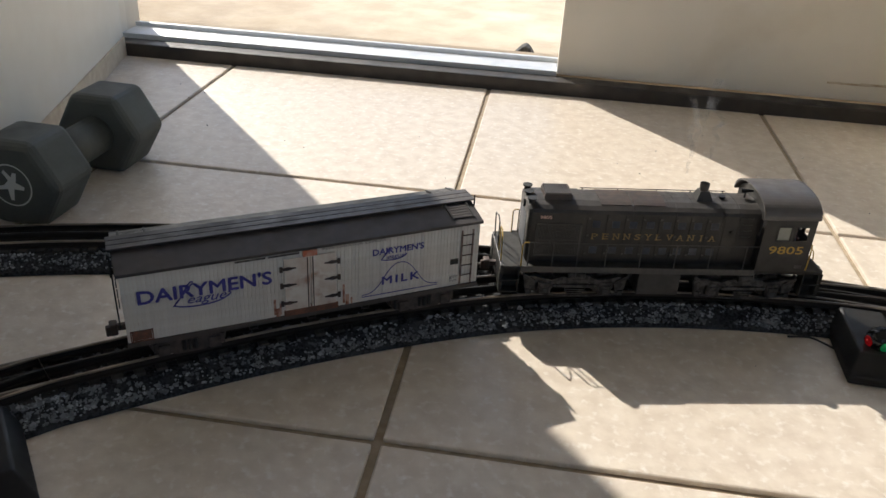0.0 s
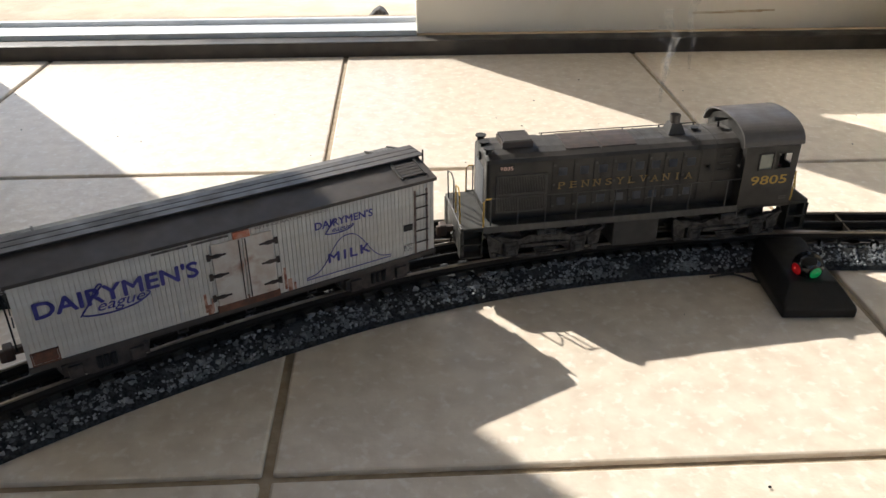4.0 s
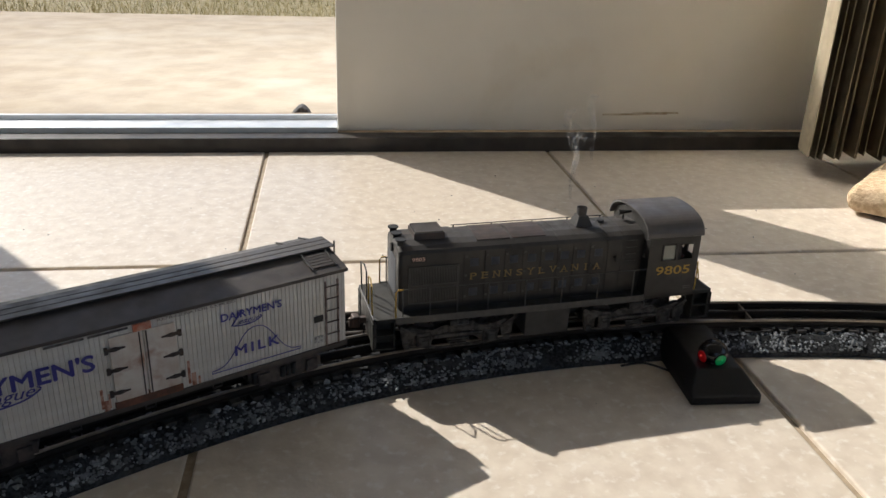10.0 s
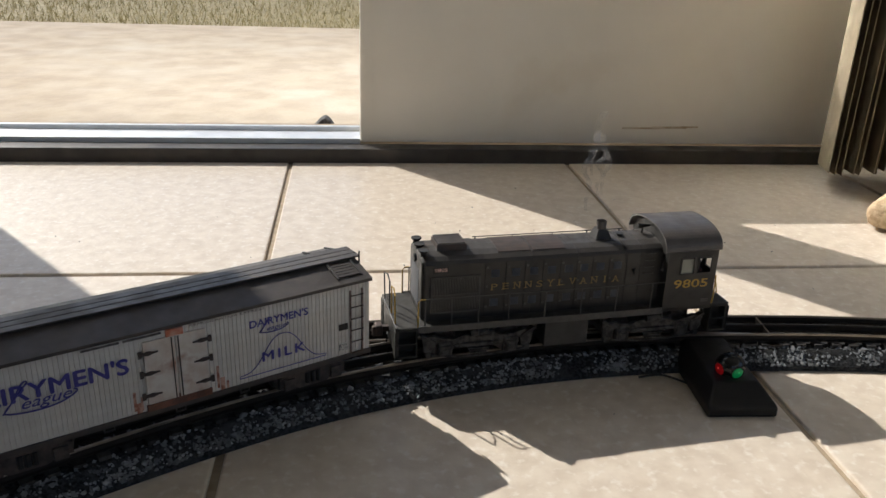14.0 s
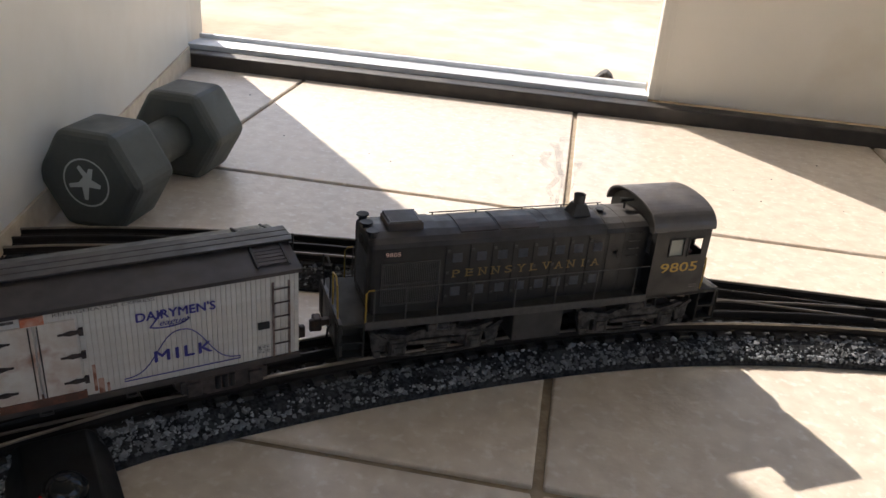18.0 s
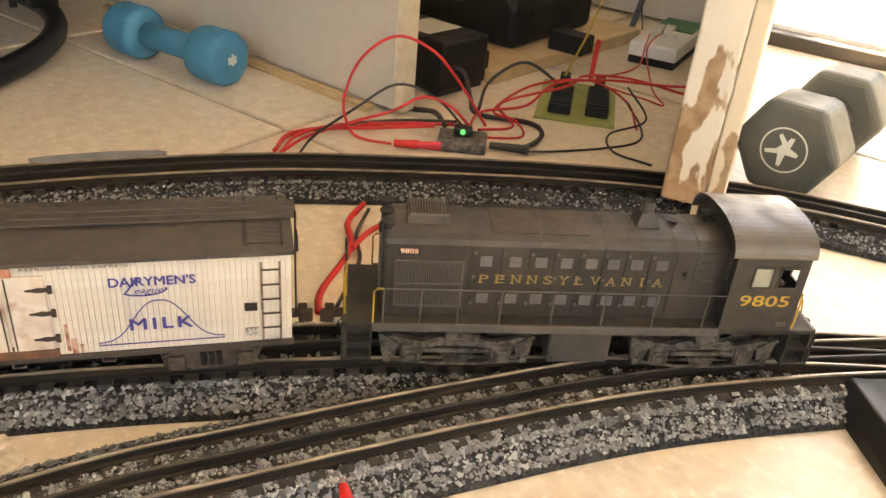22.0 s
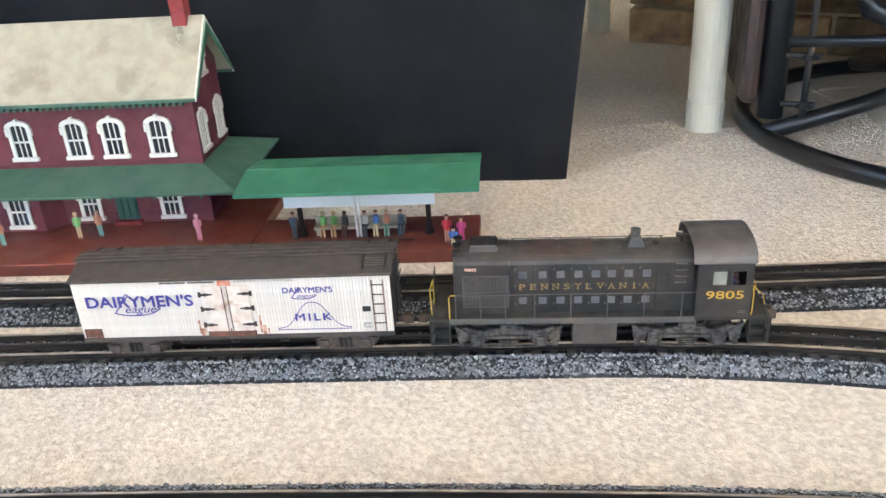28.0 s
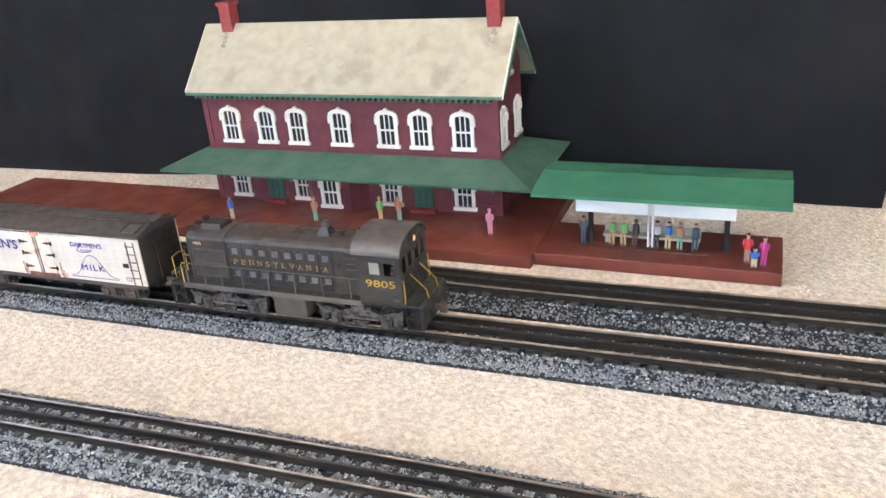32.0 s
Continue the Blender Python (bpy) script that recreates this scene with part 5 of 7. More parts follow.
# brick hearth set across the corner behind the chair
HE = Matrix.Translation((-2.01, -1.28, 0)) @ Matrix.Rotation(math.atan2(0.8, 0.6), 4, "Z")
he = thing("brick_hearth", "low tan and brown brick hearth behind the chair", "hearth", m=HE, kind="structure")
b = B()
box(b, -0.145, 0.920, 0.010, 0.860, 0.001, 0.405)
part("core", b, GROUT, he)
bricks = {}
def brick(x0, x1, y0, y1, row):
    key = (round(x1 - x0, 3), round(y1 - y0, 3))
    if key not in bricks:
        bk = B()
        box(bk, 0, x1 - x0, 0, y1 - y0, 0, 0.072, 0.004)
        ob = part("brick", bk, BRICKM, he)
        bricks[key] = ob.data
    else:
        ob = new("brick", bricks[key])
        ob.parent = he
    ob.location = (x0, y0 + random.uniform(-0.003, 0.003), 0.004 + row * 0.080)
for row in range(5):
    x = -0.150 - (row % 2) * 0.105
    while x < 0.92:
        x0, x1 = max(x, -0.150), min(x + 0.200, 0.925)
        if x1 - x0 > 0.03:
            brick(x0, x1, -0.006, 0.022, row)
        x += 0.210
    for k in range(4):
        brick(-0.158, -0.137, 0.030 + k * 0.210, 0.230 + k * 0.210, row)
# flat grey shims under the outer track
for i, (x, y, rz, sx, sy) in enumerate(SHIMS):
    b = B()
    pts = [(sx * math.cos(a) * (1 + 0.12 * math.sin(3 * a + i)), sy * math.sin(a) * (1 + 0.1 * math.cos(2 * a))) for a in np.linspace(0, 2 * math.pi, 15)[:-1]]
    prism(b, pts, 0.0005, 0.0040, "z", Matrix.Translation((x, y, 0.0)) @ pose(0, 0, 0, 0, 0, rz))
    solid("felt_shim", b, GREYINKB, "torn flat blue-grey felt patch under the track", "felt patch")

# ---------------------------------------------------------------- station, in its own frame: u along the track, v away from it
ST = Matrix.Translation((STN[0], STN[1], 0.0)) @ Matrix.Rotation(radians(STN[2]), 4, "Z")
# local x runs along the platform, local y away from the track
st = thing("station_building", "maroon two-storey model railway station with green awning", "model station", "", ST)
UL, UR = ST_U        # ends of the building
V0, V1 = ST_V        # front and back walls
ZP, ZE, ZR = ST_Z    # platform top, eaves, ridge
ZA = ST_ZA           # awning edge height
vm = (V0 + V1) / 2


def window(parent, u, z, w, h, face="front", v=None, arched=True):
    """A white-framed sash window with an arched head; it hangs on the front or the end wall."""
    m = Matrix.Translation((u, V0 if v is None else v, z)) if face == "front" else Matrix.Translation((u, v, z)) @ pose(0, 0, 0, 0, 0, 90)
    b = B()
    t = 0.0045
    box(b, -w / 2 - t, -w / 2, -0.0025, 0.0005, -h / 2, h / 2, 0.0004, m)
    box(b, w / 2, w / 2 + t, -0.0025, 0.0005, -h / 2, h / 2, 0.0004, m)
    box(b, -w / 2 - t - 0.002, w / 2 + t + 0.002, -0.0040, 0.0005, -h / 2 - 0.0045, -h / 2, 0.0004, m)
    n = 8
    outer = [((w / 2 + t + 0.0015) * math.cos(a), h / 2 - 0.001 + 0.0085 * math.sin(a)) for a in np.linspace(0, math.pi, n)]
    inner = [(w / 2 * math.cos(a), h / 2 - 0.001 + 0.0030 * math.sin(a)) for a in np.linspace(math.pi, 0, n)]
    prism(b, outer + inner, -0.0032, 0.0005, "y", m)
    box(b, -0.0018, 0.0018, -0.0042, 0.0004, h / 2 + 0.0045, h / 2 + 0.0095, 0.0003, m)
    for e in (-1, 1):
        box(b, e * (w / 2 + t) - 0.0020, e * (w / 2 + t) + 0.0020, -0.0036, 0.0004, h / 2 - 0.011, h / 2 - 0.002, 0.0004, m)
    win = part("window", b, TRIMW, parent, "white arched window frame")
    b = B()
    box(b, -w / 2, w / 2, -0.0002, 0.0010, -h / 2, h / 2 + 0.002, 0, m)
    part("pane", b, DARKGLASS, win)
    b = B()
    for x in (-w / 6, w / 6):
        box(b, x - 0.0006, x + 0.0006, -0.0014, 0.0004, -h / 2, h / 2 + 0.001, 0, m)
    box(b, -w / 2, w / 2, -0.0018, 0.0004, -0.0010, 0.0010, 0, m)
    part("glazing_bar", b, TRIMW, win)
    return win


b = B()
box(b, UL, UR, V0, V1, ZP, ZE)
wl = part("wall_block", b, MAROON, st)
b = B()
prism(b, [(V0, ZE), (V1, ZE), (vm, ZR - 0.006)], UL, UR)
part("gable", b, MAROON, wl)
for z in (ZA + 0.0175, ZP + 0.0105):
    b = B()
    box(b, UL - 0.001, UR + 0.001, V0 - 0.0012, V1 + 0.0012, z, z + 0.0022)
    part("string_course", b, MAROON, wl)
for x in (UL + 0.002, UR - 0.002):
    b = B()
    box(b, x - 0.004, x + 0.004, V0 - 0.0014, V0 + 0.004, ZP, ZE)
    part("pilaster", b, MAROON, wl)
# roof
ov = 0.020
sl = (ZR - ZE) / (vm - V0)
for s in (-1, 1):
    b = B()
    ve = V0 - ov if s < 0 else V1 + ov
    zed = ZE - sl * ov
    prism(b, [(ve, zed), (vm, ZR), (vm, ZR + 0.0035), (ve - 0.0005 * s, zed + 0.0035)], UL - 0.010, UR + 0.0135)
    rf = part("roof", b, ROOFC, st, "cream roof sheet with sooty streaks")
    b = B()
    box(b, UL - 0.010, UR + 0.0135, ve - 0.0016, ve + 0.0016, zed - 0.0030, zed + 0.0005)
    part("fascia", b, GREENDARK, rf)
    for e in (UL - 0.0110, UR + 0.0135):
        b = B()
        prism(b, [(ve, zed - 0.003), (vm, ZR - 0.003), (vm, ZR + 0.003), (ve, zed + 0.003)], e, e + 0.0014)
        part("barge_board", b, TRIMW, rf)
        b = B()
        prism(b, [(ve + (0.006 if s < 0 else -0.006), zed + 0.001), (vm, ZR - 0.014), (vm, ZR - 0.004), (ve, zed + 0.001)], e + 0.0016, e + 0.0024)
        part("gable_trim", b, GREENP, rf)
for k in range(54):
    u = UL + 0.004 + k * (UR - UL - 0.008) / 53
    b = B()
    box(b, u - 0.0016, u + 0.0016, V0 - ov + 0.0005, V0, ZE - sl * ov - 0.0075, ZE - sl * ov - 0.0032)
    part("bracket", b, GREENDARK, wl)
for u in ST_CHIM:
    b = B()
    box(b, u - 0.0085, u + 0.0085, vm - 0.0095, vm + 0.0095, ZR - 0.012, ZR + 0.032, 0.0006)
    box(b, u - 0.0105, u + 0.0105, vm - 0.0115, vm + 0.0115, ZR + 0.027, ZR + 0.032, 0.0006)
    part("chimney", b, CHIM, st, "red brick chimney")
    rs = random.Random(int(-u * 1000))
    for k in range(5):
        b = B()
        f0, wd = 0.06 + 0.07 * k + rs.uniform(-0.02, 0.02), 0.0075 - 0.0010 * k
        pts = []
        for a in np.linspace(0, 2 * math.pi, 13)[:-1]:
            f = f0 + 0.055 * math.sin(a) * rs.uniform(0.7, 1.3)
            v = vm - f * (vm - V0 + ov)
            pts.append(b.verts.new((u + rs.uniform(-0.002, 0.002) + wd * math.cos(a) * rs.uniform(0.7, 1.2), v, ZR + 0.0037 - (vm - v) * sl + 0.00005 * k)))
        b.faces.new(pts)
        part("soot_patch", b, SOOTROOF, st, "grey soot below the chimney")
for u in ST_WIN:
    window(st, u, ST_WZ, 0.0190, 0.0370)
for v in (V0 + 0.020, V1 - 0.022):
    window(st, UR, ST_WZ, 0.0150, 0.0370, "end", v)
window(st, UR, ZE + 0.006, 0.0120, 0.0260, "end", vm)
for u in ST_LWIN:
    window(st, u, ST_LWZ, 0.0180, 0.0330)
# projecting bay in the middle of the ground floor
b = B()
prism(b, [(ST_BAY[0] - 0.018, V0), (ST_BAY[0], V0 - 0.020), (ST_BAY[1], V0 - 0.020), (ST_BAY[1] + 0.018, V0)], ZP, ZA - 0.002, "z")
part("bay", b, MAROON, st)
window(st, (ST_BAY[0] + ST_BAY[1]) / 2, ST_LWZ, 0.0190, 0.0340, "front", V0 - 0.020)
for u in ST_DOOR:
    b = B()
    box(b, u - 0.0130, u + 0.0130, V0 - 0.0016, V0 + 0.001, ZP + 0.004, ZP + 0.042, 0.0004)
    for k in range(3):
        box(b, u - 0.0105 + k * 0.0080, u - 0.0050 + k * 0.0080, V0 - 0.0026, V0, ZP + 0.006, ZP + 0.038, 0.0003)
    part("door", b, GREENDOOR, st, "green panelled door")
    b = B()
    box(b, u - 0.0170, u + 0.0170, V0 - 0.010, V0, ZP, ZP + 0.0045, 0.0004)
    part("doorstep", b, CHIM, st)
# awning round the building
aw = ST_AW
b = B()
x0, x1 = UL - aw[0], UR + aw[1]
v0, v1 = V0 - aw[2], V1 + aw[3]
zi, zo = ZA + 0.0145, ZA
o = [(x0, v0, zo), (x1, v0, zo), (x1, v1, zo), (x0, v1, zo)]
i = [(UL, V0, zi), (UR, V0, zi), (UR, V1, zi), (UL, V1, zi)]
for dz in (0.0,):
    to, ti = [b.verts.new(p) for p in o], [b.verts.new(p) for p in i]
    bo, bi = [b.verts.new((p[0], p[1], p[2] - 0.0030)) for p in o], [b.verts.new((p[0], p[1], p[2] - 0.0030)) for p in i]
    for k in range(4):
        n = (k + 1) % 4
        b.faces.new((to[k], to[n], ti[n], ti[k]))
        b.faces.new((bo[n], bo[k], bi[k], bi[n]))
        b.faces.new((to[n], to[k], bo[k], bo[n]))
bmesh.ops.recalc_face_normals(b, faces=b.faces)
part("awning", b, GREENDARK, st, "dull green awning roof")
for u in (UL + 0.012, UL + 0.062, UL + 0.118, UR - 0.122, UR - 0.066, UR - 0.010):
    b = B()
    prism(b, [(V0, ZA - 0.030), (V0, ZA - 0.004), (V0 - 0.022, ZA - 0.002), (V0 - 0.022, ZA - 0.005), (V0 - 0.006, ZA - 0.016)], u - 0.0016, u + 0.0016)
    part("awning_bracket", b, GREENDARK, st)

# platform
pf = thing("station_platform", "red-brown painted model station platform", "model platform", "", ST)
for (u0, u1, va, vb) in ST_PLAT:
    b = B()
    box(b, u0, u1, va, vb, 0.0016, ZP, 0.0012)
    part("deck", b, DECK, pf)
# small shelter canopy
cn = thing("platform_canopy", "bright green platform canopy on black posts", "model canopy", "", ST)
C0, C1, CV0, CV1, CZ0, CZ1 = ST_CAN
b = B()
prism(b, [(CV0, CZ0), (CV0, CZ0 - 0.004), (CV1, CZ1 - 0.004), (CV1, CZ1)], C0, C1)
prism(b, [(CV1 + 0.0005, CZ1), (CV1 + 0.0005, CZ1 - 0.004), (2 * CV1 - CV0, CZ0 - 0.004), (2 * CV1 - CV0, CZ0)], C0, C1)
part("roof", b, GREENP, cn)
b = B()
box(b, C0 + (C1 - C0) * 0.14, C0 + (C1 - C0) * 0.80, 0.0440, 0.0460, CZ0 - 0.0385, CZ0 - 0.0235)
part("sign_board", b, WHITECARD, cn, "blank pale board under the canopy")
for u in (C0 + (C1 - C0) * 0.203, C0 + (C1 - C0) * 0.768):
    b = B()
    zb = ZP
    rod(b, (u, 0.0475, zb), (u, 0.0475, zb + 0.016), 0.0062, 10, 0.0030)
    rod(b, (u, 0.0475, zb + 0.016), (u, 0.0475, CZ1 - 0.005), 0.0030, 10)
    part("post", b, BLACK, cn)
zb = ZP
bn = thing("platform_bench", "long pale bench on the model platform", "model bench", "", ST)
b = B()
bu0, bu1, bv = C0 + (C1 - C0) * 0.26, C0 + (C1 - C0) * 0.665, 0.052
box(b, bu0, bu1, bv - 0.010, bv + 0.002, zb + 0.0080, zb + 0.0110, 0.0005)
part("seat", b, BENCH, bn)
b = B()
box(b, bu0, bu1, bv + 0.0022, bv + 0.0042, zb + 0.0080, zb + 0.0190, 0.0005)
part("backrest", b, BENCH, bn)
for u in (bu0 + 0.004, (bu0 + bu1) / 2, bu1 - 0.004):
    b = B()
    box(b, u - 0.002, u + 0.002, bv - 0.008, bv + 0.001, zb, zb + 0.0080)
    part("leg", b, BENCH, bn)
b = B()
box(b, bu0 - 0.010, bu1 + 0.010, bv - 0.0240, bv - 0.0225, zb, zb + 0.0012)
solid("kerb_strip", b, RUSTDARK, "thin dark strip on the platform", "strip").matrix_basis = ST
b = B()
for dx in (-0.0022, 0.0022):
    rod(b, ((bu0 + bu1) / 2 + dx, bv - 0.0120, zb), ((bu0 + bu1) / 2 + dx, bv - 0.0120, CZ0 - 0.006), 0.0013, 8)
solid("downpipe", b, ALU, "pale double pipe in front of the bench", "pipe").matrix_basis = ST


def figure(u, v, col, legs, seated=False, h=0.034, rz=0.0):
    """A plain toy figure: one mesh, blunt body and head."""
    b = B()
    if seated:
        rod(b, (0, 0, 0.010), (0, 0, 0.022), 0.0042, 8, 0.0034)
        ball(b, (0, 0, 0.0258), 0.0027, 8, 6)
        for e in (-1, 1):
            rod(b, (e * 0.0017, 0, 0.0112), (e * 0.0018, -0.0085, 0.0112), 0.0017, 6)
            rod(b, (e * 0.0018, -0.0085, 0.0112), (e * 0.0018, -0.0090, 0.0), 0.0014, 6)
    else:
        for e in (-1, 1):
            rod(b, (e * 0.0016, 0, 0), (e * 0.0013, 0, h * 0.48), 0.0013, 6, 0.0019)
        rod(b, (0, 0, h * 0.42), (0, 0, h * 0.66), 0.0031, 8, 0.0034)
        rod(b, (0, 0, h * 0.66), (0, 0, h * 0.83), 0.0034, 8, 0.0016)
        ball(b, (0, 0, h * 0.91), 0.0024, 8, 6)
        for e in (-1, 1):
            rod(b, (e * 0.0034, 0, h * 0.77), (e * 0.0044, 0.0004, h * 0.60), 0.0011, 6)
            rod(b, (e * 0.0044, 0.0004, h * 0.60), (e * 0.0026, -0.0030, h * 0.54), 0.0009, 6)
    ob = solid("toy_figure", b, col, legs, "toy figure", "figures on the platform")
    ob.matrix_basis = ST @ Matrix.Translation((u, v, zb)) @ pose(0, 0, 0, 0, 0, rz)
    return ob


def fig_paint(name, hair, face, coat, below):
    """Hand-painted bands: shoes and legs, coat, face, hair, by height on the figure; seated ones sit lower."""
    m = bpy.data.materials.new(name)
    m.use_nodes = True
    nt = m.node_tree
    bs = nt.nodes["Principled BSDF"]
    bs.inputs["Roughness"].default_value = 0.5
    tc = nt.nodes.new("ShaderNodeTexCoord")
    sx = nt.nodes.new("ShaderNodeSeparateXYZ")
    nt.links.new(tc.outputs["Generated"], sx.inputs["Vector"])
    cr = nt.nodes.new("ShaderNodeValToRGB")
    cr.color_ramp.interpolation = "CONSTANT"
    cr.color_ramp.elements[0].color = (*[v * 0.4 for v in below], 1)
    cr.color_ramp.elements[1].position, cr.color_ramp.elements[1].color = 0.06, (*below, 1)
    for at, col in ((0.46, coat), (0.81, face), (0.93, hair)):
        e = cr.color_ramp.elements.new(at)
        e.color = (*col, 1)
    nt.links.new(sx.outputs["Z"], cr.inputs["Fac"])
    nt.links.new(cr.outputs["Color"], bs.inputs["Base Color"])
    return m


FACE, DARKHAIR = (0.46, 0.27, 0.20), (0.05, 0.03, 0.025)
F_PINK = fig_paint("pink_paint", (0.55, 0.30, 0.34), (0.50, 0.30, 0.30), (0.55, 0.24, 0.33), (0.55, 0.26, 0.34))
F_RED = fig_paint("red_paint", DARKHAIR, FACE, (0.50, 0.03, 0.05), (0.40, 0.22, 0.16))
F_MAG = fig_paint("magenta_paint", DARKHAIR, FACE, (0.36, 0.04, 0.18), (0.34, 0.04, 0.18))
F_BLUE = fig_paint("blue_figure", DARKHAIR, FACE, (0.04, 0.14, 0.42), (0.50, 0.44, 0.26))
F_GREEN = fig_paint("green_figure", (0.42, 0.32, 0.12), FACE, (0.16, 0.42, 0.14), (0.45, 0.30, 0.18))
F_GREY = fig_paint("grey_figure", DARKHAIR, FACE, (0.07, 0.11, 0.14), (0.05, 0.08, 0.10))
F_WHITE = fig_paint("pale_figure", DARKHAIR, FACE, (0.50, 0.52, 0.55), (0.06, 0.08, 0.10))
F_TAN = fig_paint("tan_figure", (0.38, 0.24, 0.13), FACE, (0.46, 0.20, 0.12), (0.16, 0.34, 0.27))
F_DARK = fig_paint("dark_figure", DARKHAIR, (0.10, 0.05, 0.04), (0.03, 0.03, 0.035), (0.10, 0.05, 0.05))
for u, v, p, l in ((*ST_FIG[0], F_BLUE, "toy figure in blue beside the wall"), (*ST_FIG[1], F_TAN, "toy figure in orange and green"), (*ST_FIG[2], F_GREEN, "toy figure in green"),
                   (*ST_FIG[3], F_TAN, "toy figure in orange"), (*ST_FIG[4], F_PINK, "toy figure in a pink dress"), (*ST_FIG[5], F_GREY, "toy figure in a dark suit"),
                   (*ST_FIG[6], F_RED, "toy figure in red and black"), (*ST_FIG[7], F_MAG, "toy figure in a magenta dress")):
    figure(u, v, p, l)
figure(ST_FIG[7][0] - 0.0085, ST_FIG[7][1] - 0.004, F_BLUE, "small toy figure in blue", h=0.022)
for k, (p, l) in enumerate(((F_GREEN, "seated toy figure in green and yellow"), (F_GREEN, "seated toy figure in green"), (F_DARK, "seated toy figure in black"), (F_WHITE, "seated toy figure in white"), (F_BLUE, "seated toy figure in blue"), (F_TAN, "seated toy figure in brown"), (F_GREY, "seated toy figure in grey"))):
    f = (0.10, 0.22, 0.34, 0.56, 0.68, 0.80, 0.95)[k]
    figure(bu0 + (bu1 - bu0) * f, bv - 0.004, p, l, seated=True)
# black backdrop board behind the station, slightly curled at its free end
b = B()
pts = smooth_line([(BOARD[k][0], BOARD[k][1], 0) for k in range(len(BOARD))], 10)
rings = []
for i, p in enumerate(pts):
    d = (pts[min(i + 1, len(pts) - 1)] - pts[max(i - 1, 0)]).normalized()
    q = Vector((-d.y, d.x, 0)) * 0.0030
    f = max(0.0, (i - len(pts) * 0.6) / (len(pts) * 0.4))
    lean = d * 0.060 * f
    rings.append([b.verts.new(p - q + Vector((0, 0, 0.0016))), b.verts.new(p - q + lean + Vector((0, 0, 0.62))), b.verts.new(p + q + lean + Vector((0, 0, 0.62))), b.verts.new(p + q + Vector((0, 0, 0.0016)))])
for a, c in zip(rings, rings[1:]):
    for k in range(4):
        b.faces.new((a[k], a[(k + 1) % 4], c[(k + 1) % 4], c[k]))
b.faces.new(rings[0][::-1])
b.faces.new(rings[-1])
bmesh.ops.recalc_face_normals(b, faces=b.faces)
solid("backdrop_board", b, BOARDBLACK, "tall black backdrop board standing behind the model station", "backdrop board", smooth=False)

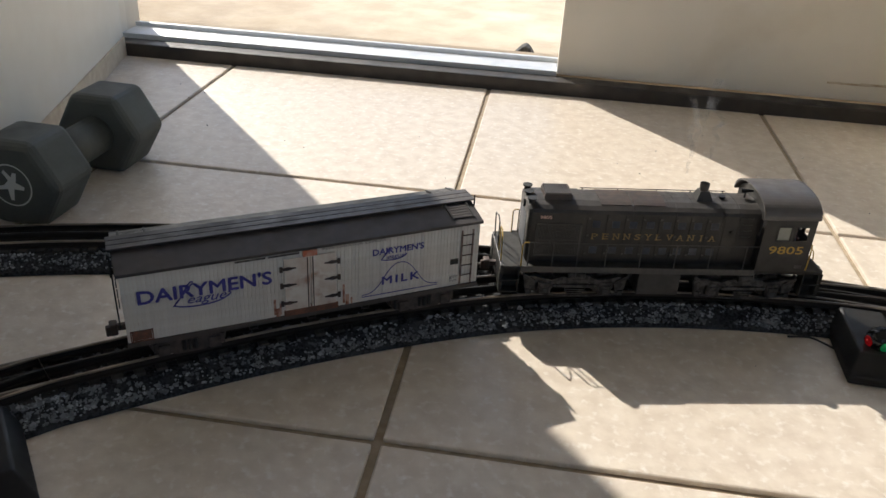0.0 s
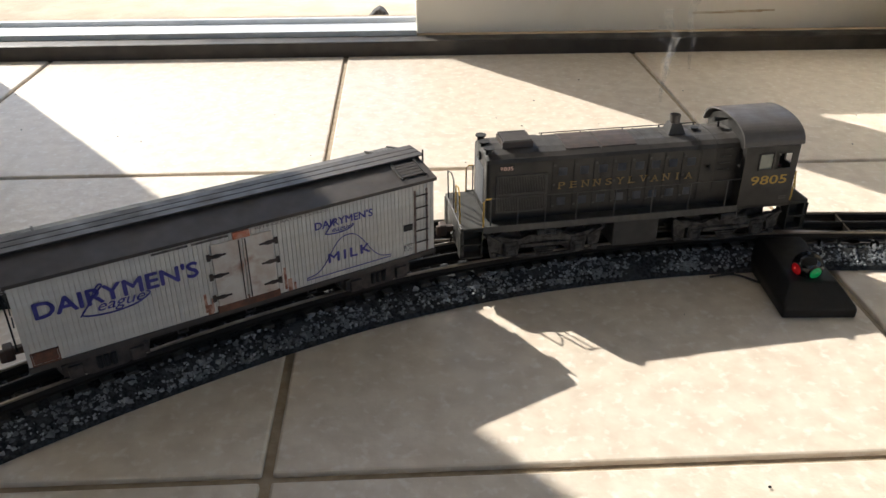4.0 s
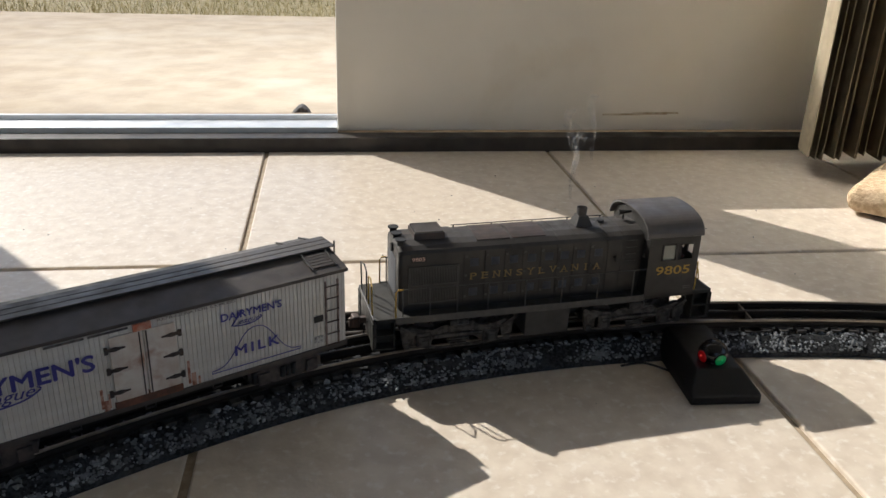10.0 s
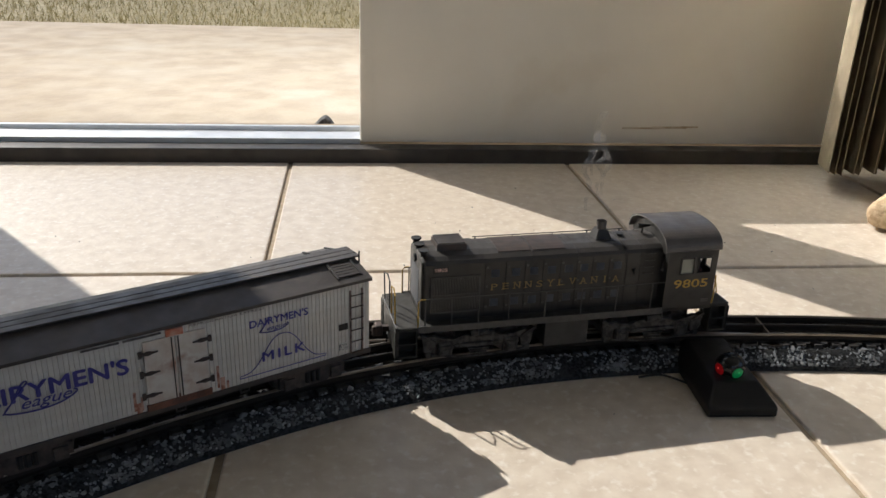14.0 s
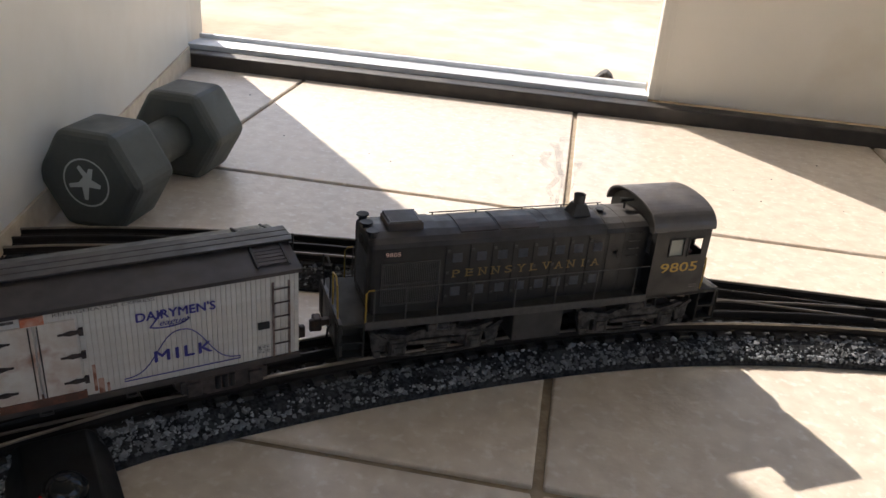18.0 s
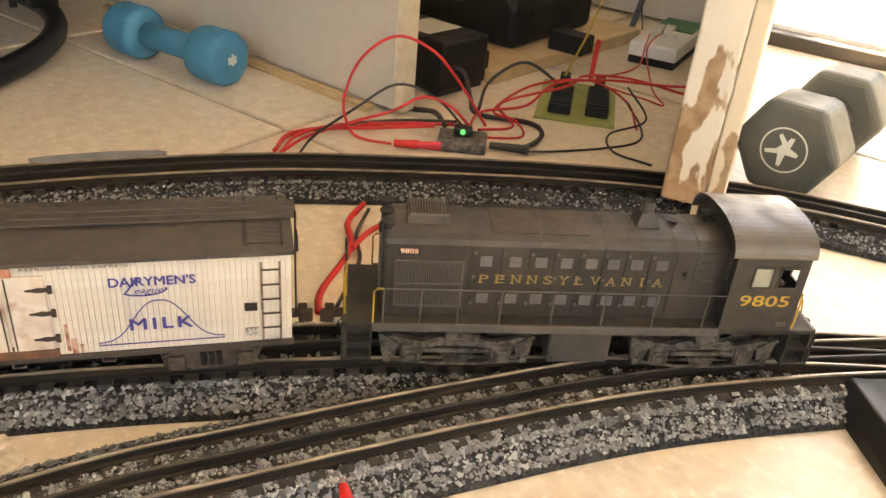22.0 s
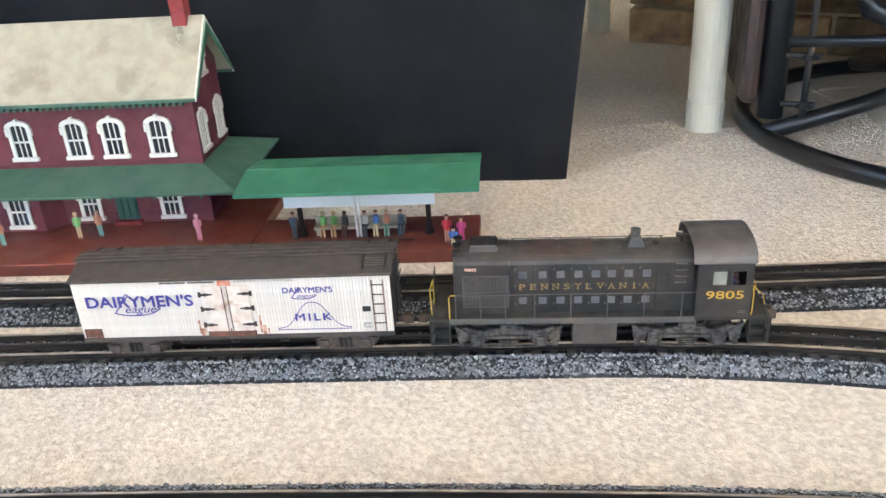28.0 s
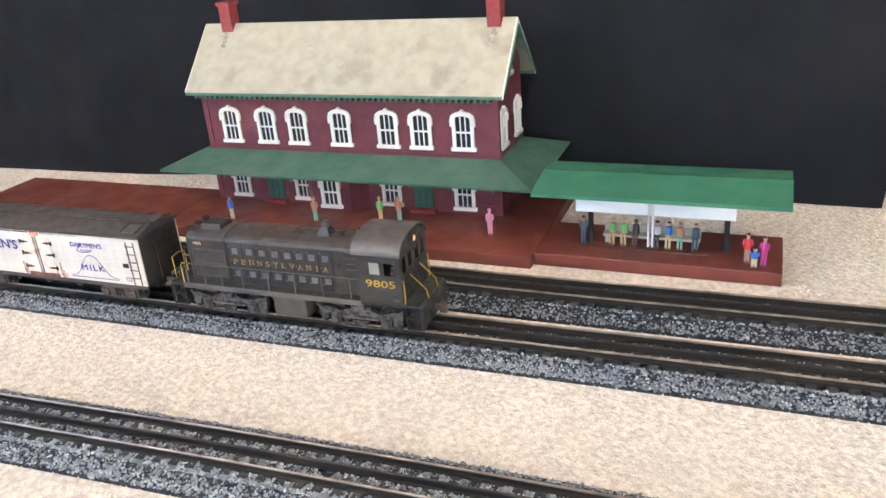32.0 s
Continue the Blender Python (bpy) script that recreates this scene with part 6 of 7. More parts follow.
# ---------------------------------------------------------------- locomotive
def build_locomotive():
    loco = thing("locomotive", "weathered dark grey model diesel switcher locomotive on the track", "model locomotive")
    W2 = 0.031
    # running board and side sill
    b = B()
    box(b, -0.1330, 0.1330, -W2, W2, 0.0285, 0.0315, 0.0006)
    frame_ob = part("frame", b, WALKWAY, loco, "grey-green walkway of the frame")
    for s in (-1, 1):
        b = B()
        y0, y1 = sorted((s * (W2 - 0.0004), s * (W2 + 0.0008)))
        box(b, -0.1190, 0.0755, y0, y1, 0.0268, 0.0322, 0.0004)
        part("side_sill", b, RAILPAINT, loco, "dusty grey side sill")
    b = B()
    box(b, -0.100, 0.105, -0.012, 0.012, 0.012, 0.0290)
    part("centre_sill", b, SOOT, loco)
    # hood with a crowned roof
    def hood_profile(w, z0, zs, zt):
        return [(-w, z0), (-w, zs - 0.0035), (-w + 0.0012, zs - 0.0008), (-w + 0.005, zs + 0.0014), (-w * 0.45, zt - 0.0006), (0, zt),
                (w * 0.45, zt - 0.0006), (w - 0.005, zs + 0.0014), (w - 0.0012, zs - 0.0008), (w, zs - 0.0035), (w, z0)]
    b = B()
    prism(b, hood_profile(0.0208, 0.0315, 0.0785, 0.0822), -0.0695, 0.0760)
    hood = part("hood", b, LOCO, loco)
    b = B()
    vs = prism(b, hood_profile(0.0214, 0.0315, 0.0790, 0.0828), -0.1150, -0.0697)
    es = [e for e in b.edges if all(v.co.x < -0.1149 for v in e.verts)]
    bmesh.ops.bevel(b, geom=es, offset=0.003, segments=3, affect="EDGES", profile=0.5)
    part("radiator_hood", b, LOCO, loco)
    # seams round the hood
    for x in (-0.0300, 0.0060, 0.0445, 0.0580):
        b = B()
        prism(b, hood_profile(0.0211, 0.0330, 0.0788, 0.0825), x - 0.0003, x + 0.0003)
        part("seam", b, LOCO, hood)
    # doors: raised panel lines and louvres, both sides
    xs = (-0.0592, -0.0432, -0.0290, -0.0149, -0.0012, 0.0112, 0.0244, 0.0386)
    for s in (-1, 1):
        for x in (-0.0670, -0.0510, -0.0360, -0.0220, -0.0080, 0.0050, 0.0178, 0.0315, 0.0460):
            b = B()
            box(b, x - 0.0002, x + 0.0002, s * 0.0210 - 0.00025, s * 0.0210 + 0.00025, 0.0350, 0.0745)
            part("door_seam", b, SEAM, hood)
            if x < 0.045:
                for z in (0.0395, 0.0560, 0.0710):
                    b = B()
                    box(b, x + 0.0010, x + 0.0026, s * 0.0209 - 0.0005, s * 0.0209 + 0.0005, z - 0.0008, z + 0.0008)
                    part("hinge", b, RAILPAINT, hood)
        for z in (0.0662, 0.0428):
            for x in xs:
                b = B()
                box(b, x - 0.0033, x + 0.0033, s * 0.0208 - 0.0002, s * 0.0208 + 0.0002, z - 0.0029, z + 0.0029)
                for k in range(6):
                    zz = z - 0.0029 + k * 0.00098
                    prism(b, [(s * 0.0209, zz + 0.0009), (s * 0.0218, zz + 0.0001), (s * 0.0218, zz - 0.0000), (s * 0.0209, zz)], x - 0.0030, x + 0.0030)
                part("louvre", b, LOUVRE, hood)
    # shutters beside the radiator
    for s in (-1, 1):
        b = B()
        box(b, -0.1072, -0.0712, s * 0.0213 - 0.0003, s * 0.0213 + 0.0003, 0.0376, 0.0655)
        sh = part("shutter", b, SOOT, loco, "slatted radiator shutter")
        for z in (0.0376, 0.0515, 0.0655):
            b = B()
            box(b, -0.1077, -0.0707, s * 0.0216 - 0.0008, s * 0.0216 + 0.0008, z - 0.0005, z + 0.0005)
            part("frame_bar", b, RAILPAINT, sh)
        for x in (-0.1074, -0.0710):
            b = B()
            box(b, x - 0.0005, x + 0.0005, s * 0.0216 - 0.0008, s * 0.0216 + 0.0008, 0.0376, 0.0655)
            part("frame_bar", b, RAILPAINT, sh)
        for k in range(30):
            x = -0.1062 + k * 0.00118
            b = B()
            box(b, x - 0.00028, x + 0.00028, s * 0.0217 - 0.0004, s * 0.0217 + 0.0004, 0.0380, 0.0650)
            part("slat", b, SHUTTER, sh)
        b = B()
        box(b, -0.1066, -0.0950, s * 0.0214 - 0.0003, s * 0.0214 + 0.0003, 0.0695, 0.0741)
        board = part("number_board", b, SOOT, loco)
        words("numerals", "9805", GLOWNUM, board, side(-0.1055, -0.0218, 0.0704) if s < 0 else pose(-0.0960, 0.0218, 0.0704, 90, 0, 180), 0.0028, 0.0094)
    # roof grille
    b = B()
    prism(b, [(-0.0105, 0.0815), (0.0105, 0.0815), (0.0092, 0.0862), (-0.0092, 0.0862)], -0.1015, -0.0790)
    gr = part("radiator_grille", b, RUSTROOF, loco, "rusty square roof grille")
    # black plate draws the shade in the slots between the bars
    b = B()
    box(b, -0.1004, -0.0801, -0.0084, 0.0084, 0.0858, 0.0863)
    part("grille_opening", b, SOOT, gr)
    for k in range(13):
        x = -0.0994 + k * 0.00152
        b = B()
        box(b, x - 0.00038, x + 0.00038, -0.0085, 0.0085, 0.0864, 0.0875)
        part("bar", b, CABROOF, gr)
    b = B()
    box(b, -0.1006, -0.0800, -0.0092, -0.0083, 0.0861, 0.0876)
    box(b, -0.1006, -0.0800, 0.0083, 0.0092, 0.0861, 0.0876)
    part("rim", b, CABROOF, gr)
    # roof hatches, catwalk, rivets
    for x0, x1 in ((-0.0560, -0.0310), (-0.0290, -0.0030)):
        b = B()
        top = [(y, float(np.interp(abs(y), (0.0, 0.00936, 0.0158), (0.0822, 0.0816, 0.0799)))) for y in np.linspace(-0.0148, 0.0148, 9)]
        prism(b, [(y, z + 0.0006) for y, z in top] + [(y, z - 0.0008) for y, z in top[::-1]], x0, x1)
        part("roof_hatch", b, RUSTROOF, hood, "rust-stained roof hatch")
    b = B()
    rod(b, (-0.0680, 0.0135, 0.0824), (0.0560, 0.0135, 0.0824), 0.00040, 6)
    grab = part("roof_rail", b, LOCO, hood)
    for x in (-0.066, -0.036, -0.003, 0.026, 0.054):
        b = B()
        rod(b, (x, 0.0135, 0.0795), (x, 0.0135, 0.0826), 0.0005, 6)
        part("rail_post", b, LOCO, grab)
    for x in (-0.0300, -0.0020, 0.0185, 0.0440):
        for k in range(13):
            y = -0.0150 + k * 0.0025
            b = B()
            ball(b, (x + 0.0016, y, float(np.interp(abs(y), (0.0, 0.00936, 0.0158), (0.0825, 0.0819, 0.0802)))), 0.00028, 4, 3)
            part("rivet", b, LOCO, hood)
    # stack
    b = B()
    prism(b, [(-0.0066, -0.0066), (0.0066, -0.0066), (0.0066, 0.0066), (-0.0066, 0.0066)], 0.0810, 0.0822, "z", Matrix.Translation((0.0315, 0, 0)))
    bmesh.ops.create_cone(b, cap_ends=True, segments=4, radius1=0.0094, radius2=0.0054, depth=0.0072, matrix=Matrix.Translation((0.0315, 0, 0.0856)) @ pose(0, 0, 0, 0, 0, 45))
    stack = part("exhaust_stack", b, LOCO, loco, "sooty square-based exhaust stack")
    b = B()
    rod(b, (0.0315, 0, 0.0888), (0.0315, 0, 0.0952), 0.0037, 16, 0.0040, cap=False)
    rod(b, (0.0315, 0, 0.0888), (0.0315, 0, 0.0952), 0.0027, 16, 0.0030, cap=False)
    ring = bmesh.ops.create_circle(b, segments=16, radius=0.0042, matrix=Matrix.Translation((0.0315, 0, 0.0952)))
    part("pipe", b, CABROOF, stack)
    # bell, horn, small fittings in front of the cab
    b = B()
    rod(b, (0.0480, 0.000, 0.082), (0.0480, 0.000, 0.0836), 0.0024, 10)
    rod(b, (0.0480, 0.000, 0.0836), (0.0480, 0.000, 0.0842), 0.0030, 10)
    part("vent_cap", b, SOOT, hood)
    b = B()
    rod(b, (0.0685, 0.003, 0.0820), (0.0685, 0.003, 0.0872), 0.0008, 6)
    rod(b, (0.0640, 0.003, 0.0880), (0.0750, 0.003, 0.0880), 0.0022, 10, 0.0008)
    part("horn", b, SOOT, loco, "small tarnished horn")
    for y, x in ((-0.013, -0.1120), (0.013, -0.1120), (0.0, -0.1125)):
        b = B()
        rod(b, (x, y, 0.079), (x, y, 0.0838), 0.0026, 10)
        rod(b, (x, y, 0.0838), (x, y, 0.0848), 0.0040, 12)
        part("marker_lamp", b, SOOT, loco)
    b = B()
    rod(b, (-0.1165, 0, 0.0740), (-0.1140, 0, 0.0740), 0.0032, 12)
    part("headlight", b, SOOT, loco)
    # end plate and louvres of the nose
    b = B()
    for k in range(12):
        box(b, -0.1157, -0.1150, -0.012, 0.012, 0.040 + k * 0.0025, 0.0412 + k * 0.0025)
    part("nose_grille", b, LOUVRE, loco)
    # grab irons on the hood side by the cab
    for z in (0.0745, 0.0690, 0.0635, 0.0580):
        for s in (-1, 1):
            b = B()
            pipe(b, [(0.0610, s * 0.0208, z), (0.0610, s * 0.0224, z), (0.0690, s * 0.0224, z), (0.0690, s * 0.0208, z)], 0.0003, 5)
            part("grab_iron", b, RAILPAINT, loco)
    for s in (-1, 1):
        b = B()
        rod(b, (0.0525, s * 0.0205, 0.0610), (0.0525, s * 0.0235, 0.0610), 0.0011, 8)
        rod(b, (0.0525, s * 0.0232, 0.0585), (0.0525, s * 0.0232, 0.0640), 0.0005, 6)
        part("valve", b, SOOT, loco)
    # cab
    x0, x1, w = 0.0755, 0.1178, 0.0310
    wall = 0.0012
    for s in (-1, 1):
        b = B()
        y0, y1 = (s * w, s * (w - wall)) if s < 0 else (s * (w - wall), s * w)
        box(b, x0, x1, y0, y1, 0.0285, 0.0592)
        box(b, x0, x1, y0, y1, 0.0725, 0.0785)
        for a, c in ((x0, 0.0865), (0.0985, 0.1012), (0.1130, x1)):
            box(b, a, c, y0, y1, 0.0592, 0.0725)
        side_ob = part("cab_side", b, LOCO, loco)
        for a, c in ((0.0865, 0.0985), (0.1012, 0.1130)):
            b = B()
            for p, q, r, t in ((a, c, 0.0590, 0.0599), (a, c, 0.0718, 0.0727), (a, a + 0.0008, 0.0592, 0.0725), (c - 0.0008, c, 0.0592, 0.0725)):
                box(b, p, q, s * (w + 0.0003) - 0.0004, s * (w + 0.0003) + 0.0004, r, t)
            part("window_frame", b, LOCO, side_ob)
            if a < 0.09:
                b = B()
                box(b, a, c, s * (w - 0.0008) - 0.0002, s * (w - 0.0008) + 0.0002, 0.0594, 0.0722)
                part("pane", b, GLAREPANE, side_ob, "pale window pane with its reflection in the colour")
        if s < 0:
            words("numerals", "9805", YELLOW, loco, side(0.0828, -w - 0.0001, 0.0478), 0.0068, 0.0290, bold=0.012, label="yellow painted road number")
            b = B()
            for k in range(2):
                box(b, 0.1085, 0.1145, -w - 0.0002, -w, 0.0345 + k * 0.0016, 0.0354 + k * 0.0016)
            part("small_print", b, SHUTTER, loco, "faded stencilled lines")
    # end walls with windows each side of the hood
    for x, face in ((x0, -1), (x1 - wall, 1)):
        b = B()
        lo = 0.0285 if face > 0 else 0.0315
        box(b, x, x + wall, -w + wall, w - wall, lo, 0.0600)
        box(b, x, x + wall, -w + wall, w - wall, 0.0745, 0.0785)
        for a, c in ((-w + wall, -0.0255), (-0.0165, -0.0120), (-0.0040, 0.0040), (0.0120, 0.0165), (0.0255, w - wall)):
            box(b, x, x + wall, a, c, 0.0600, 0.0745)
        # arched gable under the roof
        prof = [(-w + wall, 0.0785)] + [((w - wall) * math.sin(a), 0.0785 + 0.0125 * math.cos(a)) for a in np.linspace(-1.3, 1.3, 11)] + [(w - wall, 0.0785)]
        prism(b, prof, x, x + wall)
        ew = part("cab_end", b, LOCO, loco)
        if face > 0:
            for s in (-1, 1):
                b = B()
                box(b, x + wall, x + wall + 0.0006, s * 0.0190 - 0.0062, s * 0.0190 + 0.0062, 0.0325, 0.0590)
                part("end_door", b, LOCO, ew)
            b = B()
            rod(b, (x1, 0, 0.0845), (x1 + 0.0025, 0, 0.0845), 0.0030, 14)
            part("lamp_housing", b, SOOT, loco)
            b = B()
            rod(b, (x1 + 0.0025, 0, 0.0845), (x1 + 0.0029, 0, 0.0845), 0.0026, 14)
            part("lamp_lens", b, HEADLAMP, loco, "warm lit end headlight")
    b = B()
    box(b, x0 + 0.002, x1 - 0.002, -w + 0.002, w - 0.002, 0.0320, 0.0500)
    part("cab_interior", b, WALKWAY, loco)
    # rounded overhanging roof
    b = B()
    outer, inner = [], []
    for a in np.linspace(-1.50, 1.50, 25):
        sx, cz = math.sin(a), math.cos(a)
        y = 0.0328 * math.copysign(abs(sx) ** 0.9, sx)
        z = 0.0765 + 0.0178 * max(cz, 0.0) ** 0.72
        outer.append((y, z))
        inner.append((y * 0.965, z - 0.0011))
    prism(b, outer + inner[::-1], 0.0718, 0.1192)
    part("cab_roof", b, CABROOF, loco, "brownish weathered rounded cab roof", smooth=False)
    for x in (0.0735, 0.1175):
        for a in np.linspace(-1.3, 1.3, 14):
            b = B()
            y = 0.0328 * math.copysign(abs(math.sin(a)) ** 0.9, math.sin(a))
            z = 0.0765 + 0.0178 * max(math.cos(a), 0.0) ** 0.72
            ball(b, (x, y, z), 0.00032, 5, 4)
            part("rivet", b, CABROOF, loco)
    # driver figure
    b = B()
    rod(b, (0.1065, -0.0180, 0.0500), (0.1065, -0.0180, 0.0640), 0.0042, 10, 0.0032)
    ball(b, (0.1065, -0.0180, 0.0672), 0.0027, 10, 8)
    rod(b, (0.1055, -0.0205, 0.0610), (0.1075, -0.0270, 0.0600), 0.0013, 8)
    part("driver_figure", b, SKIN, loco, "tiny plain seated driver figure")
    # handrails along the walkway
    hx = (-0.1135, -0.0935, -0.0733, -0.0500, -0.0213, 0.0075, 0.0363, 0.0656)
    for s in (-1, 1):
        y = s * 0.0300
        for x in hx:
            b = B()
            rod(b, (x, y, 0.0270), (x, y, 0.0530), 0.00055, 6)
            part("stanchion", b, RAILPAINT, loco)
        b = B()
        pipe(b, [(-0.1185, y, 0.0315), (-0.1185, y, 0.0515), (-0.1165, y, 0.0530), (0.0756, y, 0.0530)], 0.0004, 6)
        part("handrail", b, RAILPAINT, loco)
        b = B()
        pipe(b, [(-0.1187, y * 1.01, 0.0310), (-0.1187, y * 1.01, 0.0512), (-0.1170, y * 1.01, 0.0532), (-0.1135, y * 1.01, 0.0532)], 0.0006, 6)
        part("handrail_end", b, YELLOW, loco, "yellow painted grab rail")
        b = B()
        pipe(b, [(-0.1340, s * 0.022, 0.0315), (-0.1345, s * 0.022, 0.0540), (-0.1335, s * 0.013, 0.0560), (-0.1335, s * 0.004, 0.0540), (-0.1335, s * 0.004, 0.0315)], 0.0006, 6)
        part("end_rail", b, YELLOW if s < 0 else LOCO, loco)
        b = B()
        pipe(b, [(0.1190, s * 0.030, 0.0560), (0.1196, s * 0.030, 0.0500), (0.1196, s * 0.030, 0.0360), (0.1190, s * 0.030, 0.0320)], 0.0006, 6)
        part("cab_rail", b, YELLOW, loco, "yellow painted grab rail")
        b = B()
        pipe(b, [(0.1180, s * 0.012, 0.0540), (0.1225, s * 0.012, 0.0500), (0.1330, s * 0.012, 0.0400), (0.1345, s * 0.012, 0.0315)], 0.0005, 6)
        part("end_rail", b, YELLOW, loco)
        # corner steps
        for e in (-1, 1):
            b = B()
            xa, xb = sorted((e * 0.1190, e * 0.1355))
            ya, yb = sorted((s * 0.0310, s * 0.0215))
            box(b, xa, xa + 0.0009, ya, yb, 0.0070, 0.0286)
            box(b, xb - 0.0009, xb, ya, yb, 0.0070, 0.0286)
            for z in (0.0070, 0.0175):
                box(b, xa, xb, ya, yb, z, z + 0.0012)
            box(b, xa, xb, min(s * 0.0215, s * 0.0222), max(s * 0.0215, s * 0.0222), 0.0070, 0.0286)
            part("step", b, WALKWAY, loco)
        # side step below the sill
        for x in (-0.069, 0.0805):
            b = B()
            pipe(b, [(x - 0.004, s * 0.0305, 0.0290), (x - 0.004, s * 0.0318, 0.0225), (x + 0.004, s * 0.0318, 0.0225), (x + 0.004, s * 0.0305, 0.0290)], 0.0006, 5)
            part("stirrup", b, RAILPAINT, loco)
    # pilots, couplers
    for e in (-1, 1):
        b = B()
        xa, xb = sorted((e * 0.1325, e * 0.1350))
        box(b, xa, xb, -0.0300, 0.0300, 0.0085, 0.0316, 0.0005)
        part("pilot", b, LOCO, loco)
        coupler(loco, e * 0.1345, e)
        b = B()
        pipe(b, [(e * 0.135, -0.009, 0.020), (e * 0.1375, -0.009, 0.017), (e * 0.138, -0.0085, 0.010)], 0.0007, 6)
        part("air_hose", b, BLACK, loco)
    # tank
    b = B()
    box(b, -0.0195, 0.0160, -0.0290, 0.0290, 0.0055, 0.0270, 0.0008)
    tank = part("fuel_tank", b, TANK, loco, "dusty flat-sided fuel tank")
    for x, z in ((-0.017, 0.024), (0.0135, 0.024), (-0.017, 0.0085), (0.0135, 0.0085)):
        b = B()
        ball(b, (x, -0.0290, z), 0.0006, 6, 4)
        part("bolt", b, TRUCK, tank)
    # trucks
    for cx in (-0.0715, 0.0715):
        for s in (-1, 1):
            y0, y1 = sorted((s * 0.0240, s * 0.0278))
            b = B()
            prism(b, [(cx - 0.0420, 0.0100), (cx - 0.0420, 0.0205), (cx - 0.0350, 0.0212), (cx - 0.0290, 0.0192), (cx - 0.0190, 0.0176), (cx - 0.0120, 0.0205), (cx + 0.0120, 0.0205), (cx + 0.0190, 0.0176), (cx + 0.0290, 0.0192), (cx + 0.0350, 0.0212), (cx + 0.0420, 0.0205),
                      (cx + 0.0420, 0.0100), (cx + 0.0345, 0.0075), (cx + 0.0330, 0.0150), (cx + 0.0180, 0.0118), (cx + 0.0120, 0.0148), (cx - 0.0120, 0.0148), (cx - 0.0180, 0.0118), (cx - 0.0330, 0.0150), (cx - 0.0345, 0.0075)], y0, y1, "y")
            tr = part("truck_side", b, TRUCK, loco, "dusty grey cast truck side frame")
            yo = s * 0.0288
            for e in (-1, 1):
                b = B()
                prism(b, [(cx + e * 0.0405, 0.0040), (cx + e * 0.0440, 0.0245), (cx + e * 0.0425, 0.0252), (cx + e * 0.0385, 0.0060)], y0 + 0.0004, y1 + 0.0004, "y")
                part("brake_hanger", b, TRUCK, tr)
                b = B()
                prism(b, [(cx + e * 0.0330, 0.0175), (cx + e * 0.0430, 0.0236), (cx + e * 0.0440, 0.0220), (cx + e * 0.0345, 0.0158)], min(y0, y0 + s * 0.0016), max(y1, y1 + s * 0.0016), "y")
                part("brace", b, TRUCK, tr)
                b = B()
                box(b, cx + e * 0.0385 - 0.0022, cx + e * 0.0385 + 0.0022, min(y0, yo), max(y1, yo), 0.0040, 0.0085, 0.0006)
                part("brake_shoe", b, TRUCK, tr)
            for ax in (-0.0255, 0.0255):
                b = B()
                box(b, cx + ax - 0.0056, cx + ax + 0.0056, min(y0, yo), max(y1, yo), 0.0040, 0.0165, 0.0008)
                box(b, cx + ax - 0.0038, cx + ax + 0.0038, yo - 0.0010, yo + 0.0010, 0.0055, 0.0135, 0.0004)
                ab = part("axle_box", b, TRUCK, tr)
                b = B()
                box(b, cx + ax - 0.0022, cx + ax + 0.0022, yo - 0.0016, yo + 0.0016, 0.0068, 0.0105, 0.0004)
                part("axle_cover", b, TANK, ab)
            b = B()
            rod(b, (cx - 0.0070, s * 0.0285, 0.0225), (cx + 0.0070, s * 0.0285, 0.0225), 0.0030, 12)
            rod(b, (cx + 0.0070, s * 0.0285, 0.0225), (cx + 0.0120, s * 0.0285, 0.0225), 0.0012, 8)
            part("brake_cylinder", b, TRUCK, tr)
            b = B()
            box(b, cx - 0.0190, cx + 0.0190, s * 0.0280 - 0.0012, s * 0.0280 + 0.0012, 0.0108, 0.0138, 0.0008)
            part("equaliser", b, TRUCK, tr)
            b = B()
            for k in range(3):
                box(b, cx - 0.0085 + k * 0.0010, cx + 0.0085 - k * 0.0010, s * 0.0285 - 0.0010, s * 0.0285 + 0.0010, 0.0088 - k * 0.0018, 0.0101 - k * 0.0018, 0.0003)
            part("leaf_spring", b, TRUCK, tr)
            b = B()
            pipe(b, [(cx - 0.036, s * 0.0288, 0.0062), (cx - 0.014, s * 0.0288, 0.0036), (cx + 0.014, s * 0.0288, 0.0036), (cx + 0.036, s * 0.0288, 0.0062)], 0.0009, 5)
            part("brake_rod", b, TRUCK, tr)
        b = B()
        box(b, cx - 0.038, cx + 0.038, -0.0140, 0.0140, 0.0060, 0.0270)
        part("truck_frame", b, SOOT, loco)
    axles = [wheelset(loco, cx + ax, 0.0106) for cx in (-0.0715, 0.0715) for ax in (-0.0255, 0.0255)]
    SERIF = {"P": [(0.16, 0)], "E": [(0.12, 0), (0.12, 1)], "N": [(0.10, 0), (0.06, 1), (0.90, 1)], "Y": [(0.10, 1), (0.90, 1), (0.5, 0)], "L": [(0.16, 1), (0.10, 0)], "V": [(0.10, 1), (0.90, 1)], "A": [(0.08, 0), (0.92, 0)], "I": [(0.5, 0), (0.5, 1)], "S": []}
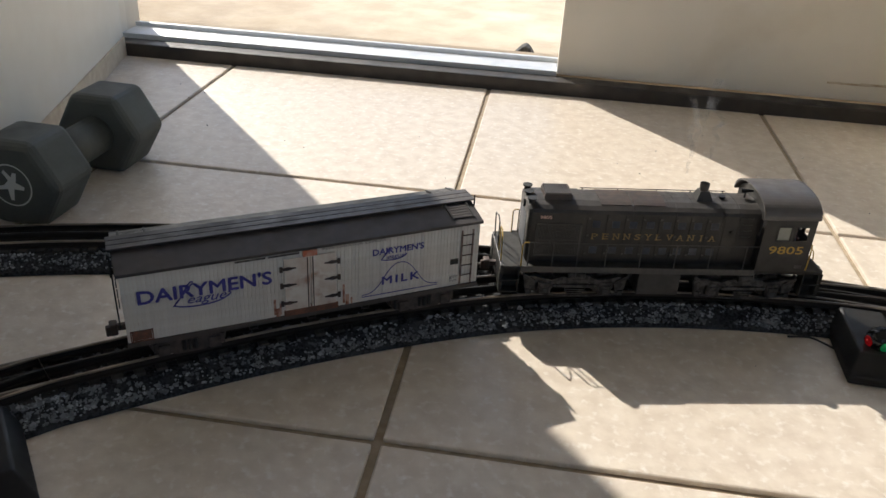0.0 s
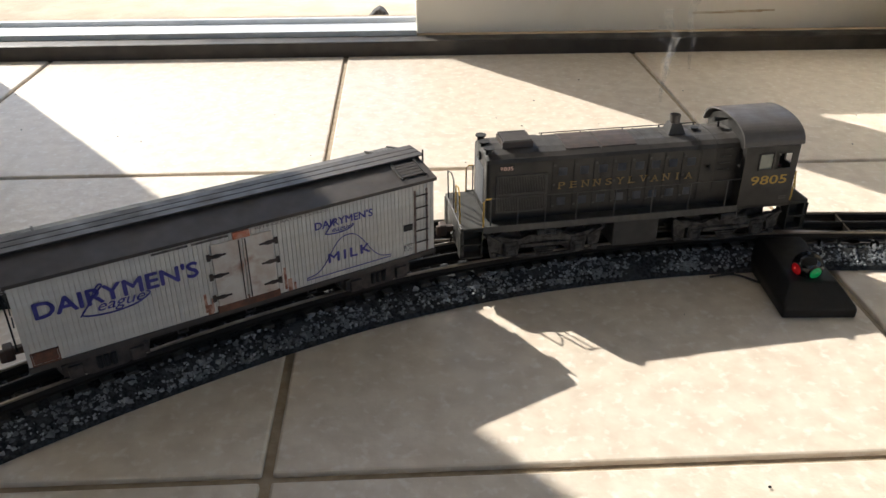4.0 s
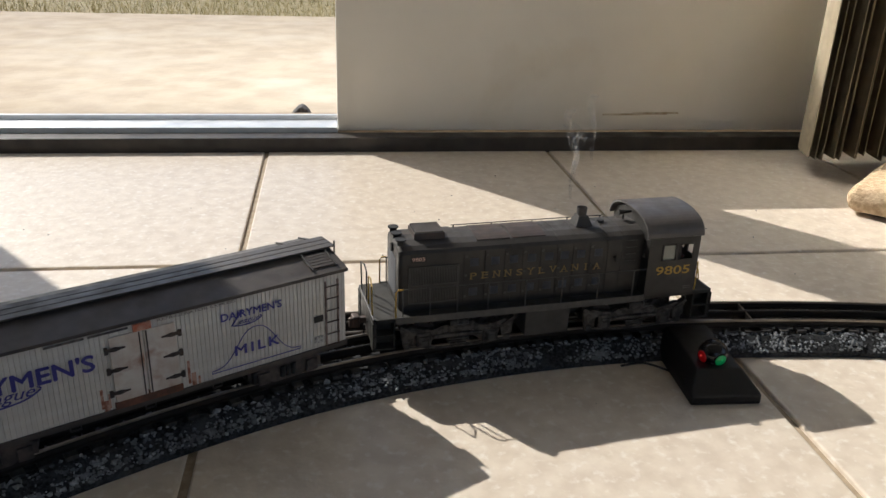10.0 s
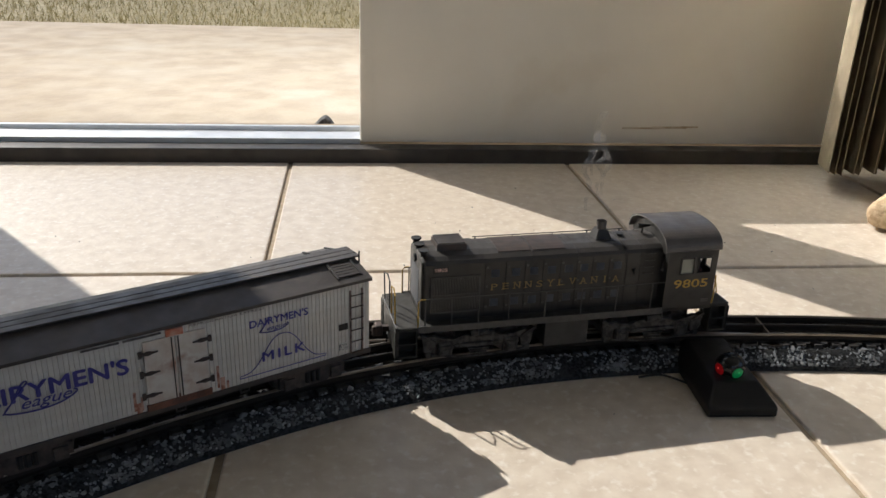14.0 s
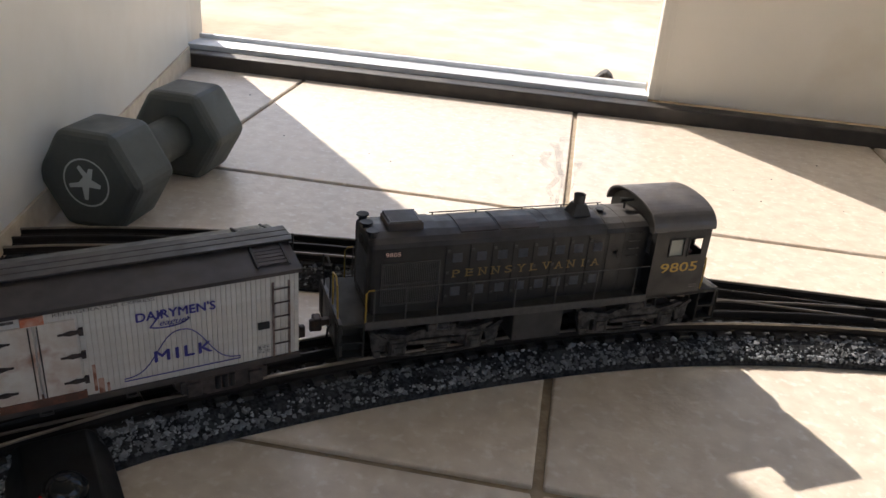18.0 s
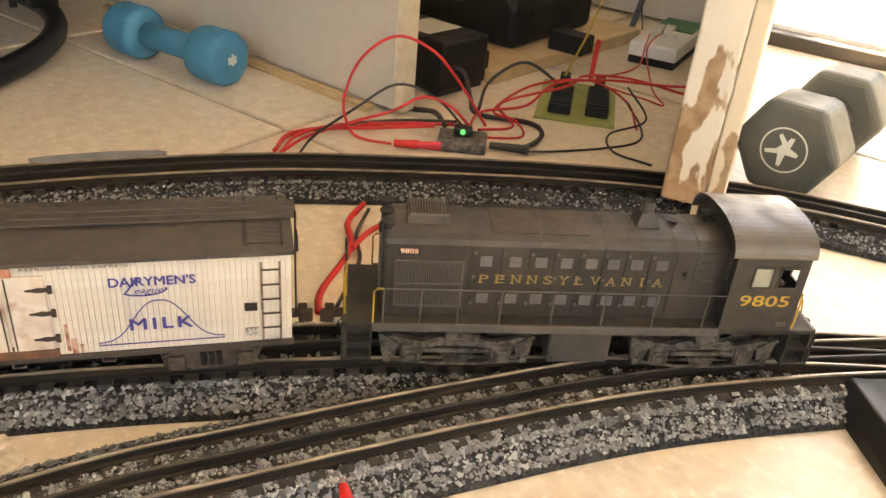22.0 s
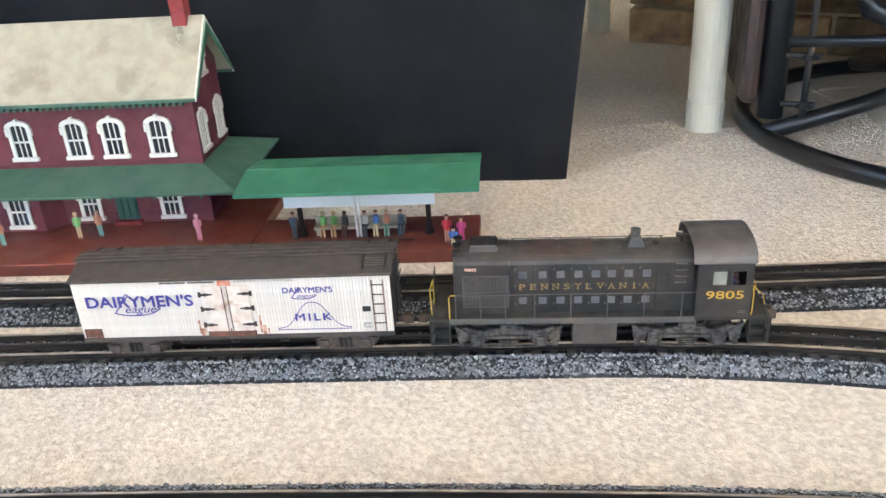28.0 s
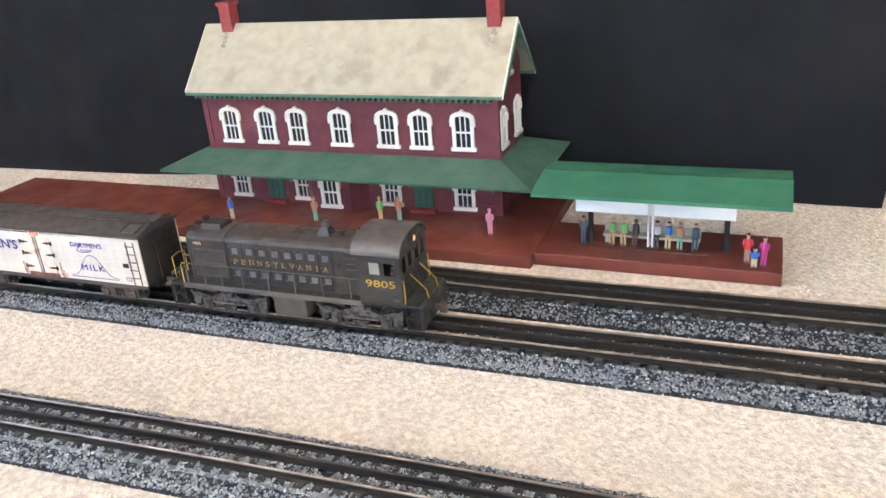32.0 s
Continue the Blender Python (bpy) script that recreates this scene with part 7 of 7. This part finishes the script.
    for k, c in enumerate("PENNSYLVANIA"):
        x, wd = -0.0620 + k * 0.00885, 0.0012 if c == "I" else 0.0050
        ob = words("letter", c, GOLD, loco, side(x if c != "I" else x + 0.0018, -0.0213, 0.0530), 0.0050, wd, bold=0.006, label="gold painted serif letter")
        b = B()
        b.from_mesh(ob.data)
        for fx, top in SERIF[c]:
            y = 0.0050 if top else 0.0
            v = [b.verts.new((fx * wd + dx, y + dy, 0.0002)) for dx, dy in ((-0.0012, -0.0003), (0.0012, -0.0003), (0.0012, 0.0003), (-0.0012, 0.0003))]
            b.faces.new(v)
        b.to_mesh(ob.data)
        b.free()
    return loco, axles


def wheelset(parent, x, r):
    """An axle with two flanged wheels; it turns about its own y axis."""
    b = B()
    rod(b, (0, -0.0160, 0), (0, 0.0160, 0), 0.0020, 8)
    for s in (-1, 1):
        rod(b, (0, s * 0.0150, 0), (0, s * 0.0195, 0), r, 24)
        rod(b, (0, s * 0.0138, 0), (0, s * 0.0150, 0), r + 0.0012, 24)
        for k in range(4):
            a = k * math.pi / 2
            rod(b, (r * 0.55 * math.cos(a), s * 0.0195, r * 0.55 * math.sin(a)), (r * 0.55 * math.cos(a), s * 0.0199, r * 0.55 * math.sin(a)), r * 0.16, 8)
    ob = part("wheelset", b, WHEEL, parent, "dark steel flanged wheels on an axle")
    ob.matrix_basis = Matrix.Translation((x, 0, r))
    return ob


def coupler(parent, x, e):
    b = B()
    xa, xb = sorted((x, x + e * 0.0060))
    box(b, xa, xb, -0.0020, 0.0020, 0.0150, 0.0195, 0.0004)
    xa, xb = sorted((x + e * 0.0055, x + e * 0.0110))
    box(b, xa, xb, -0.0042, 0.0042, 0.0125, 0.0215, 0.0010)
    box(b, min(x + e * 0.0100, x + e * 0.0135), max(x + e * 0.0100, x + e * 0.0135), -0.0046, -0.0010, 0.0130, 0.0210, 0.0008)
    return part("coupler", b, COUPLER, parent, "rusty knuckle coupler")


# ---------------------------------------------------------------- reefer
def build_reefer():
    car = thing("refrigerator_car", "cream white model refrigerator box car with dark roof on the track", "model rail car")
    xl, xr, w = -0.1300, 0.1325, 0.0300
    zb, zt = 0.0215, 0.0755
    b = B()
    box(b, xl, xr, -w + 0.001, w - 0.001, zb, zt)
    body = part("body", b, CAREND, car, "dark brown car ends")
    for e in (-1, 1):
        b = B()
        ya, yb = sorted((e * (w - 0.0012), e * (w - 0.0004)))
        box(b, xl, xr, ya, yb, zb, zt)
        part("backing", b, CREAMDOOR, body)
    # sheathing boards, one by one on both sides
    n = 96
    step = (xr - xl) / n
    me = None
    for s in (-1, 1):
        for k in range(n):
            x = xl + k * step
            if me is None:
                bb = B()
                box(bb, 0.00006, step - 0.00006, -0.0008, 0.0008, 0, zt - zb, 0.00022)
                ob = part("board", bb, CREAM, body)
                me = ob.data
            else:
                ob = new("board", me)
                ob.parent = body
            ob.location = (x, s * (w - 0.0002), zb)
    b = B()
    for s in (-1, 1):
        box(b, xl - 0.0006, xr + 0.0006, s * (w + 0.0006) - 0.0012, s * (w + 0.0006) + 0.0012, zb - 0.0030, zb + 0.0006, 0.0003)
    part("side_sill", b, CARROOF, car)
    # roof: two slopes, boards, running board
    b = B()
    prism(b, [(-w - 0.0022, zt - 0.0012), (-w - 0.0022, zt + 0.0010), (-0.004, 0.0834), (0.004, 0.0834), (w + 0.0022, zt + 0.0010), (w + 0.0022, zt - 0.0012)], xl - 0.0016, xr + 0.0016)
    roof = part("roof", b, CARROOF, car, "dark brown-grey car roof")
    for y in (-0.0068, 0.0, 0.0068):
        b = B()
        box(b, xl - 0.0045, xr + 0.0045, y - 0.0031, y + 0.0031, 0.0836, 0.0847, 0.0003)
        part("running_board", b, CARROOF, roof)
    for k in range(18):
        x = xl + 0.003 + k * (xr - xl - 0.006) / 17
        b = B()
        box(b, x - 0.0008, x + 0.0008, -0.0080, 0.0080, 0.0810, 0.0837)
        part("saddle", b, CARROOF, roof)
    for e in (-1, 1):
        for s in (-1, 1):
            if e < 0 and s < 0:
                continue
            cx = (xl if e < 0 else xr) - e * 0.0130
            # ice hatch beside the running board at each corner
            b = B()
            m = Matrix.Translation((cx, s * 0.0185, 0.0789)) @ pose(0, 0, 0, -s * 14, 0, 0)
            box(b, -0.0095, 0.0095, -0.0072, 0.0072, -0.0010, 0.0012, 0.0004, m)
            hatch = part("ice_hatch", b, CARROOF, roof, "slatted ice hatch lid")
            for k in range(5):
                b = B()
                y = -0.0060 + k * 0.0030
                box(b, -0.0097, 0.0097, y - 0.0013, y + 0.0013, 0.0012, 0.0020, 0.0002, m)
                part("slat", b, CARROOF, hatch)
            for x in (-0.0088, 0.0088):
                b = B()
                box(b, x - 0.0007, x + 0.0007, -0.0095, 0.0095, 0.0019, 0.0027, 0.0002, m)
                part("batten", b, CAREND, hatch)
    # doors
    yd = -w - 0.0012
    for s in (-1, 1):
        yy = s * (w + 0.0012)
        for x0, x1 in ((-0.0215, -0.0030), (-0.0020, 0.0165)):
            b = B()
            box(b, x0, x1, yy - 0.0008, yy + 0.0008, 0.0265, 0.0690, 0.0003)
            d = part("door", b, CREAMDOOR, car, "rust-stained cream door leaf")
            out = x0 if x0 < -0.01 else x1
            inn = -0.0045 if x0 < -0.01 else -0.0005
            for z in (0.0615, 0.0480, 0.0330):
                b = B()
                sgn = 1 if x0 < -0.01 else -1
                prism(b, [(out - sgn * 0.0032, z - 0.0022), (out - sgn * 0.0032, z + 0.0022), (out - sgn * 0.0012, z + 0.0022), (out - sgn * 0.0008, z + 0.0009), (out + sgn * 0.0030, z + 0.0014), (out + sgn * 0.0060, z + 0.0006), (out + sgn * 0.0086, z + 0.0004), (out + sgn * 0.0086, z - 0.0004), (out + sgn * 0.0060, z - 0.0006), (out + sgn * 0.0030, z - 0.0014), (out - sgn * 0.0008, z - 0.0009), (out - sgn * 0.0012, z - 0.0022)], yy + s * 0.0004, yy + s * 0.0014, "y")
                part("hinge", b, RUSTDARK, d, "rusty strap hinge")
            b = B()
            rod(b, (inn, yy + s * 0.0010, 0.0270), (inn, yy + s * 0.0010, 0.0685), 0.00038, 6)
            part("lock_bar", b, RUSTDARK, d)
        b = B()
        box(b, -0.0225, 0.0180, yy - 0.0007, yy + 0.0009, 0.0215, 0.0262, 0.0003)
        box(b, -0.0100, 0.0065, yy - 0.0007, yy + 0.0011, 0.0255, 0.0285, 0.0003)
        part("door_sill", b, RUST, car, "rust-brown door sill")
        b = B()
        box(b, -0.0075, 0.0030, yy - 0.0007, yy + 0.0013, 0.0688, 0.0735, 0.0003)
        part("placard_board", b, ORANGE, car, "faded orange placard board")
        # ladders at both ends of each side
        for e in (-1, 1):
            la = xr - 0.0150 if e > 0 else xl + 0.0060
            if e < 0 and s < 0:
                continue
            for x in (la, la + 0.0092):
                b = B()
                box(b, x - 0.0006, x + 0.0006, yy - 0.0002, yy + 0.0016, 0.0205, 0.0700)
                st = part("ladder_rail", b, LADDER, car)
            for k in range(6):
                b = B()
                rod(b, (la, s * (w + 0.0026), 0.0225 + k * 0.0088), (la + 0.0092, s * (w + 0.0026), 0.0225 + k * 0.0088), 0.00055, 6)
                part("rung", b, RUSTDARK, st)
        # small plates
        for z, mat, hh in ((0.0440, SOOT, 0.0022), (0.0285, PLATE, 0.0024)):
            b = B()
            box(b, 0.1085, 0.1150, yy - 0.0006, yy + 0.0003, z - hh, z + hh)
            part("plate", b, mat, car)
    b = B()
    for x0, x1, z0, z1 in ((-0.1280, -0.1130, 0.0302, 0.0309), (-0.1280, -0.1130, 0.0222, 0.0228), (-0.1280, -0.1272, 0.0222, 0.0309), (-0.1138, -0.1130, 0.0222, 0.0309)):
        box(b, x0, x1, yd - 0.0002, yd + 0.0012, z0, z1)
    box(b, -0.1270, -0.1140, yd + 0.0002, yd + 0.0009, 0.0232, 0.0298)
    part("route_card_board", b, RUST, car, "rusty card board frame")
    for x, z0, z1, ww in ((-0.0290, 0.0240, 0.0370, 0.0008), (0.0225, 0.0240, 0.0400, 0.0008), (-0.0268, 0.0218, 0.0290, 0.0016), (0.0252, 0.0218, 0.0310, 0.0014), (-0.0250, 0.0235, 0.0330, 0.0006), (0.0285, 0.0222, 0.0275, 0.0007)):
        b = B()
        box(b, x - ww, x + ww, yd + 0.0003, yd + 0.0008, z0, z1)
        part("rust_streak", b, RUSTSTAIN, car, "rust streak down the boards")
    # lettering
    yt = -w - 0.0012
    words("lettering", "DAIRYMEN'S", BLUE, car, side(-0.1200, yt, 0.0515), 0.0098, 0.0895, heavy=0.00042, label="bold blue lettering")
    words("lettering", "DAIRYMEN'S", BLUE, car, side(0.0450, yt, 0.0605), 0.0050, 0.0405, heavy=0.0002, label="blue lettering")
    words("lettering", "MILK", BLUE, car, side(0.0525, yt, 0.0345), 0.0066, 0.0300, heavy=0.0003, spacing=1.28, label="bold blue lettering")
    words("lettering", "REFRIGERATOR EXPRESS", GREYINK, car, side(0.0070, yt, 0.0718), 0.0018, 0.0480, label="small dark lettering")
    for xa, xb in ((-0.0550, -0.0340), (-0.0320, -0.0100)):
        b = B()
        box(b, xa, xb, yt - 0.0003, yt - 0.0001, 0.0718, 0.0732)
        part("print_bar", b, GREYINK, car)
    # swash marks below the words, and the bell-shaped outline
    for ox, oz, k in ((-0.0920, 0.0455, 1.0), (0.0545, 0.0558, 0.52)):
        b = B()
        pts = [(-0.006, 0.000), (0.004, 0.012), (0.008, 0.0165), (0.0055, 0.0165), (-0.001, 0.006), (-0.0045, 0.0002), (0.010, -0.0022), (0.024, -0.0008), (0.0325, 0.0035), (0.0310, 0.0055)]
        pipe(b, smooth_line([(ox + p[0] * k, yt - 0.0001, oz + p[1] * k) for p in pts], 5), 0.0005 * (0.6 + 0.4 * k), 5)
        part("script_mark", b, BLUE, car, "looping blue script initial with a swash")
        words("lettering", "eague", BLUE, car, side(ox + 0.0035 * k, yt, oz + 0.0006 * k), 0.0066 * k, 0.0265 * k, bold=0.004, shear=0.35, label="slanted blue script lettering")
    b = B()
    hill = [(0.0366, 0.0262)] + [(x, 0.0276 + 0.0240 * math.exp(-abs((x - 0.0672) / 0.0158) ** 2.6)) for x in np.linspace(0.0366, 0.0980, 25)] + [(0.0980, 0.0262)]
    pts = [Vector((p[0], yt - 0.0001, p[1])) for p in hill] + [Vector((0.0366, yt - 0.0001, 0.0262))]
    pipe(b, pts, 0.00032, 5)
    part("outline_mark", b, BLUE, car, "thin blue bell-shaped outline")
    # underframe
    b = B()
    box(b, xl + 0.004, xr - 0.004, -0.010, 0.010, 0.0120, 0.0215)
    part("centre_sill", b, SOOT, car)
    for x in (-0.045, -0.002, 0.040):
        b = B()
        pipe(b, [(x - 0.003, -w + 0.001, 0.020), (x - 0.003, -w + 0.001, 0.0145), (x + 0.003, -w + 0.001, 0.0145), (x + 0.003, -w + 0.001, 0.020)], 0.0007, 5)
        part("stirrup", b, CARROOF, car)
    b = B()
    rod(b, (-0.03, 0.004, 0.0130), (0.012, 0.004, 0.0130), 0.0060, 12)
    part("brake_reservoir", b, SOOT, car)
    for e in (-1, 1):
        coupler(car, (xl if e < 0 else xr), e)
        x = (xl - 0.0006 if e < 0 else xr + 0.0006)
        for k in range(6):
            b = B()
            rod(b, (x + e * 0.0016, 0.012, 0.025 + k * 0.0088), (x + e * 0.0016, 0.024, 0.025 + k * 0.0088), 0.0005, 6)
            part("end_grab", b, SOOT, car)
        b = B()
        rod(b, (x + e * 0.003, -0.010, 0.022), (x + e * 0.003, -0.010, 0.088 if e > 0 else 0.080), 0.0006, 6)
        rod(b, (x + e * 0.003, -0.010, 0.0700), (x + e * 0.0042, -0.010, 0.0700), 0.0060, 14)
        part("brake_wheel", b, SOOT, car)
    axles = []
    for cx in (-0.0900, 0.0900):
        for s in (-1, 1):
            y0, y1 = sorted((s * 0.0228, s * 0.0266))
            b = B()
            prism(b, [(cx - 0.0245, 0.0060), (cx - 0.0245, 0.0135), (cx - 0.0185, 0.0155), (cx - 0.0085, 0.0175), (cx + 0.0085, 0.0175), (cx + 0.0185, 0.0155), (cx + 0.0245, 0.0135), (cx + 0.0245, 0.0060), (cx + 0.0170, 0.0070), (cx + 0.0100, 0.0032), (cx - 0.0100, 0.0032), (cx - 0.0170, 0.0070)], y0, y1, "y")
            tr = part("truck_side", b, CARTRUCK, car, "brownish cast truck side frame")
            for ax in (-0.0175, 0.0175):
                b = B()
                box(b, cx + ax - 0.0042, cx + ax + 0.0042, s * 0.0268 - 0.0016, s * 0.0268 + 0.0016, 0.0045, 0.0130, 0.0006)
                part("axle_box", b, CARTRUCK, tr)
            b = B()
            for k in (-1, 0, 1):
                rod(b, (cx + k * 0.0040, s * 0.0266, 0.0060), (cx + k * 0.0040, s * 0.0266, 0.0140), 0.0017, 8)
            part("spring", b, SOOT, tr)
        for ax in (-0.0175, 0.0175):
            axles.append(wheelset(car, cx + ax, 0.0088))
    return car, axles

# ---------------------------------------------------------------- floor tiles, each a piece
tile_mesh = {}


def tile(x0, x1, y0, y1):
    key = (round(x1 - x0, 3), round(y1 - y0, 3))
    if key not in tile_mesh:
        b = B()
        w, d = x1 - x0, y1 - y0
        box(b, -w / 2, w / 2, -d / 2, d / 2, -0.008, 0.0, 0.0016)
        ob = part("tile", b, TILE, floor)
        tile_mesh[key] = ob.data
    else:
        ob = new("tile", tile_mesh[key])
        ob.parent = floor
    ob.location = ((x0 + x1) / 2, (y0 + y1) / 2, 0.0)


G = 0.0031
ys = [(-TY, 0.004), (-TY - TP, -TY), (-TY - 2 * TP - 0.012, -TY - TP)]
for i in range(-8, 8):
    for y0, y1 in ys:
        tile(i * TP + G, (i + 1) * TP - G, y0 + (G if y0 > -1.19 else 0), y1 - G)


# ---------------------------------------------------------------- smoke: a few thin rigid wisps that rise and drift
def wisps():
    out = []
    sm = bpy.data.materials.new("smoke")
    sm.use_nodes = True
    nt = sm.node_tree
    bs = nt.nodes["Principled BSDF"]
    bs.inputs["Base Color"].default_value = (0.75, 0.75, 0.76, 1)
    bs.inputs["Roughness"].default_value = 1.0
    bs.inputs["Specular IOR Level"].default_value = 0.0
    tc = nt.nodes.new("ShaderNodeTexCoord")
    n = nt.nodes.new("ShaderNodeTexNoise")
    n.inputs["Scale"].default_value = 120
    r = nt.nodes.new("ShaderNodeMapRange")
    r.inputs["From Min"].default_value, r.inputs["From Max"].default_value, r.inputs["To Max"].default_value = 0.35, 0.75, 0.20
    nt.links.new(tc.outputs["Object"], n.inputs["Vector"])
    nt.links.new(n.outputs["Fac"], r.inputs["Value"])
    nt.links.new(r.outputs["Result"], bs.inputs["Alpha"])
    for k in range(4):
        rnd = random.Random(40 + k)
        b = B()
        pts = [(rnd.uniform(-1, 1) * 0.0012 * i, rnd.uniform(-1, 1) * 0.0012 * i, 0.008 * i) for i in range(7)]
        L = smooth_line(pts, 6)
        rings = []
        for i, p in enumerate(L):
            rad = 0.0009 + 0.0022 * i / len(L)
            rings.append([b.verts.new(p + Vector((rad * math.cos(a), rad * math.sin(a), 0))) for a in np.linspace(0, 2 * math.pi, 9)[:-1]])
        for a, c in zip(rings, rings[1:]):
            for j in range(8):
                b.faces.new((a[j], a[(j + 1) % 8], c[(j + 1) % 8], c[j]))
        ob = solid("smoke_wisp", b, sm, "thin pale wisp of smoke above the stack", "smoke", "smoke wisps", smooth=True)
        ob.visible_shadow = False
        out.append(ob)
    return out


SMOKE = wisps()
LOCO_OB, LOCO_AXLES = build_locomotive()
CAR_OB, CAR_AXLES = build_reefer()


def ease(t):
    """Place of the locomotive along the main line at t seconds."""
    T = [r[0] for r in RUN]
    D = [r[1] for r in RUN]
    n = len(T)
    m = [(D[i + 1] - D[i]) / (T[i + 1] - T[i]) for i in range(n - 1)]
    g = [m[0]] + [0.0 if m[i - 1] * m[i] <= 0 else 2 * m[i - 1] * m[i] / (m[i - 1] + m[i]) for i in range(1, n - 1)] + [m[-1]]
    for i in range(n - 1):
        if t <= T[i + 1] or i == n - 2:
            h = T[i + 1] - T[i]
            u = min(max((t - T[i]) / h, 0.0), 1.0)
            return (D[i] * (1 + 2 * u) * (1 - u) ** 2 + g[i] * h * u * (1 - u) ** 2 + D[i + 1] * u * u * (3 - 2 * u) + g[i + 1] * h * u * u * (u - 1))


def on_track(s, half):
    a, c = MAIN.at(s - half), MAIN.at(s + half)
    p = (a + c) / 2
    return Matrix.Translation((p.x, p.y, RZ)) @ Matrix.Rotation(math.atan2(c.y - a.y, c.x - a.x), 4, "Z")


def motions():
    times = [k * 0.25 for k in range(129)]
    s0 = ease(0.0)
    walk(LOCO_OB, [(t, on_track(ease(t), 0.0715)) for t in times])
    walk(CAR_OB, [(t, on_track(ease(t) - COUPLE, 0.090)) for t in times])
    fine = [k * 0.1 for k in range(321)]
    for ob, r in [(o, 0.0106) for o in LOCO_AXLES] + [(o, 0.0088) for o in CAR_AXLES]:
        x = ob.location.x
        walk(ob, [(t, Matrix.Translation((x, 0, r)) @ Matrix.Rotation((ease(t) - s0) / r, 4, "Y")) for t in fine])
    for k, ob in enumerate(SMOKE):
        rows = []
        for j in range(65):
            t = j * 0.5
            ph = (t * 0.33 + k * 0.25) % 1.0
            m = on_track(ease(t), 0.0715)
            tip = m @ Vector((0.0315, 0, 0.0900))
            drift = 0.020 * ph + 0.006 * math.sin(2.1 * t + k)
            sink = 0.075 * min(max((t - 17.0) / 2.0, 0.0), 1.0)     # the smoke dies down into the stack
            if t > 18.0:
                drift = 0.0
            rows.append((t, Matrix.Translation((tip.x - drift, tip.y + (0.004 * math.sin(1.7 * t + k) if t < 18.0 else 0.0), tip.z + (0.012 + 0.030 * (0.5 + 0.5 * math.sin(0.9 * t + k * 1.6))) * (1 - sink / 0.075) - sink * 0.72)) @ Matrix.Rotation(0.5 * math.sin(0.8 * t + 2 * k), 4, "Z")))
        walk(ob, rows)


motions()
